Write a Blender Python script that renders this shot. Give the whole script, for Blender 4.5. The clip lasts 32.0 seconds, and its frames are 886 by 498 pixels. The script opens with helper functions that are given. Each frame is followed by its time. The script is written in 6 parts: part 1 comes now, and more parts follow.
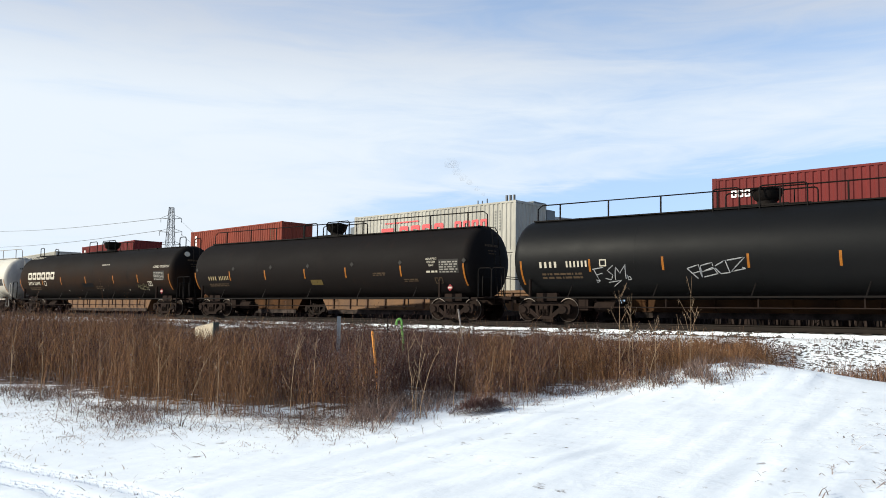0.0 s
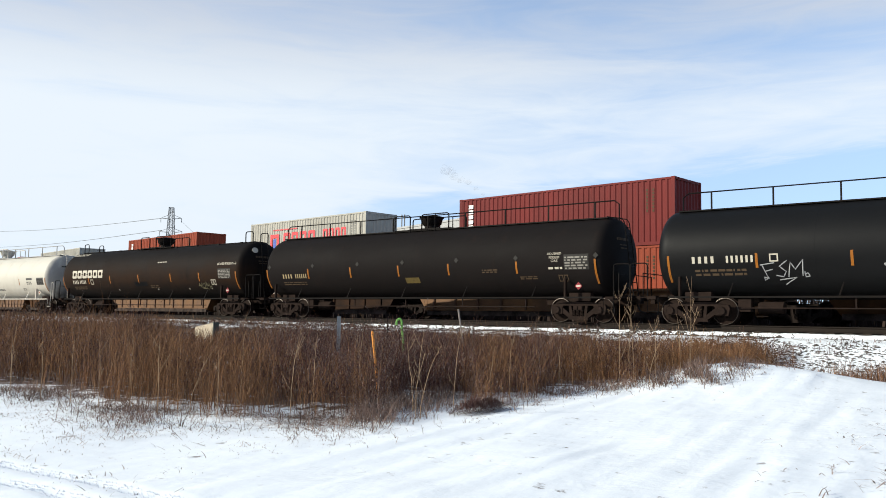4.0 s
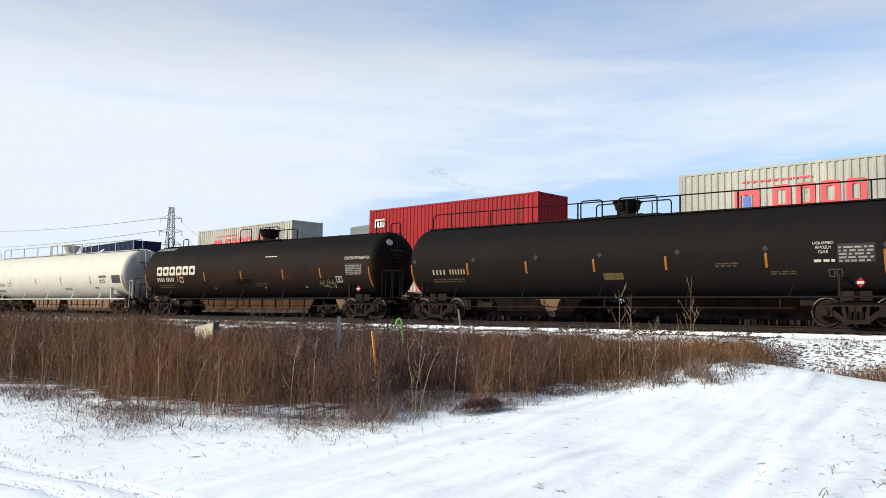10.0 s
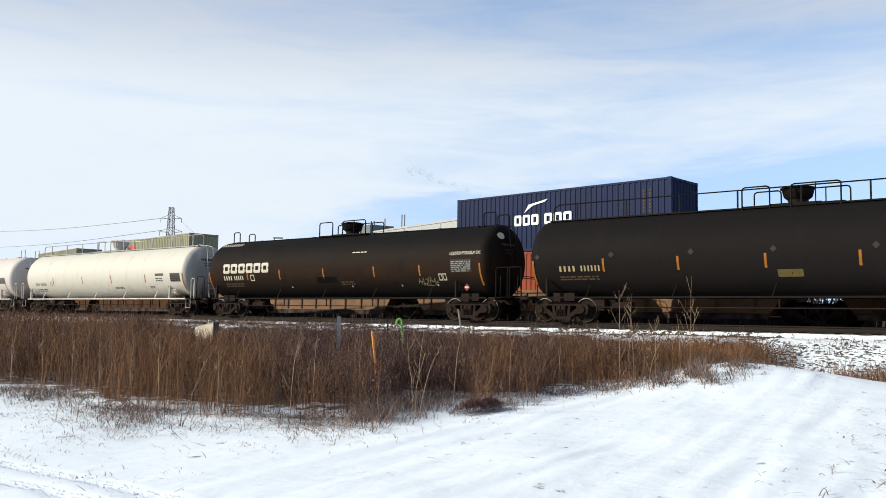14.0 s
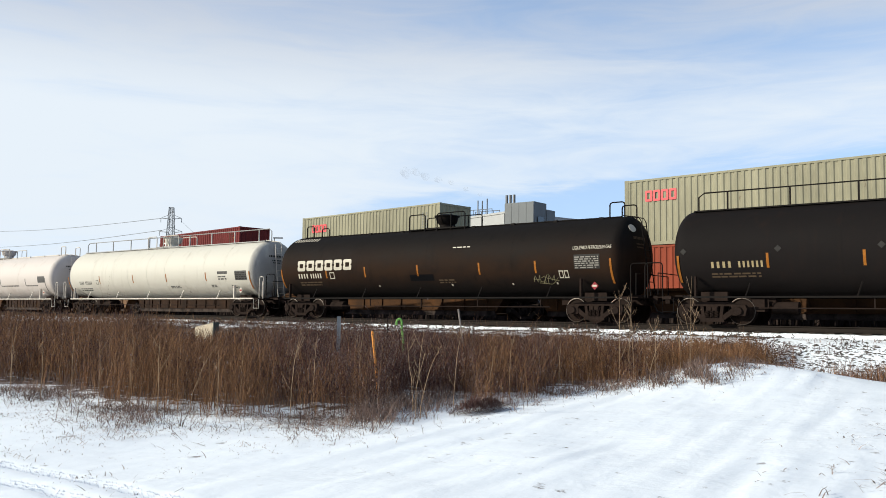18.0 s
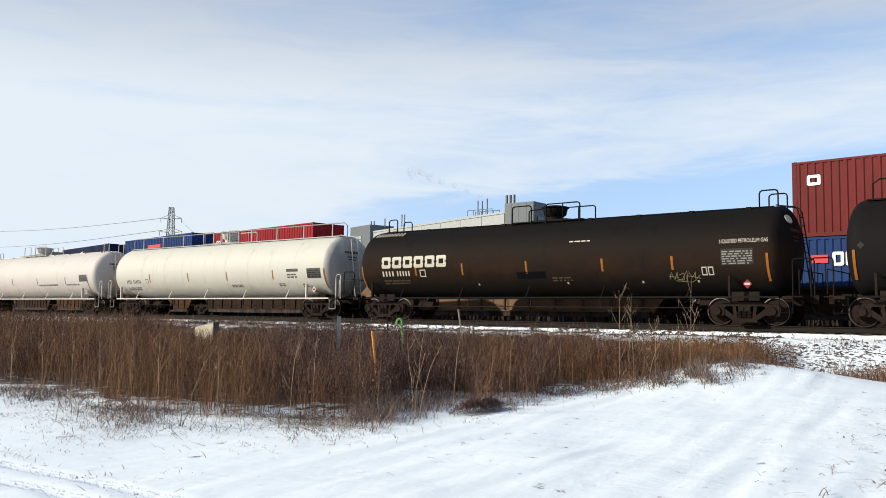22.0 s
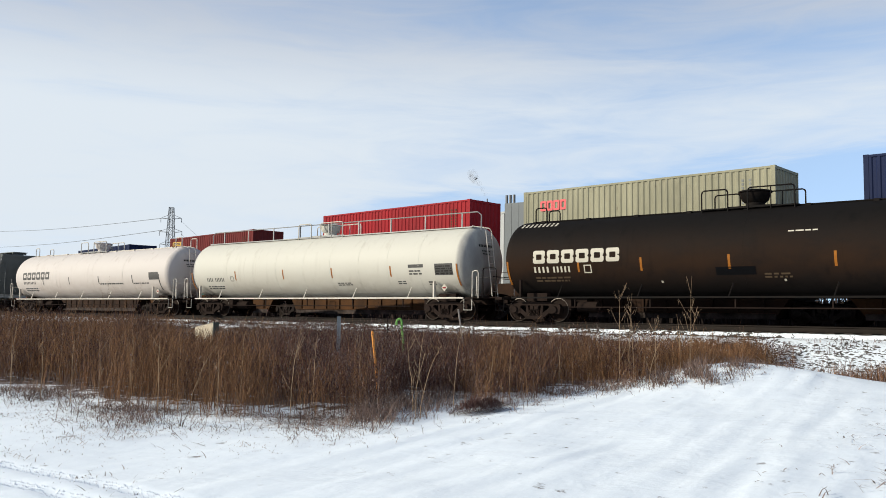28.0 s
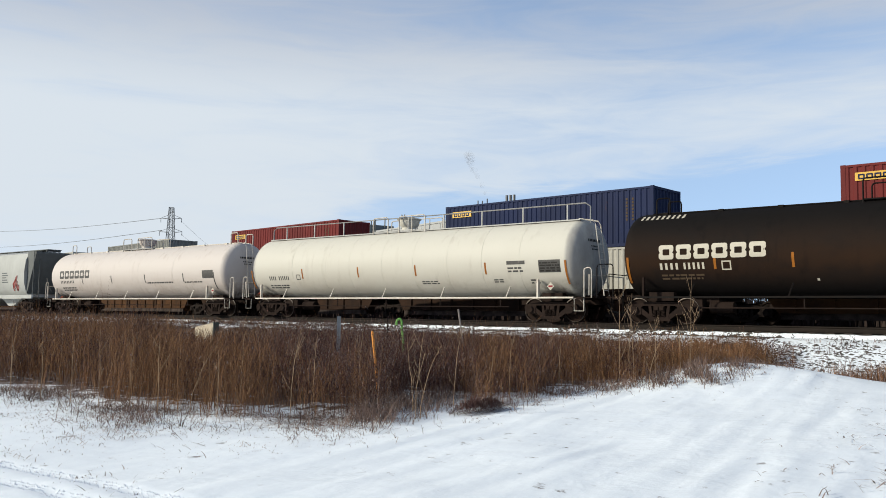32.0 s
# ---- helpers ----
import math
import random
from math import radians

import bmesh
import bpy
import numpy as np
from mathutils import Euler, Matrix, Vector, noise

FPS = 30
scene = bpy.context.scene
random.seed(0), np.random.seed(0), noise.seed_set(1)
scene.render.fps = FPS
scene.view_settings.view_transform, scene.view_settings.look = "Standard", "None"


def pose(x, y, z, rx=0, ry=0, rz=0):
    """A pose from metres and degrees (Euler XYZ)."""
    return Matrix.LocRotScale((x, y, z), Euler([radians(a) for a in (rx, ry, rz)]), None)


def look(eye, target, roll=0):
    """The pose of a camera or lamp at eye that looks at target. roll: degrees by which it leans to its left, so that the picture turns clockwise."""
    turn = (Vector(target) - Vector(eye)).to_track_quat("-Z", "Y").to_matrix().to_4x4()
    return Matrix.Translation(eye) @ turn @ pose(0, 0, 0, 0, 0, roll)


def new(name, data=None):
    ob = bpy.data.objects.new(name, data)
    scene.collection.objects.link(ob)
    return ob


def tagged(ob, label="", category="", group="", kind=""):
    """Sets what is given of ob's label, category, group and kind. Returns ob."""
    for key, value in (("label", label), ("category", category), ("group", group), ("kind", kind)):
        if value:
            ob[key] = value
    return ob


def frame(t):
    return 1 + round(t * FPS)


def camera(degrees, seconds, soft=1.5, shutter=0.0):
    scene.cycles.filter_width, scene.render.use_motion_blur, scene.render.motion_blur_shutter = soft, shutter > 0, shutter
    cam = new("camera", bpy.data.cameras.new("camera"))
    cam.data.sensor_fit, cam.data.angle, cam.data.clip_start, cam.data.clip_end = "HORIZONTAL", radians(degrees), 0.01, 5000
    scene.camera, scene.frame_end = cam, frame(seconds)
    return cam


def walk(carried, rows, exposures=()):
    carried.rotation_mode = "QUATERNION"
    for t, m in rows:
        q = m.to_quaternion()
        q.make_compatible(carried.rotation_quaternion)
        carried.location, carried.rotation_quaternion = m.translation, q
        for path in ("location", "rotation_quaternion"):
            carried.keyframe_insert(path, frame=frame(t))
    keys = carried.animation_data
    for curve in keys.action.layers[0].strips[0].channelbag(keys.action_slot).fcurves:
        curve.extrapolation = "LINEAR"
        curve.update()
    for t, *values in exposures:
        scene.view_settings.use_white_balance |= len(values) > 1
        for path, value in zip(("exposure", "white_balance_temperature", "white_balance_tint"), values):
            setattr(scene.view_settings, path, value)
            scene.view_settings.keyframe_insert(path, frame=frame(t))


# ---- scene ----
# camera: stands still beside the line; rails' top is z = 0, the near track runs along x
EYE = Vector((0.0, 0.0, 0.14))
PSI, TILT = 0.6742, 0.0805
cam = camera(55.74, 32.0, soft=0.9)
AIM = EYE + Vector((-math.sin(PSI) * math.cos(TILT), math.cos(PSI) * math.cos(TILT), math.sin(TILT)))
walk(cam, [(0.0, look(EYE, AIM, 0.86)), (32.0, look(EYE, AIM, 0.86))], [(0.0, 0.26, 6300, 4), (13.0, 0.23, 6300, 4), (23.0, 0.16, 6300, 4), (28.0, 0.08, 6300, 4), (32.0, 0.0, 6300, 4)])

# world, sun
TO_SUN = Vector((-0.643, -0.766, 0.430)).normalized()


def make_world():
    w = bpy.data.worlds.new("sky")
    scene.world = w
    w.use_nodes = True
    nt = w.node_tree
    nt.nodes.clear()
    N, L = nt.nodes.new, nt.links.new
    out, bg = N("ShaderNodeOutputWorld"), N("ShaderNodeBackground")
    sky = N("ShaderNodeTexSky")
    sky.sky_type, sky.sun_disc = "NISHITA", False
    sky.sun_elevation = math.asin(TO_SUN.z)
    sky.sun_rotation = math.atan2(TO_SUN.x, TO_SUN.y)
    sky.air_density, sky.dust_density, sky.ozone_density = 1.0, 0.6, 1.6
    co = N("ShaderNodeTexCoord")
    sep = N("ShaderNodeSeparateXYZ")
    L(co.outputs["Generated"], sep.inputs[0])
    side = N("ShaderNodeVectorMath")  # how far towards the clearer quarter of the sky
    side.operation = "DOT_PRODUCT"
    side.inputs[1].default_value = (math.cos(PSI), math.sin(PSI), 0)
    L(co.outputs["Generated"], side.inputs[0])
    comb = N("ShaderNodeCombineXYZ")
    L(side.outputs["Value"], comb.inputs[0])
    L(sep.outputs["Z"], comb.inputs[1])
    mp = N("ShaderNodeMapping")
    mp.inputs["Rotation"].default_value = (0, 0, radians(-3))
    mp.inputs["Scale"].default_value = (1.5, 8.0, 1.0)
    mp.inputs["Location"].default_value = (0.35, 0.42, 0.0)
    L(comb.outputs[0], mp.inputs["Vector"])
    n1 = N("ShaderNodeTexNoise")
    n1.inputs["Scale"].default_value, n1.inputs["Detail"].default_value, n1.inputs["Roughness"].default_value = 1.0, 8.0, 0.5
    n1.inputs["Distortion"].default_value = 0.6
    L(mp.outputs[0], n1.inputs["Vector"])
    band = N("ShaderNodeValToRGB")  # cover by height: a thick sheet low down, thinner overhead
    band.color_ramp.interpolation = "EASE"
    stops = ((0.0, 0.80), (0.10, 0.82), (0.155, 0.86), (0.25, 0.88), (0.33, 0.72), (0.40, 0.60), (0.6, 0.20))
    while len(band.color_ramp.elements) < len(stops):
        band.color_ramp.elements.new(0.5)
    for el, (p, v) in zip(band.color_ramp.elements, stops):
        el.position, el.color = p, (v, v, v, 1)
    L(sep.outputs["Z"], band.inputs[0])
    tilt = N("ShaderNodeMath")
    tilt.operation = "MULTIPLY_ADD"
    tilt.inputs[1].default_value = -0.34
    L(side.outputs["Value"], tilt.inputs[0])
    L(band.outputs["Color"], tilt.inputs[2])
    n2 = N("ShaderNodeTexNoise")  # fine streaks and mottling
    n2.inputs["Scale"].default_value, n2.inputs["Detail"].default_value, n2.inputs["Roughness"].default_value = 4.2, 9.0, 0.62
    n2.inputs["Distortion"].default_value = 0.9
    L(mp.outputs[0], n2.inputs["Vector"])
    fine = N("ShaderNodeMath")
    fine.operation = "MULTIPLY_ADD"
    fine.inputs[1].default_value = 0.60
    L(n2.outputs["Fac"], fine.inputs[0])
    lean = N("ShaderNodeMath")  # the sheet's lower rim climbs towards the clearer quarter
    lean.operation = "MULTIPLY_ADD"
    lean.inputs[1].default_value = -0.10
    L(side.outputs["Value"], lean.inputs[0])
    L(sep.outputs["Z"], lean.inputs[2])
    ragged = N("ShaderNodeMath")
    ragged.operation = "MULTIPLY_ADD"
    ragged.inputs[1].default_value = 0.05
    L(n2.outputs["Fac"], ragged.inputs[0])
    L(lean.outputs[0], ragged.inputs[2])
    under = N("ShaderNodeMapRange")
    under.interpolation_type = "SMOOTHSTEP"
    under.inputs["From Min"].default_value, under.inputs["From Max"].default_value = 0.146, 0.180
    under.inputs["To Min"].default_value, under.inputs["To Max"].default_value = -0.46, 0.0
    L(ragged.outputs[0], under.inputs["Value"])
    quarter = N("ShaderNodeMapRange")
    quarter.interpolation_type = "SMOOTHSTEP"
    quarter.inputs["From Min"].default_value, quarter.inputs["From Max"].default_value = -0.30, 0.0
    L(side.outputs["Value"], quarter.inputs["Value"])
    open_air = N("ShaderNodeMath")
    open_air.operation = "MULTIPLY_ADD"
    L(under.outputs[0], open_air.inputs[0])
    L(quarter.outputs[0], open_air.inputs[1])
    L(tilt.outputs[0], open_air.inputs[2])
    L(open_air.outputs[0], fine.inputs[2])
    cover = N("ShaderNodeMath")
    cover.operation = "MULTIPLY_ADD"
    cover.inputs[1].default_value = 1.6
    L(n1.outputs["Fac"], cover.inputs[0])
    L(fine.outputs[0], cover.inputs[2])
    rng = N("ShaderNodeMapRange")
    rng.interpolation_type = "SMOOTHSTEP"
    rng.inputs["From Min"].default_value, rng.inputs["From Max"].default_value = 1.34, 2.14
    rng.inputs["To Min"].default_value, rng.inputs["To Max"].default_value = 0.20, 1.0
    L(cover.outputs[0], rng.inputs["Value"])
    up = N("ShaderNodeVectorMath")  # clear air without the white haze at the rim
    up.operation = "ADD"
    up.inputs[1].default_value = (0, 0, 0.22)
    L(co.outputs["Generated"], up.inputs[0])
    nrm = N("ShaderNodeVectorMath")
    nrm.operation = "NORMALIZE"
    L(up.outputs[0], nrm.inputs[0])
    L(nrm.outputs[0], sky.inputs["Vector"])
    gain = N("ShaderNodeVectorMath")
    gain.operation = "MULTIPLY"
    gain.inputs[1].default_value = (2.75, 2.55, 2.5)
    L(sky.outputs[0], gain.inputs[0])
    fall = N("ShaderNodeMapRange")  # the clear air deepens towards the zenith
    fall.inputs["From Min"].default_value, fall.inputs["From Max"].default_value = 0.34, 0.70
    fall.inputs["To Min"].default_value, fall.inputs["To Max"].default_value = 1.0, 0.42
    L(sep.outputs["Z"], fall.inputs["Value"])
    deep = N("ShaderNodeVectorMath")
    deep.operation = "SCALE"
    L(gain.outputs[0], deep.inputs[0])
    L(fall.outputs[0], deep.inputs["Scale"])
    mix = N("ShaderNodeMix")
    mix.data_type = "RGBA"
    L(rng.outputs[0], mix.inputs["Factor"])
    L(deep.outputs[0], mix.inputs["A"])
    high = N("ShaderNodeMapRange")  # the sheet greys towards its upper rim
    high.interpolation_type = "SMOOTHSTEP"
    high.inputs["From Min"].default_value, high.inputs["From Max"].default_value = 0.22, 0.37
    L(sep.outputs["Z"], high.inputs["Value"])
    tone = N("ShaderNodeMix")
    tone.data_type = "RGBA"
    tone.inputs["A"].default_value, tone.inputs["B"].default_value = (7.35, 7.62, 8.3, 1), (4.95, 5.2, 6.15, 1)
    L(high.outputs[0], tone.inputs["Factor"])
    L(tone.outputs["Result"], mix.inputs["B"])
    L(mix.outputs["Result"], bg.inputs["Color"])
    bg.inputs["Strength"].default_value = 0.10
    L(bg.outputs[0], out.inputs[0])


make_world()
sun = new("sun", bpy.data.lights.new("sun", "SUN"))
sun.data.energy, sun.data.angle, sun.data.color = 5.0, radians(0.6), (1.0, 0.90, 0.76)
sun.matrix_basis = look(TO_SUN * 50, (0, 0, 0))


# materials
def material(name, base, rough=0.7, metal=0.0, alt=None, scale=3.0, amount=0.5, bump=0.0, bscale=40.0, island=False, rnd=0.0, stretch=(1, 1, 1), spec=0.5):
    """A two-scale noise material: base and alt colours mixed by broad and fine noise."""
    m = bpy.data.materials.new(name)
    m.use_nodes = True
    nt = m.node_tree
    N, L = nt.nodes.new, nt.links.new
    p = nt.nodes["Principled BSDF"]
    p.inputs["Roughness"].default_value, p.inputs["Metallic"].default_value = rough, metal
    p.inputs["Specular IOR Level"].default_value = spec
    alt = alt or tuple(c * 0.7 for c in base)
    co = N("ShaderNodeTexCoord")
    mp = N("ShaderNodeMapping")
    mp.inputs["Scale"].default_value = stretch
    L(co.outputs["Object"], mp.inputs[0])
    a, b = N("ShaderNodeTexNoise"), N("ShaderNodeTexNoise")
    a.inputs["Scale"].default_value, a.inputs["Detail"].default_value = scale, 4.0
    b.inputs["Scale"].default_value, b.inputs["Detail"].default_value = scale * 9, 3.0
    L(mp.outputs[0], a.inputs["Vector"])
    L(mp.outputs[0], b.inputs["Vector"])
    add = N("ShaderNodeMath")
    add.operation = "MULTIPLY_ADD"
    add.inputs[1].default_value = 0.35
    L(b.outputs["Fac"], add.inputs[0])
    L(a.outputs["Fac"], add.inputs[2])
    rng = N("ShaderNodeMapRange")
    rng.inputs["From Min"].default_value, rng.inputs["From Max"].default_value = 0.42, 0.95
    rng.inputs["To Max"].default_value = amount * 1.6
    L(add.outputs[0], rng.inputs["Value"])
    mix = N("ShaderNodeMix")
    mix.data_type = "RGBA"
    mix.inputs["A"].default_value, mix.inputs["B"].default_value = (*base, 1), (*alt, 1)
    L(rng.outputs[0], mix.inputs["Factor"])
    last = mix.outputs["Result"]
    if rnd:
        hsv = N("ShaderNodeHueSaturation")
        if island:
            src = N("ShaderNodeNewGeometry").outputs["Random Per Island"]
        else:
            src = N("ShaderNodeObjectInfo").outputs["Random"]
        vr = N("ShaderNodeMapRange")
        vr.inputs["To Min"].default_value, vr.inputs["To Max"].default_value = 1 - rnd, 1 + rnd
        L(src, vr.inputs["Value"])
        L(vr.outputs[0], hsv.inputs["Value"])
        L(last, hsv.inputs["Color"])
        last = hsv.outputs["Color"]
    L(last, p.inputs["Base Color"])
    if bump:
        bp, bn = N("ShaderNodeBump"), N("ShaderNodeTexNoise")
        bn.inputs["Scale"].default_value, bn.inputs["Detail"].default_value = bscale, 4.0
        L(mp.outputs[0], bn.inputs["Vector"])
        bp.inputs["Strength"].default_value, bp.inputs["Distance"].default_value = 1.0, bump
        L(bn.outputs["Fac"], bp.inputs["Height"])
        L(bp.outputs[0], p.inputs["Normal"])
    return m


def tank_paint(name, base, dust, streak, rough=0.6, spec=0.1, reach=(1.5, 3.2), amount=1.0, drips=0.5, ends=None, shade_grime=0.6, belt=False):
    """Tank paint: road dust that thins upwards in clouds, runs that trail down the shell, and fine specks."""
    m = bpy.data.materials.new(name)
    m.use_nodes = True
    nt = m.node_tree
    N, L = nt.nodes.new, nt.links.new
    p = nt.nodes["Principled BSDF"]
    p.inputs["Specular IOR Level"].default_value = spec
    co, sep = N("ShaderNodeTexCoord"), N("ShaderNodeSeparateXYZ")
    L(co.outputs["Object"], sep.inputs[0])

    def noisy(scale, detail, stretch):
        mp, n = N("ShaderNodeMapping"), N("ShaderNodeTexNoise")
        mp.inputs["Scale"].default_value = stretch
        n.inputs["Scale"].default_value, n.inputs["Detail"].default_value, n.inputs["Roughness"].default_value = scale, detail, 0.6
        L(co.outputs["Object"], mp.inputs[0])
        L(mp.outputs[0], n.inputs["Vector"])
        return n.outputs["Fac"]

    def cut(v, lo, hi, top):
        r = N("ShaderNodeMapRange")
        r.interpolation_type = "SMOOTHSTEP"
        r.inputs["From Min"].default_value, r.inputs["From Max"].default_value = lo, hi
        r.inputs["To Max"].default_value = top
        L(v, r.inputs["Value"])
        return r.outputs[0]

    def times(a, b):
        x = N("ShaderNodeMath")
        x.operation = "MULTIPLY"
        L(a, x.inputs[0])
        L(b, x.inputs[1])
        return x.outputs[0]

    def blend(f, a, b):
        x = N("ShaderNodeMix")
        x.data_type = "RGBA"
        L(f, x.inputs["Factor"])
        for sock, v in (("A", a), ("B", b)):
            if isinstance(v, tuple):
                x.inputs[sock].default_value = (*v, 1)
            else:
                L(v, x.inputs[sock])
        return x.outputs["Result"]

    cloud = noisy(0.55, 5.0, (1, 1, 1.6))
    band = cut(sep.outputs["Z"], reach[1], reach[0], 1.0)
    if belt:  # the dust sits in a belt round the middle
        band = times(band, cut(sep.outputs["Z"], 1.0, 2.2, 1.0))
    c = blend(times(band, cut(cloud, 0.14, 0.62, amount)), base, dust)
    runs = times(cut(noisy(2.2, 4.0, (1.6, 1.6, 0.10)), 0.50, 0.70, drips), cut(noisy(0.5, 2.0, (1, 1, 1)), 0.36, 0.60, 1.0))
    c = blend(runs, c, streak)
    c = blend(cut(noisy(26.0, 3.0, (1, 1, 0.6)), 0.58, 0.85, 0.25), c, streak)
    if ends:  # dished ends greyed in the paint: their shade plus patchy grime
        reach_x = N("ShaderNodeMath")
        reach_x.operation = "ABSOLUTE"
        L(sep.outputs["X"], reach_x.inputs[0])
        c = blend(times(cut(reach_x.outputs[0], ends - 0.60, ends - 0.42, 1.0), cut(noisy(1.1, 5.0, (1, 1, 0.5)), 0.22, 0.62, shade_grime)), c, (0.17, 0.165, 0.175))
        soot = times(cut(reach_x.outputs[0], ends - 2.9, ends - 1.3, 1.0), cut(sep.outputs["Z"], 1.75, 1.05, 1.0))
        c = blend(times(soot, cut(noisy(1.6, 5.0, (1, 1, 0.7)), 0.30, 0.58, 0.92)), c, (0.045, 0.038, 0.034))
    L(c, p.inputs["Base Color"])
    r = N("ShaderNodeMapRange")
    r.inputs["To Min"].default_value, r.inputs["To Max"].default_value = rough - 0.12, rough + 0.15
    L(cloud, r.inputs["Value"])
    L(r.outputs[0], p.inputs["Roughness"])
    bp = N("ShaderNodeBump")
    bp.inputs["Strength"].default_value, bp.inputs["Distance"].default_value = 0.25, 0.02
    L(noisy(1.3, 3.0, (1, 1, 1)), bp.inputs["Height"])
    L(bp.outputs[0], p.inputs["Normal"])
    return m


M_BLACK = tank_paint("black_tank_paint", (0.0056, 0.0060, 0.0068), (0.0066, 0.0066, 0.0070), (0.0090, 0.0080, 0.0076), 0.5, 0.10, drips=0.25)
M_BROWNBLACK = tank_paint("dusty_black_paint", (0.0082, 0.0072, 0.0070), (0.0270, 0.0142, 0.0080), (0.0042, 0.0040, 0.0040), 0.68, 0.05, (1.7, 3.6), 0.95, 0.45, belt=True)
M_SOOT = tank_paint("sooty_black_paint", (0.0088, 0.0076, 0.0076), (0.0118, 0.0096, 0.0092), (0.0210, 0.0120, 0.0090), 0.68, 0.05, (1.4, 3.4), 0.9, 0.22)
M_WHITE = tank_paint("white_tank_paint", (0.52, 0.50, 0.44), (0.43, 0.395, 0.34), (0.30, 0.26, 0.215), 0.6, 0.22, (1.1, 2.6), 0.8, 0.25, 9.45)
M_CREAM = tank_paint("cream_tank_paint", (0.53, 0.485, 0.455), (0.43, 0.375, 0.335), (0.28, 0.22, 0.18), 0.62, 0.2, (1.1, 2.6), 0.9, 0.30, 9.45, 0.15)
M_STEEL = material("grimy_truck_steel", (0.0135, 0.0096, 0.0082), 0.85, alt=(0.030, 0.0195, 0.0155), scale=3, amount=0.5, spec=0.05)
M_WHEEL = material("worn_wheel_steel", (0.0105, 0.0072, 0.0060), 0.8, 0.0, alt=(0.024, 0.0140, 0.0100), scale=4, spec=0.08)
M_DARKSTEEL = material("black_underframe_steel", (0.014, 0.011, 0.010), 0.9, alt=(0.028, 0.020, 0.016), scale=3, spec=0.1)
M_TREAD = material("bright_wheel_tread", (0.085, 0.070, 0.058), 0.45, 0.6, scale=5)
M_ORANGE = material("orange_reflector", (0.30, 0.110, 0.012), 0.5, alt=(0.17, 0.055, 0.010), scale=6, amount=0.4, spec=0.2)
M_BAR = material("cream_lettering", (0.47, 0.43, 0.35), 0.6, scale=8, amount=0.3)
M_BARDIM = material("faded_lettering", (0.085, 0.058, 0.036), 0.7, scale=8, amount=0.4, spec=0.1)
M_BARBLACK = material("black_lettering", (0.03, 0.03, 0.03), 0.6, alt=(0.10, 0.09, 0.08), scale=8, amount=0.3)
M_PATCH = material("paint_over_patch", (0.0036, 0.0038, 0.0046), 0.5, scale=3, spec=0.06)
M_RAILSTEEL = material("rail_steel", (0.012, 0.0092, 0.0074), 0.75, 0.0, alt=(0.026, 0.0185, 0.014), scale=2, spec=0.15)
M_TIE = material("weathered_tie_wood", (0.026, 0.0205, 0.0165), 0.9, alt=(0.050, 0.041, 0.033), scale=4, rnd=0.25, spec=0.1)


# ground: one sheet
def smooth(a, b, v):
    u = min(1.0, max(0.0, (v - a) / (b - a)))
    return u * u * (3 - 2 * u)


def b_line(s):
    """y of the far track's centre line at x = s."""
    if s < -110:
        return 33.77 + 0.049 * 110 + 0.000751 * 110 * 110 + (s + 110) * (-0.049 - 2 * 0.000751 * 110)
    u = min(s, 32.6)
    return 33.77 - 0.049 * u + 0.000751 * u * u


def height(x, y):
    h = -1.40 + 0.10 * noise.noise((x * 0.12, y * 0.12, 1.3)) + 0.035 * noise.noise((x * 0.5, y * 0.5, 7.0))
    # drifted mound at the edge of the lane
    h += 0.46 * math.exp(-(((x + 6.3) / 2.6) ** 2 + ((y - 18.0) / 2.2) ** 2))
    h += 0.22 * smooth(9, 17, y) * smooth(-9, -6, x)
    # embankment and ballast
    e = smooth(20.8, 26.6, y)
    h = h * (1 - e) - 0.36 * e + 0.15 * smooth(26.95, 27.2, y)
    far = b_line(x) + 5
    h -= 0.5 * smooth(far, far + 6, y)
    # wheel ruts swinging through the lane
    if y < 9 and x < 0:
        crumb = 0.5 + 0.9 * abs(noise.noise((x * 3.0, y * 3.0, 2.0)))
        for yr, bow in ((4.28, 0.07), (3.80, 0.10)):
            d = y - (yr - bow * (x + 7.3) ** 2 * 0.5) if x < -4.6 else 9.0
            h += 0.008 * crumb * math.exp(-((abs(d) - 0.15) / 0.06) ** 2) - (0.022 + 0.02 * noise.noise((x * 7, y * 7, 0))) * math.exp(-(d / 0.11) ** 2)
    if x > -9.5 and y < 18:
        d = (x + 5.0) + 0.13 * (y - 6.0) + 0.12 * noise.noise((x * 0.5, y * 0.25, 8.0))
        h += (0.008 * noise.noise((d * 1.6, y * 0.22, 6.0)) + 0.022 * noise.noise((d * 3.6, y * 0.35, 3.0)) + 0.010 * noise.noise((x * 1.3, y * 0.9, 13.0))) * smooth(-9.0, -6.5, x)
    return h


def axis(lo, hi, mid, far_lo, far_hi, step):
    v = list(np.arange(lo, hi, step))
    a, g = lo, step
    left = []
    while a > far_lo:
        g *= 1.35
        a -= g
        left.append(a)
    b, g, right = v[-1], step, []
    while b < far_hi:
        g *= 1.35
        b += g
        right.append(b)
    return left[::-1] + v + right


def link(name, verts, faces, mats, parent=None, smooth_faces=False):
    me = bpy.data.meshes.new(name)
    me.from_pydata(verts, [], faces)
    for m in mats if isinstance(mats, (list, tuple)) else [mats]:
        me.materials.append(m)
    if smooth_faces:
        me.shade_smooth()
    ob = new(name, me)
    if parent is not None:
        ob.parent = parent
    return ob


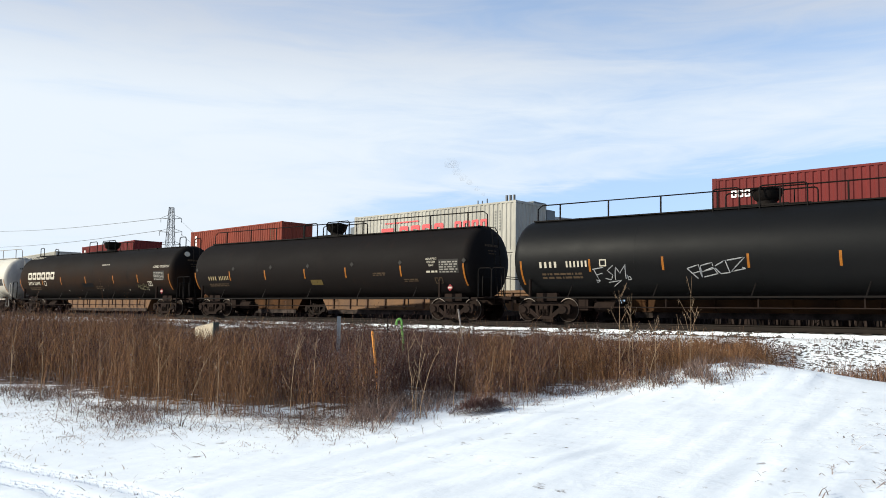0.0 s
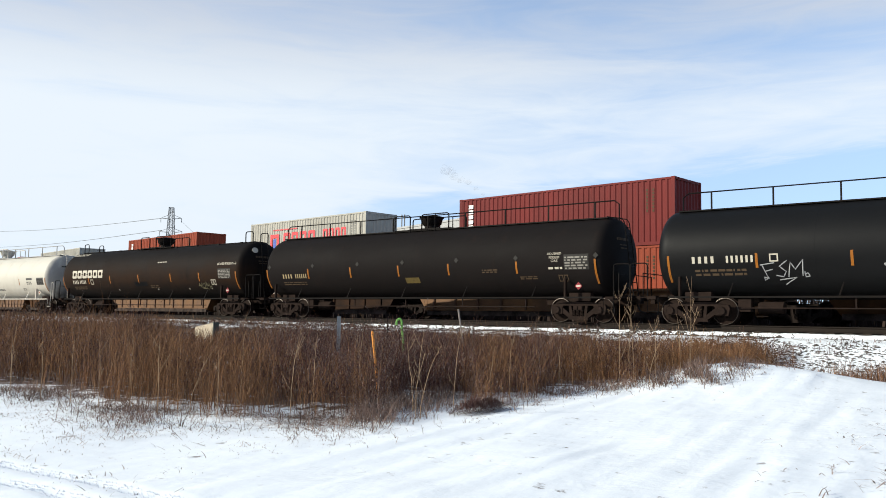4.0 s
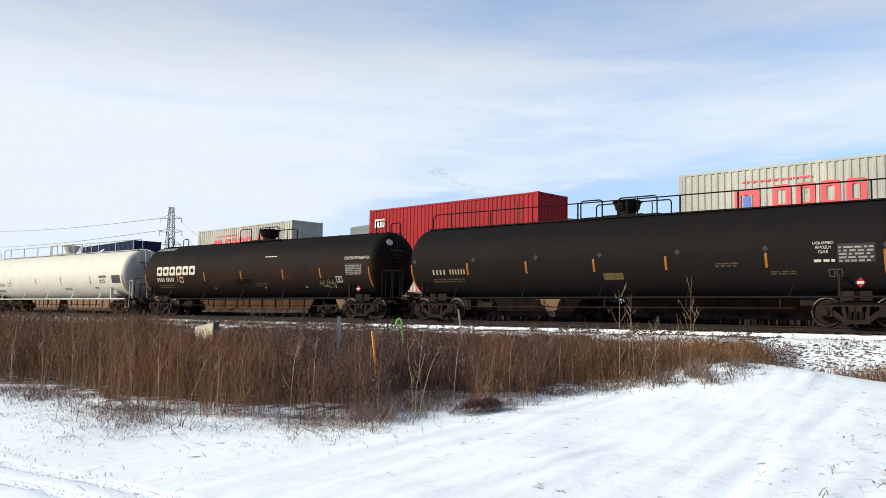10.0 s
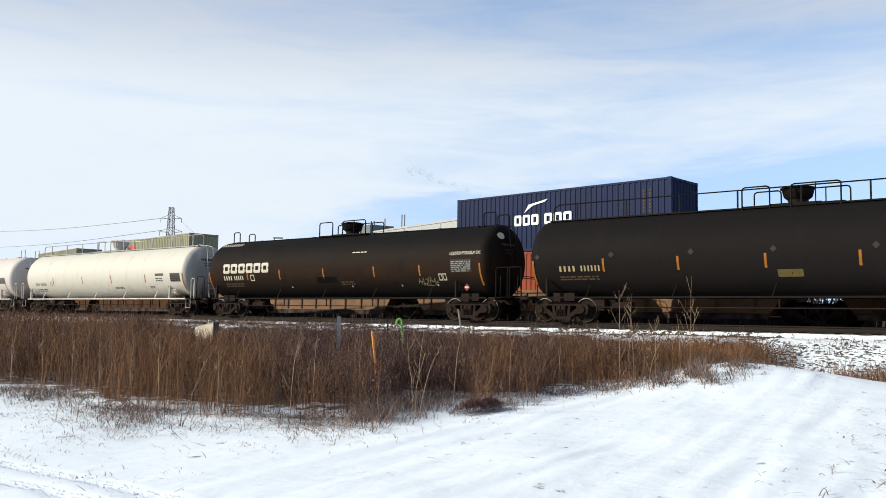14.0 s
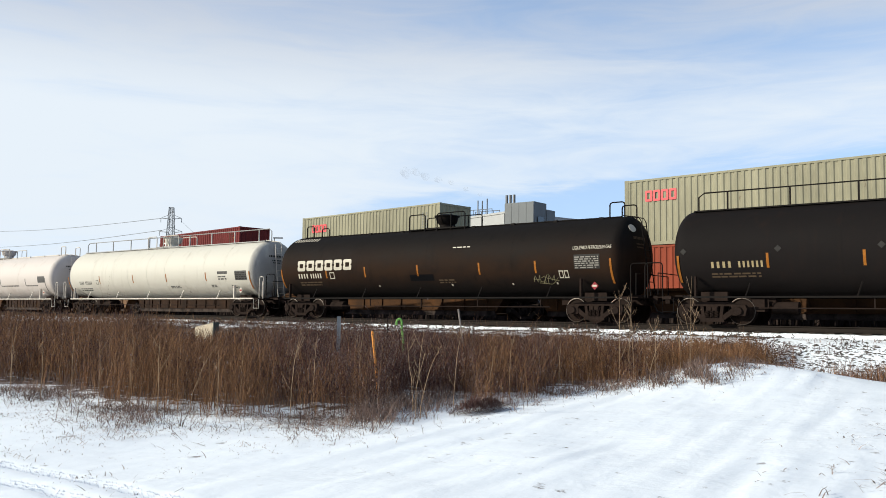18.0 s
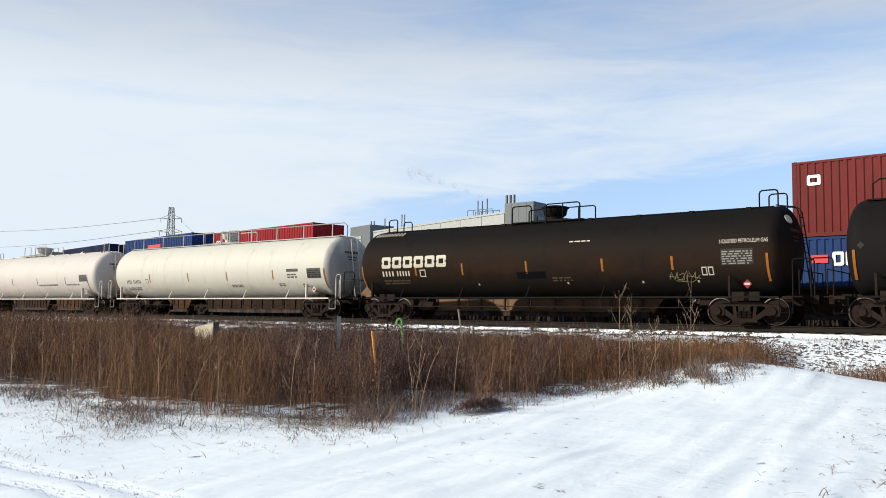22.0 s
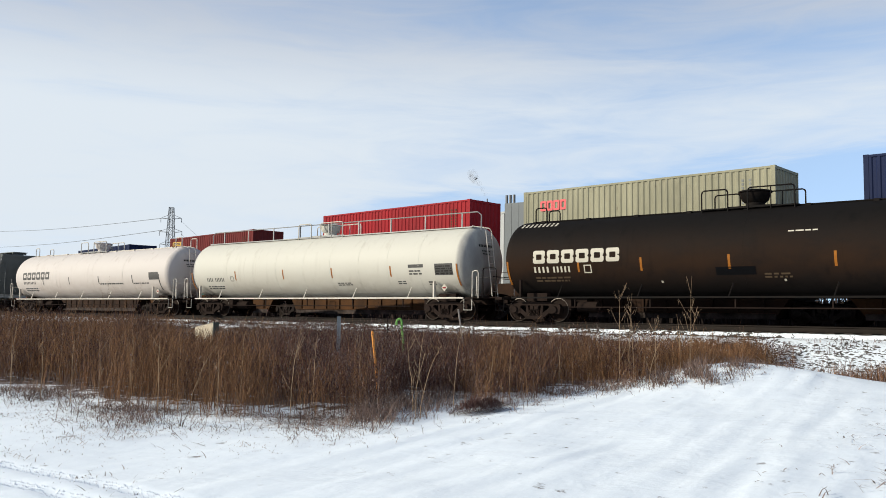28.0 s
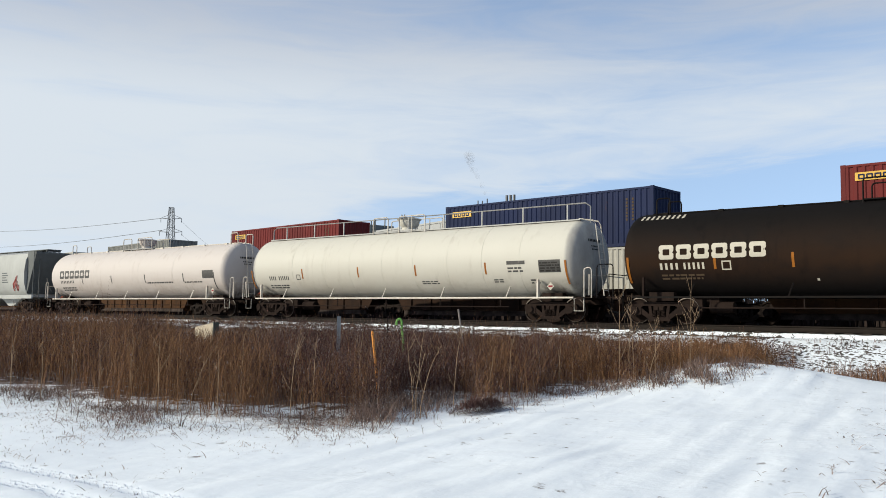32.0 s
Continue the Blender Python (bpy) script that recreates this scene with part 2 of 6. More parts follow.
def weed_front(b):
    """Distance from the eye at which the weeds begin, by bearing in degrees to the left of +y."""
    return float(np.interp(b, (17.0, 19.5, 25.0, 30.0, 34.0, 36.2, 37.6, 40.4, 41.8, 43.0, 44.4, 50.0, 55.5, 60.0, 61.3, 64.0, 67.0), (20.5, 19.0, 17.8, 17.2, 15.4, 14.6, 15.8, 15.9, 14.2, 13.1, 12.7, 13.2, 13.9, 14.3, 16.4, 17.6, 19.0)))


def litter(x, y):
    """How much of the ground is dead litter instead of snow, 0 to 1."""
    if y > 40:
        return 0.85
    if y < 1 or y > 27.4:
        return 0.0
    b = math.degrees(math.atan2(-x, y))
    if b < 17:
        return 0.10 * smooth(20.5, 22, y)
    d = math.hypot(x, y) - weed_front(b)
    wild = 0.54 * smooth(-0.4, 2.6, d + 1.8 * noise.noise((x * 0.9, y * 0.9, 3.0)))
    return wild * (1 - 0.80 * smooth(24.6, 26.0, y)) if b > 30 else wild * (1 - 0.85 * smooth(22.5, 24.5, y)) * smooth(16, 20, b)


def make_ground():
    xs = axis(-30, 5, 0, -2500, 2500, 0.10)
    ys = axis(1, 29, 0, -2500, 2500, 0.09)
    verts = [(x, y, height(x, y)) for y in ys for x in xs]
    w = len(xs)
    faces = [(j * w + i, j * w + i + 1, (j + 1) * w + i + 1, (j + 1) * w + i) for j in range(len(ys) - 1) for i in range(w - 1)]
    g = link("ground", verts, faces, [ground_material()], smooth_faces=True)
    at = g.data.attributes.new("cover", "FLOAT_COLOR", "POINT")
    flat = np.zeros((len(verts), 4), dtype=np.float32)
    for k, (x, y, z) in enumerate(verts):
        bed = smooth(26.9, 27.3, y) * (1 - smooth(b_line(x) + 7, b_line(x) + 16, y))
        flat[k] = (litter(x, y), bed, 0, 1)
    at.data.foreach_set("color", flat.ravel())
    tagged(g, "snow-covered ground with ruts, a drift and dead litter", "ground", kind="structure")
    return g


def ground_material():
    m = bpy.data.materials.new("snow_soil_and_ballast")
    m.use_nodes = True
    nt = m.node_tree
    N, L = nt.nodes.new, nt.links.new
    p = nt.nodes["Principled BSDF"]
    p.inputs["Roughness"].default_value = 0.65
    p.inputs["Specular IOR Level"].default_value = 0.25
    co = N("ShaderNodeTexCoord")
    at = N("ShaderNodeAttribute")
    at.attribute_name = "cover"
    sep = N("ShaderNodeSeparateColor")
    L(at.outputs["Color"], sep.inputs[0])

    def noisy(scale, detail=5.0, rough=0.55):
        n = N("ShaderNodeTexNoise")
        n.inputs["Scale"].default_value, n.inputs["Detail"].default_value, n.inputs["Roughness"].default_value = scale, detail, rough
        L(co.outputs["Object"], n.inputs["Vector"])
        return n.outputs["Fac"]

    def blend(f, a, b):
        x = N("ShaderNodeMix")
        x.data_type = "RGBA"
        L(f, x.inputs["Factor"])
        for sock, v in (("A", a), ("B", b)):
            if isinstance(v, tuple):
                x.inputs[sock].default_value = (*v, 1)
            else:
                L(v, x.inputs[sock])
        return x.outputs["Result"]

    def cut(v, lo, hi):
        r = N("ShaderNodeMapRange")
        r.interpolation_type = "SMOOTHSTEP"
        r.inputs["From Min"].default_value, r.inputs["From Max"].default_value = lo, hi
        L(v, r.inputs["Value"])
        return r.outputs[0]

    def total(a, b, k=1.0):
        x = N("ShaderNodeMath")
        x.operation = "MULTIPLY_ADD"
        x.inputs[1].default_value = k
        L(b, x.inputs[0])
        L(a, x.inputs[2])
        return x.outputs[0]

    snow = blend(noisy(0.7), (0.90, 0.94, 0.97), (0.85, 0.90, 0.955))
    soil = blend(noisy(9.0), (0.060, 0.034, 0.022), (0.16, 0.105, 0.070))
    stone = blend(noisy(22.0, 3.0, 0.7), (0.028, 0.022, 0.019), (0.090, 0.074, 0.062))
    snow_on_soil = cut(total(sep.outputs["Red"], noisy(3.2, 7.0, 0.62), 1.7), 1.08, 1.28)
    c = blend(snow_on_soil, snow, soil)
    bare = cut(total(sep.outputs["Green"], noisy(2.4, 6.0, 0.65), 0.7), 0.98, 1.16)
    c = blend(bare, c, stone)
    L(c, p.inputs["Base Color"])
    def drifted(turn, stretch, scale, detail):
        mp, n = N("ShaderNodeMapping"), N("ShaderNodeTexNoise")
        mp.vector_type = "TEXTURE"
        mp.inputs["Rotation"].default_value = (0, 0, radians(turn))
        mp.inputs["Scale"].default_value = stretch
        n.inputs["Scale"].default_value, n.inputs["Detail"].default_value, n.inputs["Roughness"].default_value = scale, detail, 0.5
        n.inputs["Distortion"].default_value = 0.25
        L(co.outputs["Object"], mp.inputs[0])
        L(mp.outputs[0], n.inputs["Vector"])
        return n.outputs["Fac"]

    bp = N("ShaderNodeBump")
    bp.inputs["Strength"].default_value, bp.inputs["Distance"].default_value = 0.7, 0.05
    hgt = total(drifted(-22.0, (1.0, 1.8, 1.0), 1.7, 4.0), drifted(8.0, (1.0, 4.0, 1.0), 2.4, 3.0), 0.55)
    hgt = total(hgt, noisy(5.0, 4.0), 0.12)
    hgt = total(hgt, noisy(30.0, 4.0, 0.7), 0.055)
    L(hgt, bp.inputs["Height"])
    L(bp.outputs[0], p.inputs["Normal"])
    return m


make_ground()


# bmesh helpers
def box(bm, x0, x1, y0, y1, z0, z1):
    v = [bm.verts.new(p) for p in ((x0, y0, z0), (x1, y0, z0), (x1, y1, z0), (x0, y1, z0), (x0, y0, z1), (x1, y0, z1), (x1, y1, z1), (x0, y1, z1))]
    for f in ((0, 3, 2, 1), (4, 5, 6, 7), (0, 1, 5, 4), (1, 2, 6, 5), (2, 3, 7, 6), (3, 0, 4, 7)):
        bm.faces.new([v[k] for k in f])


def tube(bm, pts, r, n=6):
    """A round bar through the points."""
    pts = [Vector(p) for p in pts]
    rings = []
    for i, p in enumerate(pts):
        d = (pts[min(i + 1, len(pts) - 1)] - pts[max(i - 1, 0)]).normalized()
        u = d.orthogonal().normalized() if abs(d.z) > 0.99 else d.cross(Vector((0, 0, 1))).normalized()
        w = d.cross(u)
        rings.append([bm.verts.new(p + r * (math.cos(a) * u + math.sin(a) * w)) for a in (2 * math.pi * k / n for k in range(n))])
    for a, b in zip(rings, rings[1:]):
        best = min(range(n), key=lambda s: (a[0].co - b[s].co).length)
        for k in range(n):
            bm.faces.new((a[k], a[(k + 1) % n], b[(k + 1 + best) % n], b[(k + best) % n]))
    bm.faces.new(rings[0][::-1])
    bm.faces.new(rings[-1])


def lathe(bm, prof, axis_at, along="x", n=40):
    """Turns a profile of (position along, radius) round an axis through axis_at."""
    rings = []
    for s, r in prof:
        ring = []
        for k in range(n):
            a = 2 * math.pi * k / n
            c, d = r * math.cos(a), r * math.sin(a)
            o = {"x": (s, c, d), "y": (c, s, d), "z": (c, d, s)}[along]
            ring.append(bm.verts.new(Vector(axis_at) + Vector(o)))
        rings.append(ring)
    for a, b in zip(rings, rings[1:]):
        for k in range(n):
            bm.faces.new((a[k], a[(k + 1) % n], b[(k + 1) % n], b[k]))
    bm.faces.new(rings[0][::-1])
    bm.faces.new(rings[-1])


def prism(bm, outline, y0, y1):
    """An outline in x, z pushed from y0 to y1."""
    a = [bm.verts.new((x, y0, z)) for x, z in outline]
    b = [bm.verts.new((x, y1, z)) for x, z in outline]
    n = len(a)
    bm.faces.new(a)
    bm.faces.new(b[::-1])
    for k in range(n):
        bm.faces.new((a[k], b[k], b[(k + 1) % n], a[(k + 1) % n]))


def finish(bm, name, mat, soft=False):
    bmesh.ops.recalc_face_normals(bm, faces=bm.faces)
    me = bpy.data.meshes.new(name)
    bm.to_mesh(me)
    bm.free()
    for m in mat if isinstance(mat, (list, tuple)) else [mat]:
        me.materials.append(m)
    if soft:
        me.shade_smooth()
        me.set_sharp_from_angle(angle=radians(40))
    return me


def part(name, bm, mat, parent, label="", soft=False):
    ob = new(name, finish(bm, name, mat, soft))
    ob.parent = parent
    if label:
        tagged(ob, label)
    return ob


def again(name, mesh, parent, m=None):
    ob = new(name, mesh)
    ob.parent = parent
    if m is not None:
        ob.matrix_basis = m
    return ob


MOVERS_A, MOVERS_B, WHEELS = [], [], []


def travel_a(t):
    """How far the near train has come at t."""
    return ((((-5.17955e-07 * t + 5.75787e-05) * t - 2.28604e-03) * t + 3.20999e-02) * t + 1.395003) * t - 9.25757


# ---- track ----
def make_track(name, line, x0, x1, label):
    tr = new(name)
    tagged(tr, label, "railway track", kind="structure")
    for side in (-0.7175, 0.7175):
        bm = bmesh.new()
        xs = np.arange(x0, x1 + 0.1, 6.0)
        prof = ((-0.07, -0.18), (0.07, -0.18), (0.07, -0.165), (0.012, -0.15), (0.012, -0.05), (0.036, -0.03), (0.036, 0.0), (-0.036, 0.0), (-0.036, -0.03), (-0.012, -0.05), (-0.012, -0.15), (-0.07, -0.165))
        rows = [[bm.verts.new((x, line(x) + side + dy, z)) for dy, z in prof] for x in xs]
        for a, b in zip(rows, rows[1:]):
            for k in range(len(prof)):
                bm.faces.new((a[k], a[(k + 1) % len(prof)], b[(k + 1) % len(prof)], b[k]))
        part("rail", bm, M_RAILSTEEL, tr)
    return tr


def make_ties(track, line, x0, x1, single):
    bm = bmesh.new()
    box(bm, -0.115, 0.115, -1.30, 1.30, -0.36, -0.182)
    me = finish(bm, "tie", M_TIE)
    if single:
        rng = random.Random(4)
        for x in np.arange(x0, x1, 0.53):
            again("tie", me, track, pose(x + rng.uniform(-0.02, 0.02), line(x) + rng.uniform(-0.05, 0.05), 0, 0, 0, rng.uniform(-1, 1)))
    else:
        bm = bmesh.new()
        for x in np.arange(x0, x1, 0.53):
            y = line(x)
            box(bm, x - 0.115, x + 0.115, y - 1.30, y + 1.30, -0.36, -0.182)
        tagged(part("ties", bm, M_TIE, track), kind="stuff")


TRACK_A = 28.5
near_track = make_track("track_near", lambda x: TRACK_A, -260, 60, "worn steel rails on timber ties in snowy ballast")
far_track = make_track("track_far", b_line, -260, 60, "steel rails of the second track on ballast")


# ---- tank cars ----
AXIS_Z = 2.42


def truck_meshes():
    bm = bmesh.new()  # side frame seen from its flat face, journal boxes at +-0.89
    top = [(-1.16, 0.52), (-1.10, 0.66), (-0.80, 0.70), (-0.45, 0.76), (0.45, 0.76), (0.80, 0.70), (1.10, 0.66), (1.16, 0.52)]
    prism(bm, top + [(0.70, 0.50), (0.62, 0.62), (-0.62, 0.62), (-0.70, 0.50)], -0.09, 0.09)
    for s in (-1, 1):
        prism(bm, [(s * 1.10, 0.30), (s * 1.16, 0.55), (s * 0.66, 0.55), (s * 0.66, 0.32)], -0.10, 0.10)
        prism(bm, [(s * 0.66, 0.55), (s * 0.80, 0.44), (s * 0.36, 0.14), (s * 0.22, 0.22)], -0.08, 0.08)
        prism(bm, [(s * 0.40, 0.66), (s * 0.30, 0.66), (s * 0.22, 0.16), (s * 0.34, 0.16)], -0.085, 0.085)
        lathe(bm, [(-0.17, 0.12), (-0.10, 0.15), (0.0, 0.15)], (s * 0.889, 0.0, 0.457), "y", 14)
    prism(bm, [(-0.42, 0.10), (0.42, 0.10), (0.36, 0.24), (-0.36, 0.24)], -0.09, 0.09)
    frame_me = finish(bm, "side_frame", M_STEEL)
    bm = bmesh.new()
    for k in (-0.16, 0.0, 0.16):
        pts = [(k + 0.055 * math.cos(a), -0.02 + 0.055 * math.sin(a), 0.24 + 0.20 * a / (8 * math.pi)) for a in np.linspace(0, 8 * math.pi, 44)]
        tube(bm, pts, 0.018, 4)
    spring_me = finish(bm, "spring", M_STEEL)
    bm = bmesh.new()
    box(bm, -0.20, 0.20, -1.12, 1.12, 0.45, 0.62)
    for s in (-1, 1):
        for x in (-0.10, 0.10):
            a, b = sorted((s * 1.12, s * 1.15))
            box(bm, x - 0.075, x + 0.075, a, b, 0.47, 0.60)
    box(bm, -0.45, 0.45, -0.45, 0.45, 0.70, 0.84)
    box(bm, -0.74, -0.60, -1.0, 1.0, 0.34, 0.44)
    box(bm, 0.60, 0.74, -1.0, 1.0, 0.34, 0.44)
    bolster_me = finish(bm, "truck", M_STEEL)
    bm = bmesh.new()
    lathe(bm, [(-1.05, 0.07), (1.05, 0.07)], (0, 0, 0), "y", 12)
    for s in (-1, 1):
        lathe(bm, [(s * 0.83, 0.10), (s * 0.83, 0.16), (s * 0.78, 0.30), (s * 0.78, 0.38), (s * 0.82, 0.40), (s * 0.82, 0.428), (s * 0.815, 0.447), (s * 0.70, 0.457), (s * 0.69, 0.485), (s * 0.66, 0.485), (s * 0.66, 0.38), (s * 0.70, 0.3), (s * 0.66, 0.10)], (0, 0, 0), "y", 36)
        for k in range(3):
            a = k * 2 * math.pi / 3
            lathe(bm, [(s * 1.05, 0.018), (s * 1.09, 0.018)], (0.05 * math.cos(a), 0, 0.05 * math.sin(a)), "y", 6)
    wheel_me = finish(bm, "wheelset", [M_WHEEL, M_TREAD], True)
    for f in wheel_me.polygons:
        r = math.hypot(f.center.x, f.center.z)
        if abs(f.center.y) > 0.805 and max(math.hypot(wheel_me.vertices[i].co.x, wheel_me.vertices[i].co.z) for i in f.vertices) > 0.44 and r > 0.42:
            f.material_index = 1
    return bolster_me, frame_me, spring_me, wheel_me


TRUCK = truck_meshes()


def dark_copies():
    out = []
    for me in TRUCK:
        me = me.copy()
        me.materials.clear()
        me.materials.append(M_DARKSTEEL)
        out.append(me)
    return out


DARK_TRUCK = dark_copies()


def add_truck(car, x, spin=True):
    kit = TRUCK if spin else DARK_TRUCK
    tr = again("truck", kit[0], car, pose(x, 0, 0))
    for s in (-1, 1):
        again("side_frame", kit[1], tr, pose(0, s * 1.02, 0))
        again("spring", kit[2], tr, pose(0, s * 1.10, 0))
        w = again("wheelset", kit[3], tr, pose(s * 0.889, 0, 0.457))
        if spin:
            WHEELS.append(w)
    return tr


DECAL_SHIFT = [0.0]


def on_tank(x, z, R, off=0.006):
    x -= DECAL_SHIFT[0]
    h = max(-0.999, min(0.999, (z - AXIS_Z) / R))
    a = math.asin(h)
    return (x, -(R + off) * math.cos(a), AXIS_Z + (R + off) * math.sin(a))


def decal(car, name, rects, mat, R, label="", off=0.006):
    """Painted patches on the tank's near side: rectangles (x0, z0, x1, z1), bent round the shell."""
    bm = bmesh.new()
    for x0, z0, x1, z1 in rects:
        n = max(1, int(abs(z1 - z0) / 0.12))
        rows = []
        for k in range(n + 1):
            z = z0 + (z1 - z0) * k / n
            rows.append((bm.verts.new(on_tank(x0, z, R, off)), bm.verts.new(on_tank(x1, z, R, off))))
        for a, b in zip(rows, rows[1:]):
            bm.faces.new((a[0], a[1], b[1], b[0]))
    ob = part(name, bm, mat, car, label)
    return tagged(ob, kind="stuff") if name == "stencil" else ob


def glyph_bars(x0, z0, x1, z1, n):
    """A row of n plain upright bars, one for each character."""
    w = (x1 - x0) / n
    return [(x0 + (k + 0.14) * w, z0 + 0.14 * (z1 - z0), x0 + (k + 0.60) * w, z1 - 0.12 * (z1 - z0)) for k in range(n)]


def text_mesh(words, size):
    cu = bpy.data.curves.new("words", "FONT")
    cu.body, cu.size = words, size
    ob = new("words", cu)
    me = bpy.data.meshes.new_from_object(ob)
    bpy.data.objects.remove(ob)
    return me


def tank_words(car, words, x0, z0, width, tall, mat, R, label):
    me = text_mesh(words, 1.0)
    xs, ys = [v.co.x for v in me.vertices], [v.co.y for v in me.vertices]
    for v in me.vertices:
        u = x0 + (v.co.x - min(xs)) / (max(xs) - min(xs)) * width
        v.co = on_tank(u, z0 + (v.co.y - min(ys)) / (max(ys) - min(ys)) * tall, R, 0.012)
    me.materials.append(mat)
    return tagged(again("lettering", me, car), label)


def spray(car, shapes, x0, z0, wide, tall, slope, mat, R, r=0.02):
    """Spray-painted strokes on the shell: shapes are (left, width, strokes), each stroke points in its shape's unit box."""
    bm = bmesh.new()
    for left, w, strokes in shapes:
        for stroke in strokes:
            pts = []
            for (u, v), (u2, v2) in zip(stroke, stroke[1:]):
                pts += [(u + (u2 - u) * f, v + (v2 - v) * f) for f in (0.0, 0.35, 0.7)]
            pts.append(stroke[-1])
            tube(bm, [on_tank(x0 + wide * (left + w * u), z0 + tall * v + slope * (left + w * u), R, 0.0) for u, v in pts], r, 4)
    return part("graffiti", bm, mat, car, "spray-painted tag")


TAG_SHORT = ((0.0, 0.33, (((0.0, 0.85), (1.0, 0.92)), ((0.12, 0.85), (0.45, 0.15), (0.2, 0.02), (0.15, 0.2), (0.5, 0.12)), ((0.3, 0.5), (0.85, 0.58)))),
             (0.34, 0.28, (((1.0, 1.0), (0.35, 0.72), (0.85, 0.42), (0.6, 0.15), (0.0, 0.25)),)),
             (0.62, 0.38, (((0.0, 0.12), (0.2, 0.9), (0.45, 0.5), (0.95, 1.0), (0.85, 0.15)), ((0.98, 0.35), (1.0, 0.08), (1.25, 0.1), (1.15, 0.28), (1.0, 0.22)))),
             (0.40, 0.40, (((0.0, 0.0), (1.0, 0.08), (0.55, -0.12), (0.3, -0.25)),)))
TAG_LONG = ((0.0, 0.23, (((0.0, 0.62), (0.9, 0.80), (1.0, 0.06)), ((0.0, 0.62), (0.72, -0.05)), ((0.35, 0.28), (0.95, 0.38)))),
            (0.24, 0.27, (((0.0, 0.0), (0.0, 0.72), (0.75, 0.85), (0.8, 0.55), (0.06, 0.34), (0.85, 0.48), (1.05, 0.14), (0.12, 0.0)),)),
            (0.49, 0.24, (((0.0, 0.62), (0.75, 0.92), (1.0, 0.14), (0.35, 0.12), (0.0, 0.5)),)),
            (0.70, 0.30, (((0.0, 0.90), (1.0, 1.0), (0.18, 0.20), (1.0, 0.30), (0.82, 0.40)),)))
TAG_MESSY = ((0.0, 0.3, (((0.0, 0.2), (0.3, 0.9), (0.5, 0.1), (0.9, 0.8)), ((0.0, 0.5), (1.0, 0.35)))),
             (0.25, 0.35, (((0.1, 0.9), (0.0, 0.2), (0.6, 0.1), (0.7, 0.8), (0.2, 0.6)), ((0.3, 0.0), (1.0, 1.0)))),
             (0.55, 0.45, (((0.0, 0.0), (0.2, 1.0), (0.4, 0.3), (0.7, 0.9), (0.6, 0.1), (1.0, 0.6)), ((0.0, 0.55), (1.0, 0.25)), ((-0.8, 0.05), (0.3, -0.1), (0.6, 0.1)))))


M_PLACARD = material("red_placard", (0.22, 0.010, 0.022), 0.5, alt=(0.16, 0.015, 0.02), scale=20, spec=0.2)
M_GREYPLATE = material("grey_data_panel", (0.034, 0.032, 0.030), 0.6, alt=(0.020, 0.019, 0.018), scale=9, spec=0.1)
M_GREYLINE = material("grey_stencil_paint", (0.22, 0.205, 0.18), 0.6, scale=9)
M_AMBERTEXT = material("yellowed_lettering", (0.32, 0.25, 0.13), 0.6, scale=9)
M_YELLOWPLATE = material("yellowed_label", (0.12, 0.088, 0.030), 0.6, alt=(0.075, 0.055, 0.022), scale=9, spec=0.1)
M_PIPE_DARK = material("black_pipe_rail", (0.0065, 0.0065, 0.0068), 0.6, alt=(0.014, 0.010, 0.008), scale=6, spec=0.05)
M_PIPE_PALE = material("pale_pipe_rail", (0.60, 0.57, 0.50), 0.5, alt=(0.35, 0.28, 0.22), scale=6)
M_PIPE_GREY = material("galvanised_rail", (0.30, 0.30, 0.295), 0.5, 0.2, alt=(0.18, 0.17, 0.16), scale=6)
M_SPRAY = material("white_spray_paint", (0.34, 0.345, 0.35), 0.6, alt=(0.20, 0.20, 0.20), scale=10, amount=0.3)
M_SPRAYDIM = material("olive_spray_paint", (0.20, 0.18, 0.09), 0.7, alt=(0.12, 0.1, 0.06), scale=10)
M_GLOVE = material("dark_hose_rubber", (0.02, 0.02, 0.02), 0.8, scale=9)


def hoop(bm, x0, x1, y, z0, z1, r=0.028):
    c = min(0.10, (x1 - x0) / 3)
    tube(bm, [(x0, y, z0), (x0, y, z1 - c), (x0 + c * 0.3, y, z1 - c * 0.3), (x0 + c, y, z1), (x1 - c, y, z1), (x1 - c * 0.3, y, z1 - c * 0.3), (x1, y, z1 - c), (x1, y, z0)], r, 6)


HEAD = (0.62, 0.70)  # depth of the dished ends and how square their rim is


def head_depth(u):
    """How far the dished end lies back from its crown at u times the radius."""
    return HEAD[0] * (1 - (1 - u ** (2 / HEAD[1])) ** (HEAD[1] / 2))


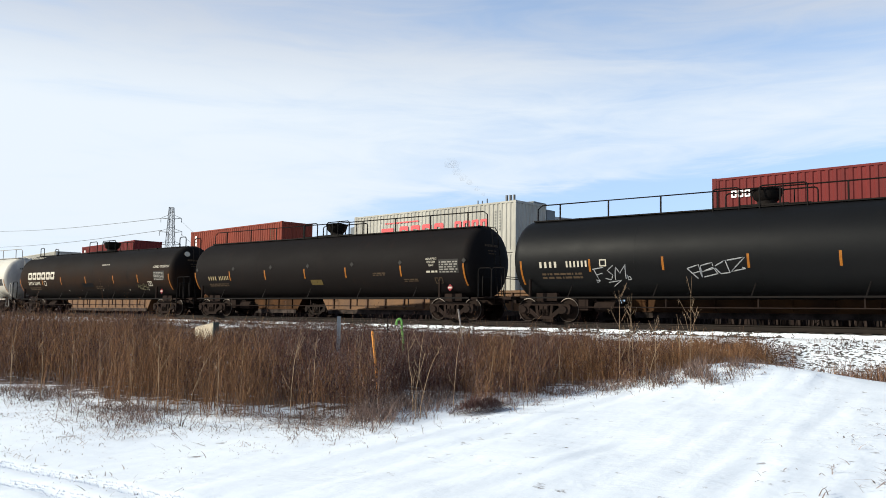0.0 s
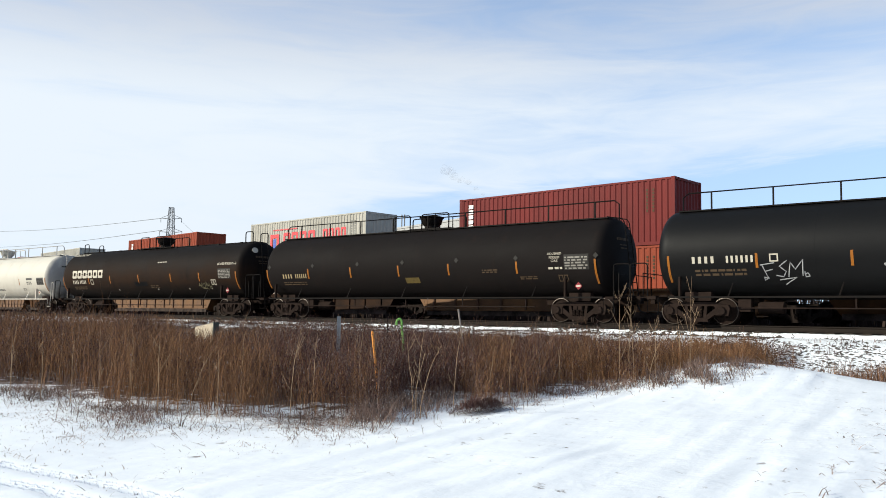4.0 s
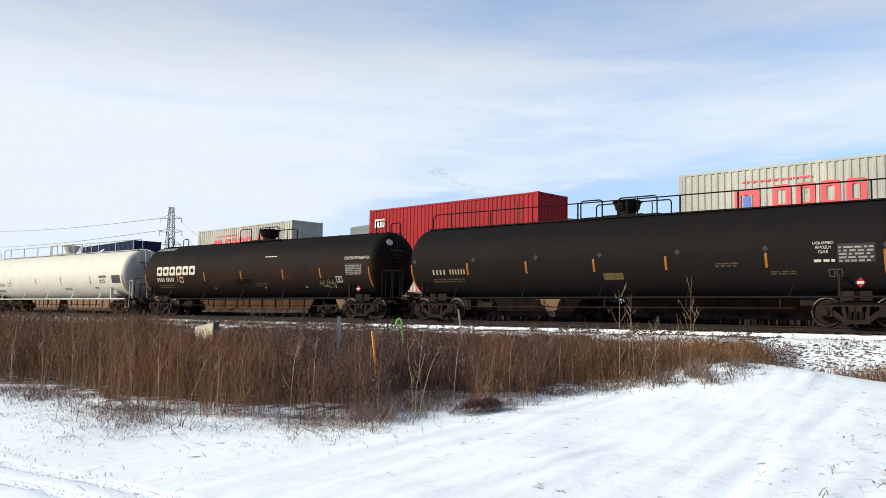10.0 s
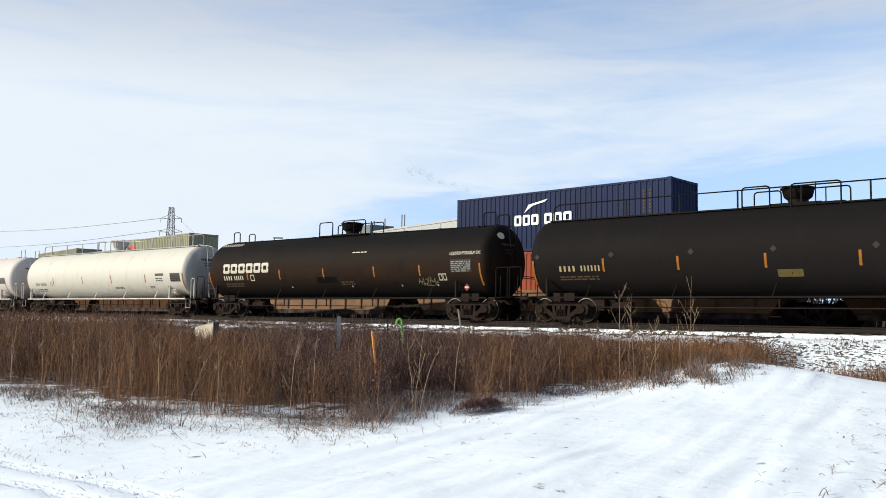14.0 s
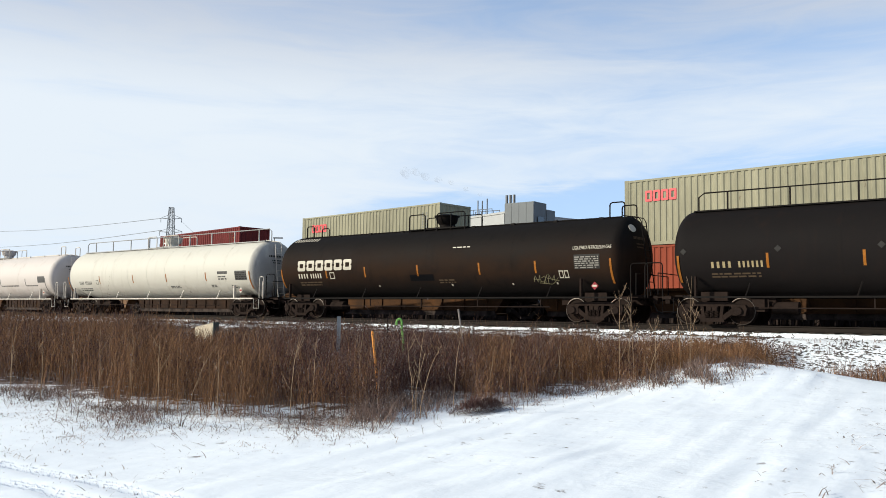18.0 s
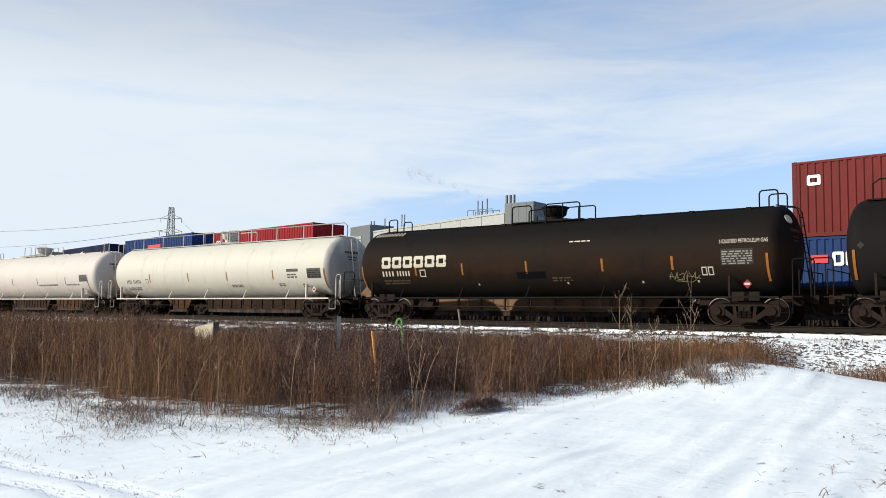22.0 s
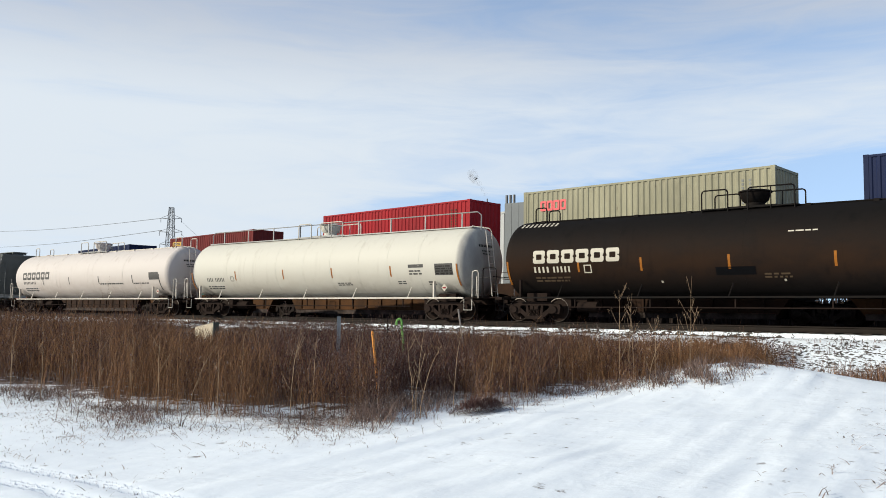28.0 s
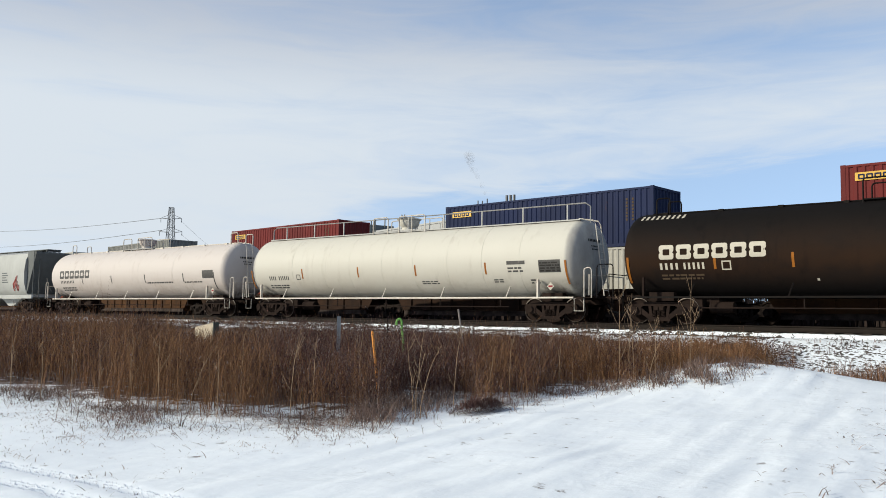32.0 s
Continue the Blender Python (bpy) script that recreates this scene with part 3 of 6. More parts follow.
def tank_car(label, c, half, R, paint, rail_mat, walkway, stripes, stripe_mat, seams, shift, dome_x=0.14):
    DECAL_SHIFT[0] = shift
    car = new("tank_car")
    tagged(car, label, "tank car", "cars of the near freight train")
    MOVERS_A.append((car, c))
    top = AXIS_Z + R
    # shell with dished ends
    bm = bmesh.new()
    head, knuckle = HEAD
    prof = []
    for k in range(16):
        a = (k + 0.05) / 16 * math.pi / 2
        prof.append((-half + head * (1 - math.cos(a) ** knuckle), R * math.sin(a) ** knuckle))
    prof += [(-half + head, R)] + [(x, R) for x in np.linspace(-half + head + 0.4, half - head - 0.4, 9)] + [(half - head, R)]
    prof += [(-x, r) for x, r in prof[:16][::-1]]
    lathe(bm, prof, (0, 0, AXIS_Z), "x", 72)
    shell = part("tank", bm, paint, car, soft=True)
    bead = 0.005 if paint in (M_WHITE, M_CREAM) else 0.002
    for x in seams:
        bm = bmesh.new()
        lathe(bm, [(x - 0.022, R - 0.01), (x - 0.012, R + bead), (x + 0.012, R + bead), (x + 0.022, R - 0.01)], (0, 0, AXIS_Z), "x", 72)
        part("weld_seam", bm, paint, shell, soft=True)
    # manway housing, wider at the top
    bm = bmesh.new()
    lathe(bm, [(top - 0.08, 0.30), (top + 0.16, 0.32), (top + 0.26, 0.44), (top + 0.50, 0.50), (top + 0.52, 0.55), (top + 0.56, 0.55), (top + 0.58, 0.50), (top + 0.62, 0.30)], (dome_x, 0, 0), "z", 28)
    dome = part("manway_housing", bm, paint if rail_mat is not M_PIPE_DARK else M_PIPE_DARK, car, soft=True)
    bm = bmesh.new()
    box(bm, dome_x - 1.65, dome_x + 1.55, -0.62, 0.62, top - 0.05, top - 0.01)
    box(bm, dome_x - 0.75, dome_x + 0.85, -0.60, 0.60, top - 0.01, top + 0.02)
    part("service_platform", bm, M_PIPE_GREY if rail_mat is M_PIPE_PALE else rail_mat, car)
    for x0, x1 in ((dome_x - 1.62, dome_x - 0.72), (dome_x - 0.05, dome_x + 1.45)):
        for y in (-0.62, 0.62):
            bm = bmesh.new()
            hoop(bm, x0, x1, y, top - 0.14, top + 0.62)
            if x1 - x0 > 1:
                tube(bm, [((x0 + x1) / 2, y, top - 0.12), ((x0 + x1) / 2, y, top + 0.60)], 0.022, 6)
            part("guard_hoop", bm, rail_mat, car)
    # walkway along the top, or a thin conduit with end hoops
    if walkway:
        for y in (-0.55,):
            x0, x1 = -half + 0.75, half + 0.02
            bm = bmesh.new()
            tube(bm, [(x0, y, top - 0.12), (x0, y, top + 0.42), (x0 + 0.2, y, top + 0.56), (x1 - 0.2, y, top + 0.56), (x1, y, top + 0.42), (x1, y, top - 0.2)], 0.027)
            top_mat = M_PIPE_GREY if rail_mat is M_PIPE_PALE else rail_mat
            part("handrail", bm, top_mat, car)
            for x in np.linspace(x0 + 1.0, x1 - 1.0, 9):
                bm = bmesh.new()
                box(bm, x - 0.025, x + 0.025, y - 0.02, y + 0.02, top - 0.14, top + 0.56)
                part("post", bm, top_mat, car)
        bm = bmesh.new()
        box(bm, -half + 0.6, half - 0.4, -0.62, -0.10, top - 0.085, top - 0.04)
        part("walkway", bm, top_mat, car)
    else:
        bm = bmesh.new()
        tube(bm, [(-half + 0.9, -0.45, top - 0.05), (half - 0.6, -0.45, top - 0.05)], 0.03)
        for x in np.linspace(-half + 1.4, half - 1.4, 9):
            box(bm, x - 0.08, x + 0.08, -0.55, -0.35, top - 0.12, top - 0.02)
        part("conduit", bm, rail_mat, car)
        for x0, x1 in ((-half + 1.05, -half + 1.55), (half - 1.05, half - 0.45)):
            for y in (-0.5, 0.5):
                bm = bmesh.new()
                hoop(bm, x0, x1, y, top - 0.14, top + 0.50)
                part("guard_hoop", bm, rail_mat, car)
    # end ladder, hung from a bracket beyond the top and slanting out to the end platform
    bm = bmesh.new()
    for y in (-0.42, -0.02):
        tube(bm, [(half - 0.55, y, top + 0.0), (half + 0.06, y, top - 0.10), (half + 0.16, y, top - 0.25), (half + 0.52, y, 1.0)], 0.022, 5)
    for k in range(9):
        z = 1.2 + k * 0.29
        x = half + 0.52 - 0.36 * (z - 1.0) / (top - 1.25)
        tube(bm, [(x, -0.42, z), (x, -0.02, z)], 0.016, 5)
    part("end_ladder", bm, rail_mat, car)
    # handhold hoops over the end platforms
    for s in (-1, 1):
        bm = bmesh.new()
        a, b = sorted((s * (half + 0.22), s * (half + (0.52 if rail_mat is M_PIPE_PALE else 0.86))))
        hoop(bm, a, b, -1.40, 0.9, 2.0 if rail_mat is M_PIPE_PALE else 2.10, 0.024)
        part("handhold", bm, rail_mat, car)
        bm = bmesh.new()
        tube(bm, [(s * (half + 0.40), -1.36, 1.0), (s * (half + 0.40), -1.36, 1.75), (s * (half + 0.40), 1.36, 1.75), (s * (half + 0.40), 1.36, 1.0)], 0.02)
        part("end_rail", bm, rail_mat, car)
    # side running rail with its struts
    bm = bmesh.new()
    box(bm, -half + 0.55, half - 0.2, -1.47, -1.40, 0.88, 0.94)
    part("side_rail", bm, rail_mat, car)
    for x in np.linspace(-half + 2.6, half - 3.2, 5):
        bm = bmesh.new()
        tube(bm, [(x, -1.43, 0.92), (x + 0.12, -1.30, 1.36)], 0.026, 5)
        part("strut", bm, rail_mat, car)
    for x in (-half + 0.95, half - 1.75):
        bm = bmesh.new()
        box(bm, x - 0.035, x + 0.035, -1.46, -1.34, 0.9, 1.60)
        part("placard_post", bm, rail_mat if rail_mat is M_PIPE_PALE else M_STEEL, car)
    # train line hung below the side rail
    bm = bmesh.new()
    tube(bm, [(-half + 3.0, -1.36, 0.56), (half - 3.1, -1.36, 0.56)], 0.022, 6)
    part("brake_pipe", bm, M_STEEL, car)
    for x in np.linspace(-half + 3.3, half - 3.5, 5):
        bm = bmesh.new()
        box(bm, x - 0.02, x + 0.02, -1.385, -1.345, 0.55, 0.885)
        part("pipe_hanger", bm, M_STEEL, car)
    # stub sills, steps, couplers
    for s in (-1, 1):
        bm = bmesh.new()
        a, b = sorted((s * (half - 3.2), s * (half + 0.25)))
        box(bm, a, b, -0.30, 0.30, 0.66, 1.02)
        a, b = sorted((s * (half - 1.85), s * (half - 0.95)))
        box(bm, a, b, -0.95, 0.95, 0.80, 1.10)
        a, b = sorted((s * (half - 0.1), s * (half + 0.22)))
        box(bm, a, b, -1.45, 1.45, 0.84, 0.94)
        a, b = sorted((s * (half + 0.22), s * (half + 0.50)))
        box(bm, a, b, -1.42, 1.42, 0.90, 0.93)
        part("stub_sill", bm, M_STEEL, car)
        bm = bmesh.new()
        a, b = sorted((s * (half + 0.2), s * (half + 0.62)))
        box(bm, a, b, -0.08, 0.08, 0.78, 0.94)
        a, b = sorted((s * (half + 0.50), s * (half + 0.66)))
        box(bm, a, b, -0.17, 0.13, 0.72, 1.0)
        part("coupler", bm, M_STEEL, car)
        bm = bmesh.new()
        x = s * (half + 0.02)
        tube(bm, [(x - 0.2, -1.42, 0.88), (x - 0.2, -1.42, 0.42), (x + 0.2, -1.42, 0.42), (x + 0.2, -1.42, 0.88)], 0.018)
        part("sill_step", bm, rail_mat, car)
        bm = bmesh.new()
        tube(bm, [(s * (half + 0.25), 0.3, 0.8), (s * (half + 0.42), 0.34, 0.45), (s * (half + 0.66), 0.3, 0.38)], 0.03, 6)
        part("air_hose", bm, M_GLOVE, car)
    # brake gear below
    bm = bmesh.new()
    lathe(bm, [(-6.35, 0.02), (-6.3, 0.20), (-5.5, 0.20), (-5.45, 0.02)], (0, -0.5, 0.58), "x", 16)
    part("air_reservoir", bm, M_STEEL, car, soft=True)
    bm = bmesh.new()
    box(bm, -6.9, -6.5, -0.8, -0.4, 0.45, 0.85)
    part("brake_valve", bm, M_STEEL, car)
    for s in (-1, 1):
        add_truck(car, s * (half - 1.38))
    # reflectors
    ends = (stripes[0], stripes[-1])
    for x in stripes:
        tall = (1.42, 2.30) if x in ends else (1.84, 2.30)
        decal(car, "reflector", [(x - 0.040, tall[0], x + 0.040, tall[1])], stripe_mat, R, "orange reflective strip" if stripe_mat is M_ORANGE else "dark strip")
    # stencils on the end
    def on_head(y, z):
        u = min(0.97, math.hypot(y, z - AXIS_Z) / R)
        return half - head_depth(u) + 0.012
    for k, (y0, y1, z) in enumerate(((-0.62, 0.25, 3.05), (-0.45, 0.12, 2.86), (-0.40, 0.05, 2.74))):
        bm = bmesh.new()
        y = y0
        while y < y1:
            v = [bm.verts.new((on_head(a, b), a, b)) for a, b in ((y, z), (y + 0.07, z), (y + 0.07, z + (0.10 if k == 0 else 0.05)), (y, z + (0.10 if k == 0 else 0.05)))]
            bm.faces.new(v)
            y += 0.10
        tagged(part("stencil", bm, M_BARDIM if paint not in (M_WHITE, M_CREAM) else M_GREYPLATE, car), kind="stuff")
    # placard diamond
    x = half - 1.15
    bm = bmesh.new()
    prism(bm, [(x, 1.18), (x + 0.15, 1.33), (x, 1.48), (x - 0.15, 1.33)], -1.49, -1.475)
    pale = paint in (M_WHITE, M_CREAM)
    pl = part("placard", bm, M_BAR if pale else M_PLACARD, car, "pale diamond placard" if pale else "red diamond placard")
    bm = bmesh.new()
    box(bm, x - 0.09, x + 0.09, -1.496, -1.492, 1.295, 1.365)
    part("panel", bm, M_PLACARD if pale else M_BAR, pl)
    return car


def brand_blocks(x0, z0, x1, z1, n, gap=0.14):
    """A brand's mark as plain shapes in a row: the corners of each rounded hollow block."""
    w = (x1 - x0) / n
    return [(x0 + k * w, z0, x0 + (k + 1 - gap) * w, z1) for k in range(n)]


def ring_block(x0, z0, x1, z1, place, t=0.29):
    """A rounded hollow block as a bmesh; place puts a point (x, z) on its surface."""
    def rim(a, b, c, d, r):
        pts = []
        for cx, cz, q in ((c - r, d - r, 0), (a + r, d - r, 1), (a + r, b + r, 2), (c - r, b + r, 3)):
            pts += [(cx + r * math.cos((q + j / 4) * math.pi / 2), cz + r * math.sin((q + j / 4) * math.pi / 2)) for j in range(5)]
        return pts
    h, w = z1 - z0, x1 - x0
    s = t * min(h, w)
    outer, inner = rim(x0, z0, x1, z1, 0.17 * min(h, w)), rim(x0 + s, z0 + s, x1 - s, z1 - s, 0.06 * min(h, w))
    bm = bmesh.new()
    n = len(outer)
    rows = [[bm.verts.new(place(a[0] + (b[0] - a[0]) * f, a[1] + (b[1] - a[1]) * f)) for a, b in zip(outer, inner)] for f in (0.0, 0.5, 1.0)]
    for p, q in zip(rows, rows[1:]):
        for k in range(n):
            bm.faces.new((p[k], p[(k + 1) % n], q[(k + 1) % n], q[k]))
    return bm


def tank_brand(car, blocks, mat, R, label):
    for x0, z0, x1, z1 in blocks:
        part("brand_block", ring_block(x0, z0, x1, z1, lambda x, z: on_tank(x, z, R)), mat, car, label)


def plate_lines(x0, z0, x1, z1, rows, seed):
    rng = random.Random(seed)
    out, h = [], (z1 - z0) / rows
    for k in range(rows):
        x = x0
        while x < x1 - 0.05:
            w = min(rng.uniform(0.05, 0.28), x1 - x)
            out.append((x, z0 + k * h, x + w, z0 + (k + 0.55) * h))
            x += w + rng.uniform(0.03, 0.08)
    return out


def build_near_train():
    st = (-8.7, -5.75, -2.95, -0.05, 2.7, 6.05, 9.45)
    # clean black car with white spray paint
    R = 1.56
    a = tank_car("glossy black tank car with white graffiti and orange reflectors", 0.55, 9.6, R, M_BLACK, M_PIPE_DARK, True, st, M_ORANGE, (-4.3, 0.0, 4.4), 0.30, -0.20)
    decal(a, "stencil", glyph_bars(-7.9, 1.98, -7.05, 2.28, 4) + glyph_bars(-6.75, 1.98, -5.8, 2.28, 6), M_BAR, R)
    decal(a, "stencil", plate_lines(-7.8, 1.62, -6.1, 1.88, 2, 5), M_BARDIM, R)
    decal(a, "stencil", [(-5.35, 2.02, -5.31, 2.27), (-5.12, 2.02, -5.08, 2.27), (-5.31, 2.23, -5.12, 2.27), (-5.31, 2.02, -5.12, 2.06)], M_BAR, R)
    spray(a, TAG_SHORT, -5.65, 1.43, 1.33, 0.58, 0.06, M_SPRAY, R, 0.019)
    spray(a, TAG_LONG, -2.1, 1.55, 1.95, 0.52, 0.12, M_SPRAY, R, 0.021)
    # sooty black car
    R = 1.53
    b = tank_car("sooty black tank car with walkway railing and orange reflectors", -20.28, 9.5, R, M_SOOT, M_PIPE_DARK, True, st, M_ORANGE, (-4.0, 0.3, 4.6), 0.42)
    decal(b, "stencil", glyph_bars(-7.6, 1.83, -6.85, 2.1, 4) + glyph_bars(-6.7, 1.83, -5.85, 2.1, 6), M_AMBERTEXT, R)
    decal(b, "stencil", plate_lines(-7.6, 1.56, -6.0, 1.74, 2, 15), M_BARDIM, R)
    decal(b, "yellow_label", [(0.28, 1.55, 1.05, 1.78)], M_YELLOWPLATE, R, "yellowed sticker")
    decal(b, "stencil", plate_lines(4.4, 1.9, 5.15, 2.06, 2, 16), M_BARDIM, R)
    decal(b, "stencil", plate_lines(6.15, 1.62, 7.0, 1.76, 2, 17), M_BARDIM, R)
    decal(b, "data_panel", [(8.16, 1.93, 9.2, 2.5)], M_GREYPLATE, R, "grey stencilled data panel")
    decal(b, "stencil", plate_lines(8.2, 1.96, 9.15, 2.46, 5, 18), M_GREYLINE, R, off=0.012)
    for k, words in enumerate(("LIQUEFIED", "PETROLEUM", "GAS")):
        tank_words(b, words, 7.46 + 0.08 * k, 2.49 - k * 0.13, 0.60 - 0.16 * k, 0.095, M_BAR, R, "stencilled words")
    decal(b, "stencil", plate_lines(7.48, 1.97, 8.08, 2.11, 1, 19), M_BAR, R)
    for x in (7.86, 8.08):
        decal(b, "stencil", [(x, 1.52, x + 0.03, 1.76), (x + 0.15, 1.52, x + 0.18, 1.76), (x + 0.03, 1.73, x + 0.15, 1.76), (x + 0.03, 1.52, x + 0.15, 1.55)], M_BARDIM, R)
    for x in (-8.5, -5.42, -2.48, 0.21, 3.14, 6.04, 9.49):
        bm = bmesh.new()
        x -= 0.42
        prism(bm, [(x, 2.32), (x + 0.11, 2.43), (x, 2.54), (x - 0.11, 2.43)], -R - 0.012, -R + 0.02)
        part("diamond_plate", bm, M_GREYPLATE, b, "small grey diamond plate")
    # brown-black car with the big brand mark
    st = (-8.4, -5.3, -2.83, 0.25, 3.48, 6.12, 9.28)
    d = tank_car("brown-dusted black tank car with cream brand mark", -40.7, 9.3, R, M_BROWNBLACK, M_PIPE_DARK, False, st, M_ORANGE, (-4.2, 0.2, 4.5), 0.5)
    tank_brand(d, brand_blocks(-7.23, 2.19, -3.55, 2.68, 6), M_BAR, R, "cream hollow block")
    decal(d, "stencil", glyph_bars(-7.24, 1.81, -6.5, 2.1, 4) + glyph_bars(-6.4, 1.81, -5.6, 2.1, 5), M_BAR, R)
    decal(d, "stencil", plate_lines(-7.2, 1.52, -5.7, 1.74, 2, 23), M_BARDIM, R)
    decal(d, "stencil", [(-5.08, 1.8, -5.04, 2.1), (-4.81, 1.8, -4.77, 2.1), (-5.04, 2.06, -4.81, 2.1), (-5.04, 1.8, -4.81, 1.84)], M_BAR, R)
    decal(d, "dark_patch", [(-0.22, 1.64, 1.08, 1.9)], M_PATCH, R, "black painted-out patch")
    decal(d, "stencil", plate_lines(1.33, 1.53, 2.2, 1.72, 2, 24), M_BARDIM, R)
    tank_words(d, "LIQUEFIED PETROLEUM GAS", 7.76, 2.64, 1.56, 0.15, M_BAR, R, "stencilled words")
    decal(d, "data_panel", [(7.8, 1.95, 8.86, 2.48)], M_GREYPLATE, R, "grey stencilled data panel")
    decal(d, "stencil", plate_lines(7.84, 1.98, 8.82, 2.44, 6, 25), M_GREYLINE, R, off=0.012)
    for x in (7.12, 7.34):
        decal(d, "stencil", [(x, 1.64, x + 0.03, 1.92), (x + 0.15, 1.64, x + 0.18, 1.92), (x + 0.03, 1.88, x + 0.15, 1.92), (x + 0.03, 1.64, x + 0.15, 1.68)], M_BAR, R)
    spray(d, TAG_MESSY, 5.95, 1.46, 1.1, 0.34, 0.0, M_SPRAYDIM, R, 0.013)
    decal(d, "stencil", glyph_bars(-8.2, 3.62, -6.5, 3.82, 9), M_BAR, R)
    decal(d, "stencil", plate_lines(2.1, 2.95, 3.0, 3.03, 1, 29), M_BAR, R)
    for x in (-2.2, 1.9, 4.9, 6.9):
        decal(d, "spot_plate", [(x, 1.42, x + 0.07, 1.49)], M_BAR, R)
    bm = bmesh.new()
    u = math.hypot(0.62, 1.02) / R
    xh = 9.3 - head_depth(u)
    lathe(bm, [(-0.01, 0.16), (0.012, 0.16)], (0, 0, 0), "x", 20)
    disc = part("brand_disc", bm, M_BAR, d, "white round mark")
    disc.matrix_basis = pose(xh + 0.03, -0.62, AXIS_Z + 1.02, 0, -28, -18)
    # white car with black stencils
    st = (-8.46, -4.75, -1.06, 2.33, 5.99, 9.64)
    e = tank_car("white tank car with grey handrail and sooty belly", -61.05, 9.45, R, M_WHITE, M_PIPE_PALE, True, st, M_ORANGE, (-6.15, -4.0, -2.3, -0.3, 1.5, 3.35, 5.1, 6.9), 0.70, -0.05)
    decal(e, "stencil", glyph_bars(-7.2, 1.76, -6.65, 2.02, 4) + glyph_bars(-6.5, 1.76, -5.7, 2.02, 6), M_BARBLACK, R)
    decal(e, "stencil", plate_lines(-7.25, 1.42, -5.85, 1.62, 2, 33), M_BARBLACK, R)
    decal(e, "stencil", [(-5.2, 1.8, -5.17, 2.04), (-4.95, 1.8, -4.92, 2.04), (-5.17, 2.01, -4.95, 2.04), (-5.17, 1.8, -4.95, 1.83)], M_BARBLACK, R)
    decal(e, "black_panel", [(7.02, 2.19, 7.86, 2.33)], M_BARBLACK, R, "black painted-out panel")
    decal(e, "stencil", plate_lines(7.05, 1.9, 7.75, 2.14, 2, 34), M_BARBLACK, R)
    decal(e, "data_panel", [(8.47, 1.86, 9.42, 2.33)], M_BARBLACK, R, "black stencilled data panel")
    decal(e, "stencil", plate_lines(8.52, 1.9, 9.38, 2.29, 4, 35), M_GREYPLATE, R, off=0.012)
    decal(e, "stencil", plate_lines(8.0, 1.46, 8.4, 1.66, 2, 36) + plate_lines(2.57, 1.5, 3.5, 1.66, 2, 37) + plate_lines(6.3, 1.52, 6.75, 1.68, 2, 38), M_BARBLACK, R)
    # cream car with a dark brand mark
    st = (-8.4, -3.9, -0.5, 3.1, 6.85, 9.6)
    f = tank_car("cream white tank car with dark brand mark", -81.75, 9.45, R, M_CREAM, M_PIPE_PALE, False, st, M_BARBLACK, (-3.4, 1.1, 4.6), 1.25, -0.40)
    tank_brand(f, brand_blocks(-6.7, 2.2, -2.95, 2.7, 6), M_BARBLACK, R, "black hollow block")
    decal(f, "stencil", glyph_bars(-6.65, 1.87, -4.9, 2.1, 9), M_BARBLACK, R)
    decal(f, "stencil", plate_lines(-6.6, 1.45, -4.9, 1.72, 2, 42) + plate_lines(3.2, 1.78, 5.8, 1.93, 1, 43) + plate_lines(6.9, 1.78, 8.6, 1.9, 1, 44), M_BARBLACK, R)
    decal(f, "data_panel", [(8.6, 2.0, 9.55, 2.42)], M_BARBLACK, R, "black stencilled data panel")


build_near_train()

M_HOPPER = material("pale_grey_hopper_paint", (0.38, 0.39, 0.375), 0.7, alt=(0.27, 0.275, 0.26), scale=0.6, amount=0.5, stretch=(1, 1, 0.3))
# darker copy for hopper parts; on the end sheets its colour holds their shade
M_HOPDARK = material("shaded_hopper_steel", (0.09, 0.10, 0.10), 0.7, scale=2)


M_TAGRED = material("red_spray_paint", (0.35, 0.05, 0.04), 0.6, scale=6)
M_TAGPINK = material("pink_spray_paint", (0.50, 0.22, 0.20), 0.6, scale=6)


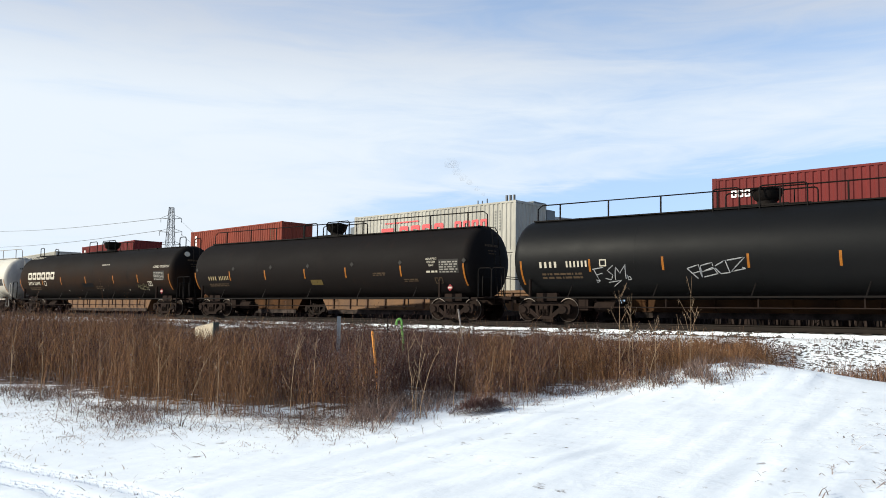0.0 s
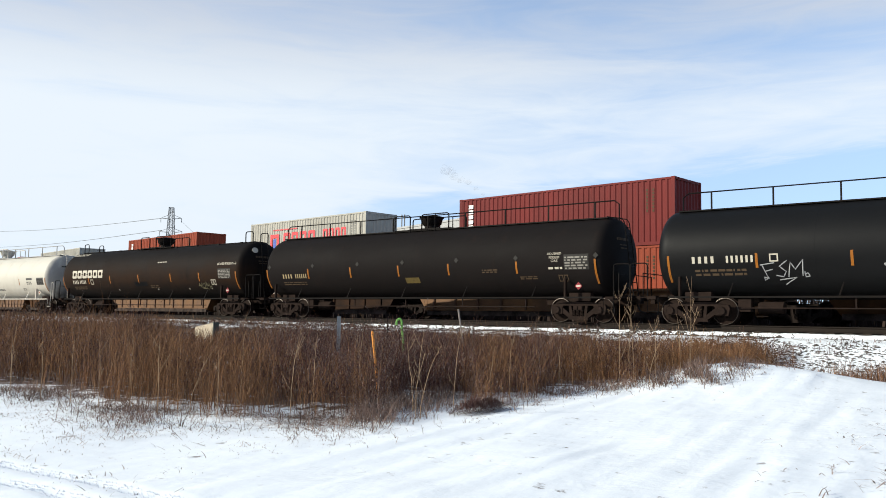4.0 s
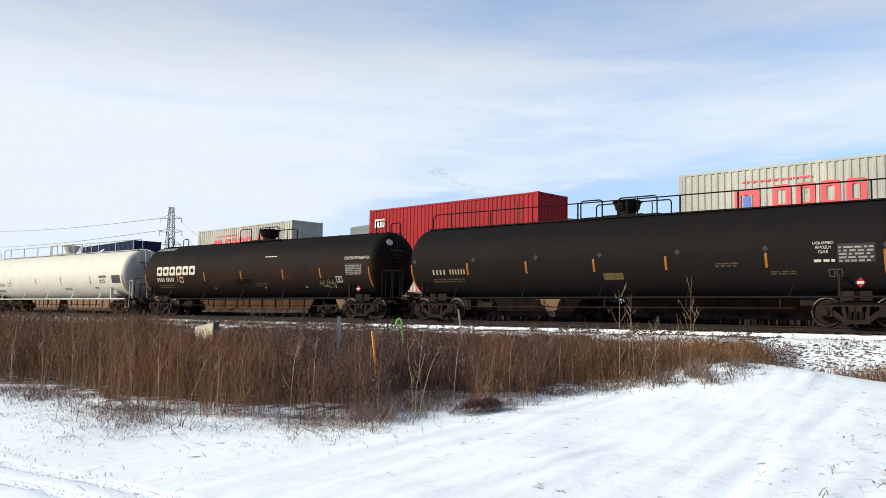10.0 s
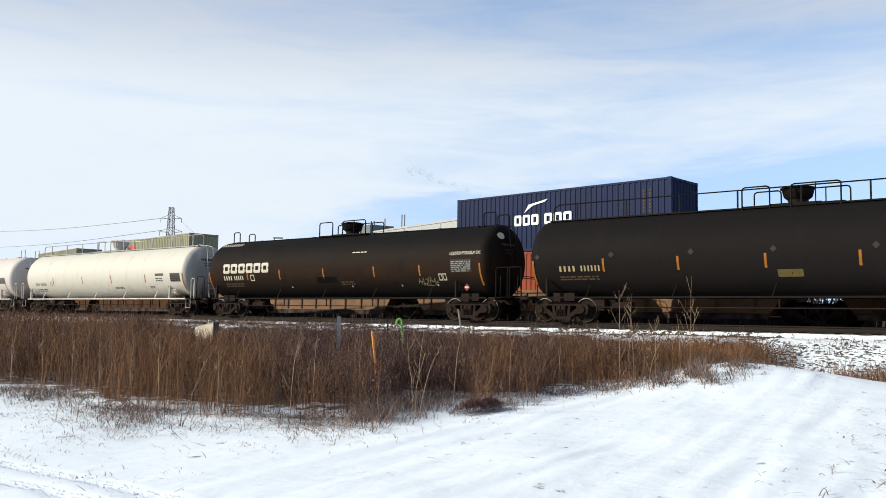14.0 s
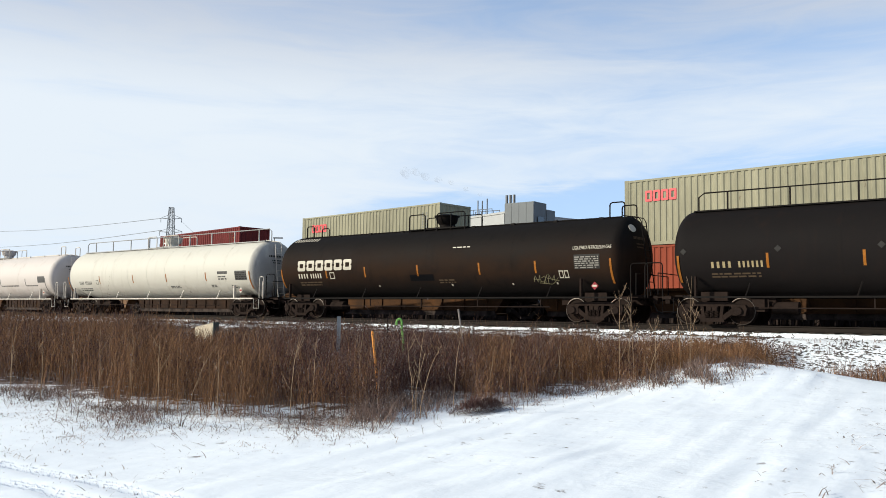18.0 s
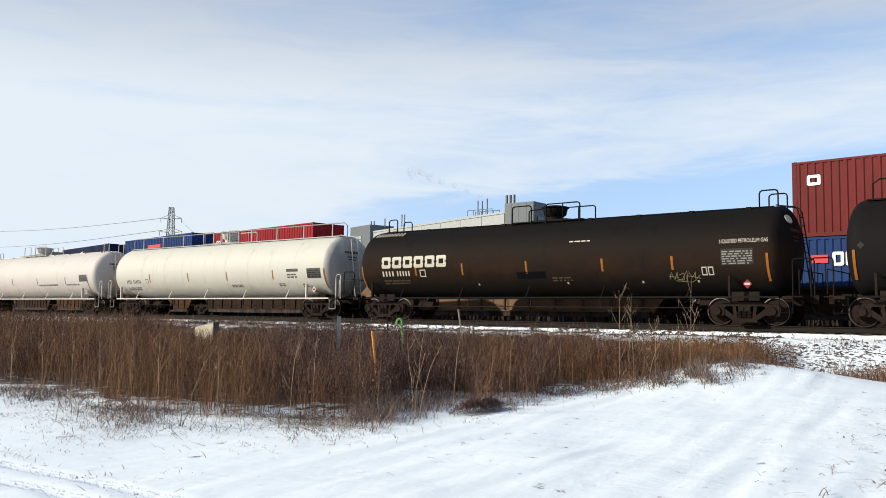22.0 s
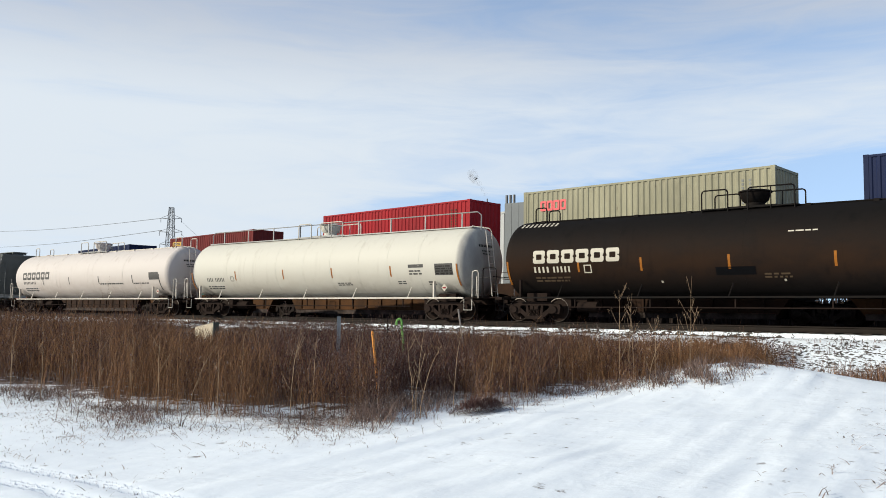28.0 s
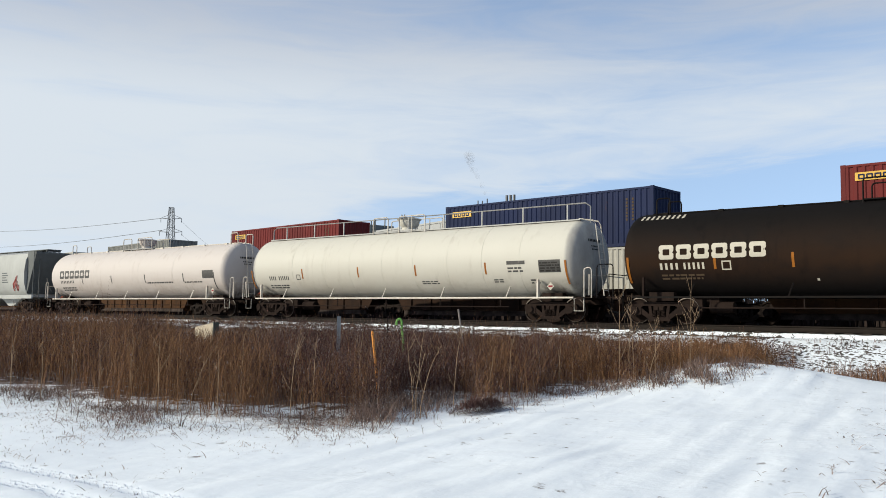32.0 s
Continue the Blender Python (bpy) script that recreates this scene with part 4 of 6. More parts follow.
def hopper_car(c):
    car = new("hopper_car")
    tagged(car, "pale grey covered hopper car with curved sides", "hopper car", "cars of the near freight train")
    MOVERS_A.append((car, c))
    half = 8.9
    bm = bmesh.new()
    side = [(1.0, 1.05), (1.35, 1.35), (1.52, 2.0), (1.56, 2.8), (1.48, 3.6), (1.25, 4.05), (0.6, 4.25)]
    ring = side + [(-a, z) for a, z in side[::-1]]
    rows = []
    for x in (-half + 1.2, half - 1.2):
        rows.append([bm.verts.new((x, y, z)) for y, z in ring])
    n = len(ring)
    for k in range(n):
        bm.faces.new((rows[0][k], rows[0][(k + 1) % n], rows[1][(k + 1) % n], rows[1][k]))
    bm.faces.new(rows[0])
    bm.faces.new(rows[1][::-1])
    part("body", bm, M_HOPPER, car, soft=True)
    for s in (-1, 1):
        bm = bmesh.new()
        prism(bm, [(s * (half - 1.2), 4.2), (s * half, 4.15), (s * half, 4.05), (s * (half - 1.1), 1.3), (s * (half - 1.2), 1.3)], -1.35, 1.35)
        part("end_sheet", bm, M_HOPDARK, car)
        bm = bmesh.new()
        for y in (-1.42, -1.02):
            tube(bm, [(s * (half - 0.15), y, 1.0), (s * (half - 0.15), y, 4.2)], 0.022, 5)
        for k in range(9):
            tube(bm, [(s * (half - 0.15), -1.42, 1.2 + k * 0.34), (s * (half - 0.15), -1.02, 1.2 + k * 0.34)], 0.015, 5)
        part("end_ladder", bm, M_HOPDARK, car)
        bm = bmesh.new()
        a, b = sorted((s * (half - 0.3), s * (half + 0.6)))
        box(bm, a, b, -0.12, 0.12, 0.74, 0.98)
        part("coupler", bm, M_STEEL, car)
        add_truck(car, s * (half - 1.7))
    bm = bmesh.new()
    box(bm, -half + 0.1, half - 0.1, -1.50, -1.38, 0.95, 1.2)
    part("side_sill", bm, M_HOPPER, car)
    bm = bmesh.new()
    box(bm, -half + 0.2, half - 0.2, -0.5, 0.5, 4.32, 4.37)
    for x in np.linspace(-half + 0.4, half - 0.4, 10):
        box(bm, x - 0.04, x + 0.04, -0.5, 0.5, 4.2, 4.32)
    part("roof_walk", bm, M_HOPDARK, car)
    def side_y(z):
        return -float(np.interp(z, (1.05, 1.35, 2.0, 2.8, 3.6), (1.0, 1.35, 1.52, 1.56, 1.48))) - 0.012
    bm = bmesh.new()  # stencil lines beside the end
    for k in range(5):
        z = 2.05 + k * 0.16
        v = [bm.verts.new(p) for p in ((4.4, side_y(z), z), (5.3 - 0.12 * (k % 3), side_y(z), z), (5.3 - 0.12 * (k % 3), side_y(z + 0.07), z + 0.07), (4.4, side_y(z + 0.07), z + 0.07))]
        bm.faces.new(v)
    tagged(part("stencil", bm, M_HOPDARK, car), kind="stuff")
    for mat, shift in ((M_TAGRED, 0.0), (M_TAGPINK, 0.12)):  # spray-painted loops
        bm = bmesh.new()
        for k in range(4):
            pts = [(6.15 + shift + 0.16 * k + 0.10 * math.cos(a), 0, 1.75 + 0.22 * (k % 3) + shift + 0.26 * math.sin(a + k)) for a in np.linspace(0, 5.2, 12)]
            tube(bm, [(x, side_y(z), z) for x, _, z in pts], 0.035, 4)
        part("graffiti", bm, mat, car, "red and pink spray-painted loops")
    for x in (-4.6, 0.0, 4.6):
        bm = bmesh.new()
        prism(bm, [(x - 1.8, 1.1), (x + 1.8, 1.1), (x + 0.4, 0.45), (x - 0.4, 0.45)], -0.9, 0.9)
        part("discharge_gate", bm, M_HOPPER, car)
    return car


hopper_car(-102.3)

# ---- far intermodal train ----
SPEED_B = 12.504


def container_material(name, base):
    """Container paint: faded in broad patches, with rust runs, scuffs and dents."""
    m = material(name, base, 0.6, alt=tuple(c * 0.55 + 0.006 for c in base), scale=0.7, amount=0.55, stretch=(1, 1, 0.35), spec=0.10)
    nt = m.node_tree
    N, L = nt.nodes.new, nt.links.new
    p = nt.nodes["Principled BSDF"]
    paint = p.inputs["Base Color"].links[0].from_socket
    co = N("ShaderNodeTexCoord")

    def patch(scale, stretch, lo, hi, top):
        mp, n, r = N("ShaderNodeMapping"), N("ShaderNodeTexNoise"), N("ShaderNodeMapRange")
        mp.inputs["Scale"].default_value = stretch
        n.inputs["Scale"].default_value, n.inputs["Detail"].default_value, n.inputs["Roughness"].default_value = scale, 5.0, 0.65
        r.interpolation_type = "SMOOTHSTEP"
        r.inputs["From Min"].default_value, r.inputs["From Max"].default_value, r.inputs["To Max"].default_value = lo, hi, top
        L(co.outputs["Object"], mp.inputs[0])
        L(mp.outputs[0], n.inputs["Vector"])
        L(n.outputs["Fac"], r.inputs["Value"])
        return r.outputs[0]

    for fac, tint in ((patch(2.4, (1.2, 1, 0.16), 0.55, 0.78, 0.55), tuple(c * 0.62 + 0.01 for c in base)), (patch(1.7, (1, 1, 0.45), 0.64, 0.74, 0.75), (0.085, 0.034, 0.018))):
        mix = N("ShaderNodeMix")
        mix.data_type = "RGBA"
        L(fac, mix.inputs["Factor"])
        L(paint, mix.inputs["A"])
        mix.inputs["B"].default_value = (*tint, 1)
        paint = mix.outputs["Result"]
    L(paint, p.inputs["Base Color"])
    bp, n = N("ShaderNodeBump"), N("ShaderNodeTexNoise")
    n.inputs["Scale"].default_value, n.inputs["Detail"].default_value = 1.1, 2.0
    bp.inputs["Strength"].default_value, bp.inputs["Distance"].default_value = 0.35, 0.03
    L(co.outputs["Object"], n.inputs["Vector"])
    L(n.outputs["Fac"], bp.inputs["Height"])
    L(bp.outputs[0], p.inputs["Normal"])
    return m


C_COL = {
    "maroon": container_material("maroon_container_paint", (0.160, 0.024, 0.022)),
    "brown": container_material("brown_red_container_paint", (0.232, 0.048, 0.028)),
    "rust": container_material("rust_orange_container_paint", (0.288, 0.060, 0.030)),
    "red": container_material("bright_red_container_paint", (0.320, 0.014, 0.020)),
    "white": container_material("weathered_white_container_paint", (0.47, 0.45, 0.395)),
    "navy": container_material("navy_container_paint", (0.012, 0.020, 0.064)),
    "blue": container_material("blue_container_paint", (0.019, 0.048, 0.160)),
    "sage": container_material("grey_green_container_paint", (0.33, 0.31, 0.215)),
    "teal": container_material("teal_container_paint", (0.032, 0.128, 0.112)),
    "grey": container_material("grey_container_paint", (0.240, 0.240, 0.224)),
}
M_MARKRED = material("red_mark_paint", (0.60, 0.03, 0.04), 0.5, scale=5, amount=0.3)
M_MARKWHITE = material("white_mark_paint", (0.78, 0.78, 0.76), 0.5, scale=5, amount=0.3)
M_MARKGOLD = material("gold_mark_paint", (0.62, 0.36, 0.03), 0.5, scale=5, amount=0.3)
M_MARKBLUE = material("blue_mark_paint", (0.05, 0.10, 0.45), 0.5, scale=5, amount=0.3)
M_WELL = {"yellow": material("yellow_well_paint", (0.17, 0.074, 0.017), 0.7, alt=(0.09, 0.040, 0.013), scale=1.2, amount=0.7),
          "tan": material("tan_well_paint", (0.085, 0.038, 0.014), 0.8, alt=(0.036, 0.019, 0.010), scale=1.2, amount=0.7, spec=0.08),
          "brown": material("brown_well_paint", (0.040, 0.020, 0.011), 0.8, alt=(0.018, 0.011, 0.008), scale=1.2, amount=0.7, spec=0.08)}

M_CHORD = material("dusty_chord_steel", (0.085, 0.064, 0.056), 0.85, alt=(0.018, 0.014, 0.012), scale=2.5, amount=0.8, spec=0.1)
M_RIB = material("rust_brown_rib", (0.10, 0.042, 0.016), 0.8, alt=(0.05, 0.025, 0.014), scale=3)
CMESH = {}


def container_meshes(tall, long):
    """Corrugated shell, corner posts and end doors of a container, its base at z = 0 and its middle at x = 0."""
    key = (tall, long)
    if key in CMESH:
        return CMESH[key]
    hx, hy = long / 2, 1.219
    bm = bmesh.new()  # corrugated sides
    pitch = 0.278
    n = int((long - 0.36) / pitch)
    pitch = (long - 0.335) / n
    xs, ys = [], []
    x = -n * pitch / 2
    for k in range(n):
        for f, d in ((0.0, 0.0), (0.36, 0.0), (0.5, 0.034), (0.86, 0.034)):
            xs.append(x + (k + f) * pitch)
            ys.append(d)
    xs.append(n * pitch / 2)
    ys.append(0.0)
    for s in (-1, 1):
        lo = [bm.verts.new((a, s * (hy - 0.012 - d), 0.15)) for a, d in zip(xs, ys)]
        hi = [bm.verts.new((a, s * (hy - 0.012 - d), tall - 0.10)) for a, d in zip(xs, ys)]
        for k in range(len(xs) - 1):
            f = (lo[k], lo[k + 1], hi[k + 1], hi[k])
            bm.faces.new(f if s < 0 else f[::-1])
    # corrugated front end
    m = 8
    pts = []
    for k in range(m):
        for f, d in ((0.0, 0.0), (0.3, 0.0), (0.5, 0.04), (0.8, 0.04)):
            pts.append((-1.125 + (k + f) * 2.25 / m, d))
    pts.append((1.125, 0.0))
    lo = [bm.verts.new((hx - 0.02 - d, y, 0.15)) for y, d in pts]
    hi = [bm.verts.new((hx - 0.02 - d, y, tall - 0.1)) for y, d in pts]
    for k in range(len(pts) - 1):
        bm.faces.new((lo[k], lo[k + 1], hi[k + 1], hi[k]))
    box(bm, -hx + 0.05, hx - 0.05, -hy + 0.03, hy - 0.03, tall - 0.03, tall - 0.01)
    box(bm, -hx + 0.05, hx - 0.05, -hy + 0.03, hy - 0.03, 0.10, 0.14)
    me = bpy.data.meshes.new("corrugated_shell")
    bm.to_mesh(me)
    bm.free()
    bm = bmesh.new()  # frame
    for sx in (-1, 1):
        for sy in (-1, 1):
            a, b = sorted((sx * hx, sx * (hx - 0.17)))
            c, d = sorted((sy * hy, sy * (hy - 0.10)))
            box(bm, a, b, c, d, 0.118, tall - 0.118)
            a, b = sorted((sx * (hx + 0.003), sx * (hx - 0.18)))
            c, d = sorted((sy * (hy + 0.003), sy * (hy - 0.16)))
            box(bm, a, b, c, d, 0.0, 0.118)
            box(bm, a, b, c, d, tall - 0.118, tall)
    for sy in (-1, 1):
        c, d = sorted((sy * (hy - 0.002), sy * (hy - 0.06)))
        box(bm, -hx + 0.18, hx - 0.18, c, d, tall - 0.10, tall - 0.02)
        box(bm, -hx + 0.18, hx - 0.18, c, d, 0.02, 0.16)
    for sx in (-1, 1):
        a, b = sorted((sx * (hx - 0.002), sx * (hx - 0.06)))
        box(bm, a, b, -hy + 0.16, hy - 0.16, tall - 0.12, tall - 0.01)
        box(bm, a, b, -hy + 0.16, hy - 0.16, 0.01, 0.15)
    fr = bpy.data.meshes.new("corner_frame")
    bmesh.ops.recalc_face_normals(bm, faces=bm.faces)
    bm.to_mesh(fr)
    bm.free()
    bm = bmesh.new()  # doors at the rear
    for s in (-1, 1):
        a, b = sorted((s * 0.01, s * 1.11))
        box(bm, -hx + 0.03, -hx + 0.07, a, b, 0.16, tall - 0.13)
        for y in (s * 0.32, s * 0.82):
            tube(bm, [(-hx + 0.01, y, 0.1), (-hx + 0.01, y, tall - 0.1)], 0.018, 5)
    dr = bpy.data.meshes.new("end_doors")
    bm.to_mesh(dr)
    bm.free()
    CMESH[key] = (me, fr, dr)
    return CMESH[key]


def flat_rects(parent, name, rects, mat, y, label=""):
    bm = bmesh.new()
    for x0, z0, x1, z1 in rects:
        v = [bm.verts.new(p) for p in ((x0, y, z0), (x1, y, z0), (x1, y, z1), (x0, y, z1))]
        bm.faces.new(v)
    ob = part(name, bm, mat, parent, label)
    return tagged(ob, kind="stuff") if name == "stencil" else ob


def flat_brand(parent, blocks, mat, y, label=""):
    for block in blocks:
        if isinstance(block, list):
            flat_rects(parent, "brand_block", block, mat, y, label)
        else:
            part("brand_block", ring_block(*block, lambda x, z: (x, y, z)), mat, parent, label)


def container(s0, base, tall, colour, label, mark="", long=12.19):
    """A container whose left end stands at s0 at 6 s; base: its floor above the rails."""
    ob = new("shipping_container")
    tagged(ob, label, "container", "containers on the far train")
    mat = C_COL[colour]
    for name, me in zip(("corrugated_shell", "corner_frame", "end_doors"), container_meshes(tall, long)):
        me = me.copy()
        me.materials.clear()
        me.materials.append(mat)
        again(name, me, ob)
    MOVERS_B.append((ob, s0 + long / 2, base, long * 0.4))
    y = -1.2245
    if mark == "wide_red":
        flat_brand(ob, brand_blocks(-2.2, tall - 1.75, 1.4, tall - 0.80, 4, 0.22) + brand_blocks(2.0, tall - 1.75, 4.4, tall - 0.80, 4, 0.22), M_MARKRED, y, "large red block brand mark")
        flat_rects(ob, "emblem", [(-3.7, tall - 1.75, -3.45, tall - 0.85), (-2.95, tall - 1.75, -2.7, tall - 0.85), (-3.45, tall - 1.1, -2.95, tall - 0.85)], M_MARKRED, y)
        flat_rects(ob, "emblem", [(-3.35, tall - 1.75, -3.05, tall - 1.15)], M_MARKBLUE, y)
        flat_rects(ob, "stencil", plate_lines(-3.4, tall - 0.62, -0.6, tall - 0.48, 1, 3), M_MARKRED, y)
    elif mark == "small_white":
        flat_brand(ob, brand_blocks(-5.6, tall - 1.05, -4.75, tall - 0.58, 3, 0.18), M_MARKWHITE, y, "white block brand mark")
    elif mark == "red_white":
        flat_rects(ob, "brand_block", [(-5.45, tall - 0.98, -4.85, tall - 0.68)], M_MARKRED, y, "red block brand mark")
        flat_brand(ob, brand_blocks(-4.7, tall - 1.1, -2.4, tall - 0.58, 5, 0.12), M_MARKWHITE, y, "white block brand mark")
    elif mark == "badge":
        flat_brand(ob, brand_blocks(-5.55, tall - 0.95, -5.0, tall - 0.55, 1, 0.1), M_MARKWHITE, y, "small white square badge")
        flat_rects(ob, "label", [(5.35, tall - 1.5, 5.45, tall - 1.38), (5.35, tall - 0.8, 5.45, tall - 0.7), (4.95, tall - 1.9, 5.03, tall - 1.8)], M_MARKGOLD, y, "small yellow stickers")
    elif mark == "small_red":
        flat_brand(ob, brand_blocks(-5.1, tall - 1.0, -3.6, tall - 0.52, 4, 0.08), M_MARKRED, y, "red block brand mark")
    elif mark == "vertical":
        flat_brand(ob, [[(-5.45, tall - 0.35 - 0.26 * k - 0.2, -5.15, tall - 0.35 - 0.26 * k)] for k in range(6)], M_MARKWHITE, y, "upright row of white blocks")
    elif mark == "mid_white":
        flat_brand(ob, brand_blocks(-2.3, tall - 1.62, -0.75, tall - 1.10, 3, 0.18) + brand_blocks(-0.5, tall - 1.62, 1.15, tall - 1.10, 3, 0.18), M_MARKWHITE, y, "white block brand mark")
        bm = bmesh.new()
        prism(bm, [(-1.7, tall - 1.0), (-1.45, tall - 0.62), (-0.3, tall - 0.42), (-0.5, tall - 0.55), (-1.2, tall - 0.68)], y - 0.001, y + 0.01)
        part("emblem", bm, M_MARKWHITE, ob, "white swoosh")
    elif mark == "gold":
        flat_rects(ob, "brand_block", [(-5.6, tall - 0.62, -4.3, tall - 0.32)], M_MARKGOLD, y, "gold block brand mark")
        flat_brand(ob, brand_blocks(-5.5, tall - 0.58, -4.4, tall - 0.38, 4, 0.15), C_COL["navy"], y - 0.002)
    elif mark == "stars":
        flat_brand(ob, brand_blocks(-5.3, tall - 0.85, -4.2, tall - 0.55, 4, 0.2), M_MARKWHITE, y)
        flat_brand(ob, [[(4.3 + 0.45 * (k % 3), tall - 1.1 + 0.35 * (k // 3), 4.55 + 0.45 * (k % 3), tall - 0.85 + 0.35 * (k // 3))] for k in range(6)], M_MARKWHITE, y)
    elif mark == "red_mid":
        flat_rects(ob, "brand_block", [(-1.5, tall - 0.88, 0.8, tall - 0.62)], M_MARKRED, y, "red bar brand mark")
        flat_brand(ob, brand_blocks(-1.4, tall - 1.6, 0.7, tall - 1.1, 4, 0.15), M_MARKWHITE, y)
    # upright row of number bars near the right end
    dark = colour in ("white", "sage", "grey")
    flat_rects(ob, "stencil", [(x, tall - 0.45 - 0.15 * k - 0.1, x + 0.09, tall - 0.45 - 0.15 * k) for x in (4.75, 5.05) for k in range(7)], C_COL["grey"] if dark else M_BARDIM, y)
    return ob


def well_car(s0, s1, colour):
    """An articulated well unit between truck pins s0 and s1 (at 6 s)."""
    ob = new("well_car")
    tagged(ob, colour + " painted intermodal well car with ribbed side", "well car", "well cars of the far train")
    mid, half = (s0 + s1) / 2, (s1 - s0) / 2
    mat = M_WELL[colour]
    hw = half - 1.55
    for s in (-1, 1):
        for name, ring, paint in (("side_sill", [(1.26, 0.46), (1.46, 0.46), (1.46, 0.51), (1.37, 0.51), (1.37, 1.34), (1.46, 1.34), (1.46, 1.46), (1.26, 1.46)], mat),
                                  ("bottom_chord", [(1.24, 0.22), (1.42, 0.22), (1.42, 0.455), (1.24, 0.455)], M_CHORD)):
            bm = bmesh.new()
            rows = [[bm.verts.new((x, s * y, z)) for y, z in ring] for x in (-hw, hw)]
            for k in range(len(ring)):
                bm.faces.new((rows[0][k], rows[0][(k + 1) % len(ring)], rows[1][(k + 1) % len(ring)], rows[1][k]))
            bm.faces.new(rows[0])
            bm.faces.new(rows[1][::-1])
            part(name, bm, paint, ob, "dusty grey lower chord" if paint is M_CHORD else "")
        for k, x in enumerate(np.linspace(-hw + 0.5, hw - 0.5, 12)):
            bm = bmesh.new()
            a, b = sorted((s * 1.37, s * 1.44))
            box(bm, x - 0.05, x + 0.05, a, b, 0.51, 1.34)
            part("rib", bm, mat if colour != "yellow" else M_RIB, ob)
    bm = bmesh.new()
    box(bm, -hw, hw, -1.26, 1.26, 0.26, 0.33)
    part("well_floor", bm, mat, ob)
    for s in (-1, 1):
        bm = bmesh.new()
        prism(bm, [(s * hw, 0.34), (s * hw, 1.46), (s * (hw + 0.25), 1.80), (s * (half - 0.10), 1.80), (s * (half - 0.10), 1.34), (s * (hw + 0.7), 1.24)], -1.38, 1.38)
        part("end_platform", bm, mat, ob)
        bm = bmesh.new()
        tube(bm, [(s * (half - 0.35), -1.3, 1.75), (s * (half - 0.35), -1.3, 2.35), (s * (half - 0.95), -1.3, 2.35), (s * (half - 0.95), -1.3, 1.75)], 0.02)
        part("handrail", bm, mat, ob)
    add_truck(ob, -half, False)
    MOVERS_B.append((ob, mid, 0.0, half))
    return ob


UP = [(82.0, "rust", 2.896, "", "rust orange"), (62.5, "maroon", 2.591, "stars", "maroon"), (40.3, "white", 2.591, "wide_red", "weathered white"),
      (20.8, "brown", 2.896, "vertical", "brown-red"), (-1.3, "maroon", 2.896, "vertical", "dark red"), (-20.8, "white", 2.896, "wide_red", "weathered white"),
      (-40.4, "rust", 2.896, "vertical", "orange-brown"), (-64.0, "white", 2.896, "wide_red", "weathered white"), (-83.4, "red", 2.896, "small_white", "bright red"),
      (-103.1, "white", 2.896, "wide_red", "weathered white"), (-126.5, "navy", 2.896, "mid_white", "navy blue"), (-146.2, None, 0, "", ""),
      (-166.6, "sage", 2.896, "small_red", "grey-green"), (-189.9, "sage", 2.896, "small_red", "grey-green"), (-209.4, "maroon", 2.896, "badge", "dark red"),
      (-230.0, None, 0, "", ""), (-250.9, "red", 2.591, "small_white", "bright red"), (-266.2, "blue", 2.896, "red_mid", "blue"), (-281.9, "navy", 2.896, "mid_white", "navy blue"),
      (-297.2, "sage", 2.896, "small_red", "grey-green"), (-312.8, "red", 2.896, "small_white", "bright red"), (-332.7, "maroon", 2.591, "gold", "dark maroon"),
      (-352.4, "navy", 2.591, "gold", "navy blue"), (-373.4, "maroon", 2.591, "gold", "dark maroon"), (-395.0, "grey", 2.591, "", "pale grey"), (-416.0, "white", 2.591, "", "weathered white"), (-436.0, "rust", 2.591, "", "rust orange")]
LOW = ["navy", "rust", "white", "brown", "rust", "white", "white", "red", "white", "rust", "rust", "maroon", "rust", "navy", "blue", "white", "maroon", "navy", "maroon", "rust", "white", "teal", "white", "brown", "navy", "rust", "blue"]
LOW_NAME = {"navy": "navy blue", "rust": "rust orange", "white": "weathered white", "brown": "brown-red", "maroon": "dark red", "red": "bright red", "blue": "blue", "teal": "teal green"}
WELLS = ["tan", "tan", "yellow", "tan", "yellow", "brown", "yellow", "tan", "yellow", "tan", "yellow", "yellow", "tan", "tan", "brown", "yellow", "brown", "tan", "tan", "brown", "tan", "tan", "brown", "brown", "tan", "brown", "tan"]


def build_far_train():
    lows = len(UP)
    for k, (s, col, tall, mark, word) in enumerate(UP):
        container(s, 0.42, 2.896, LOW[k], LOW_NAME[LOW[k]] + " corrugated steel container in a well car", "wide_red" if LOW[k] == "white" and k < 9 else {12: "vertical", 14: "red_white"}.get(k, ""))
        if col:
            container(s, 0.42 + 2.896, tall, col, word + " corrugated steel container stacked on another", mark)
        right = (UP[k - 1][0] + s + 12.19) / 2 if k else s + 16
        left = (UP[k + 1][0] + 12.19 + s) / 2 if k + 1 < lows else s - 4
        well_car(left, right, WELLS[k])


build_far_train()


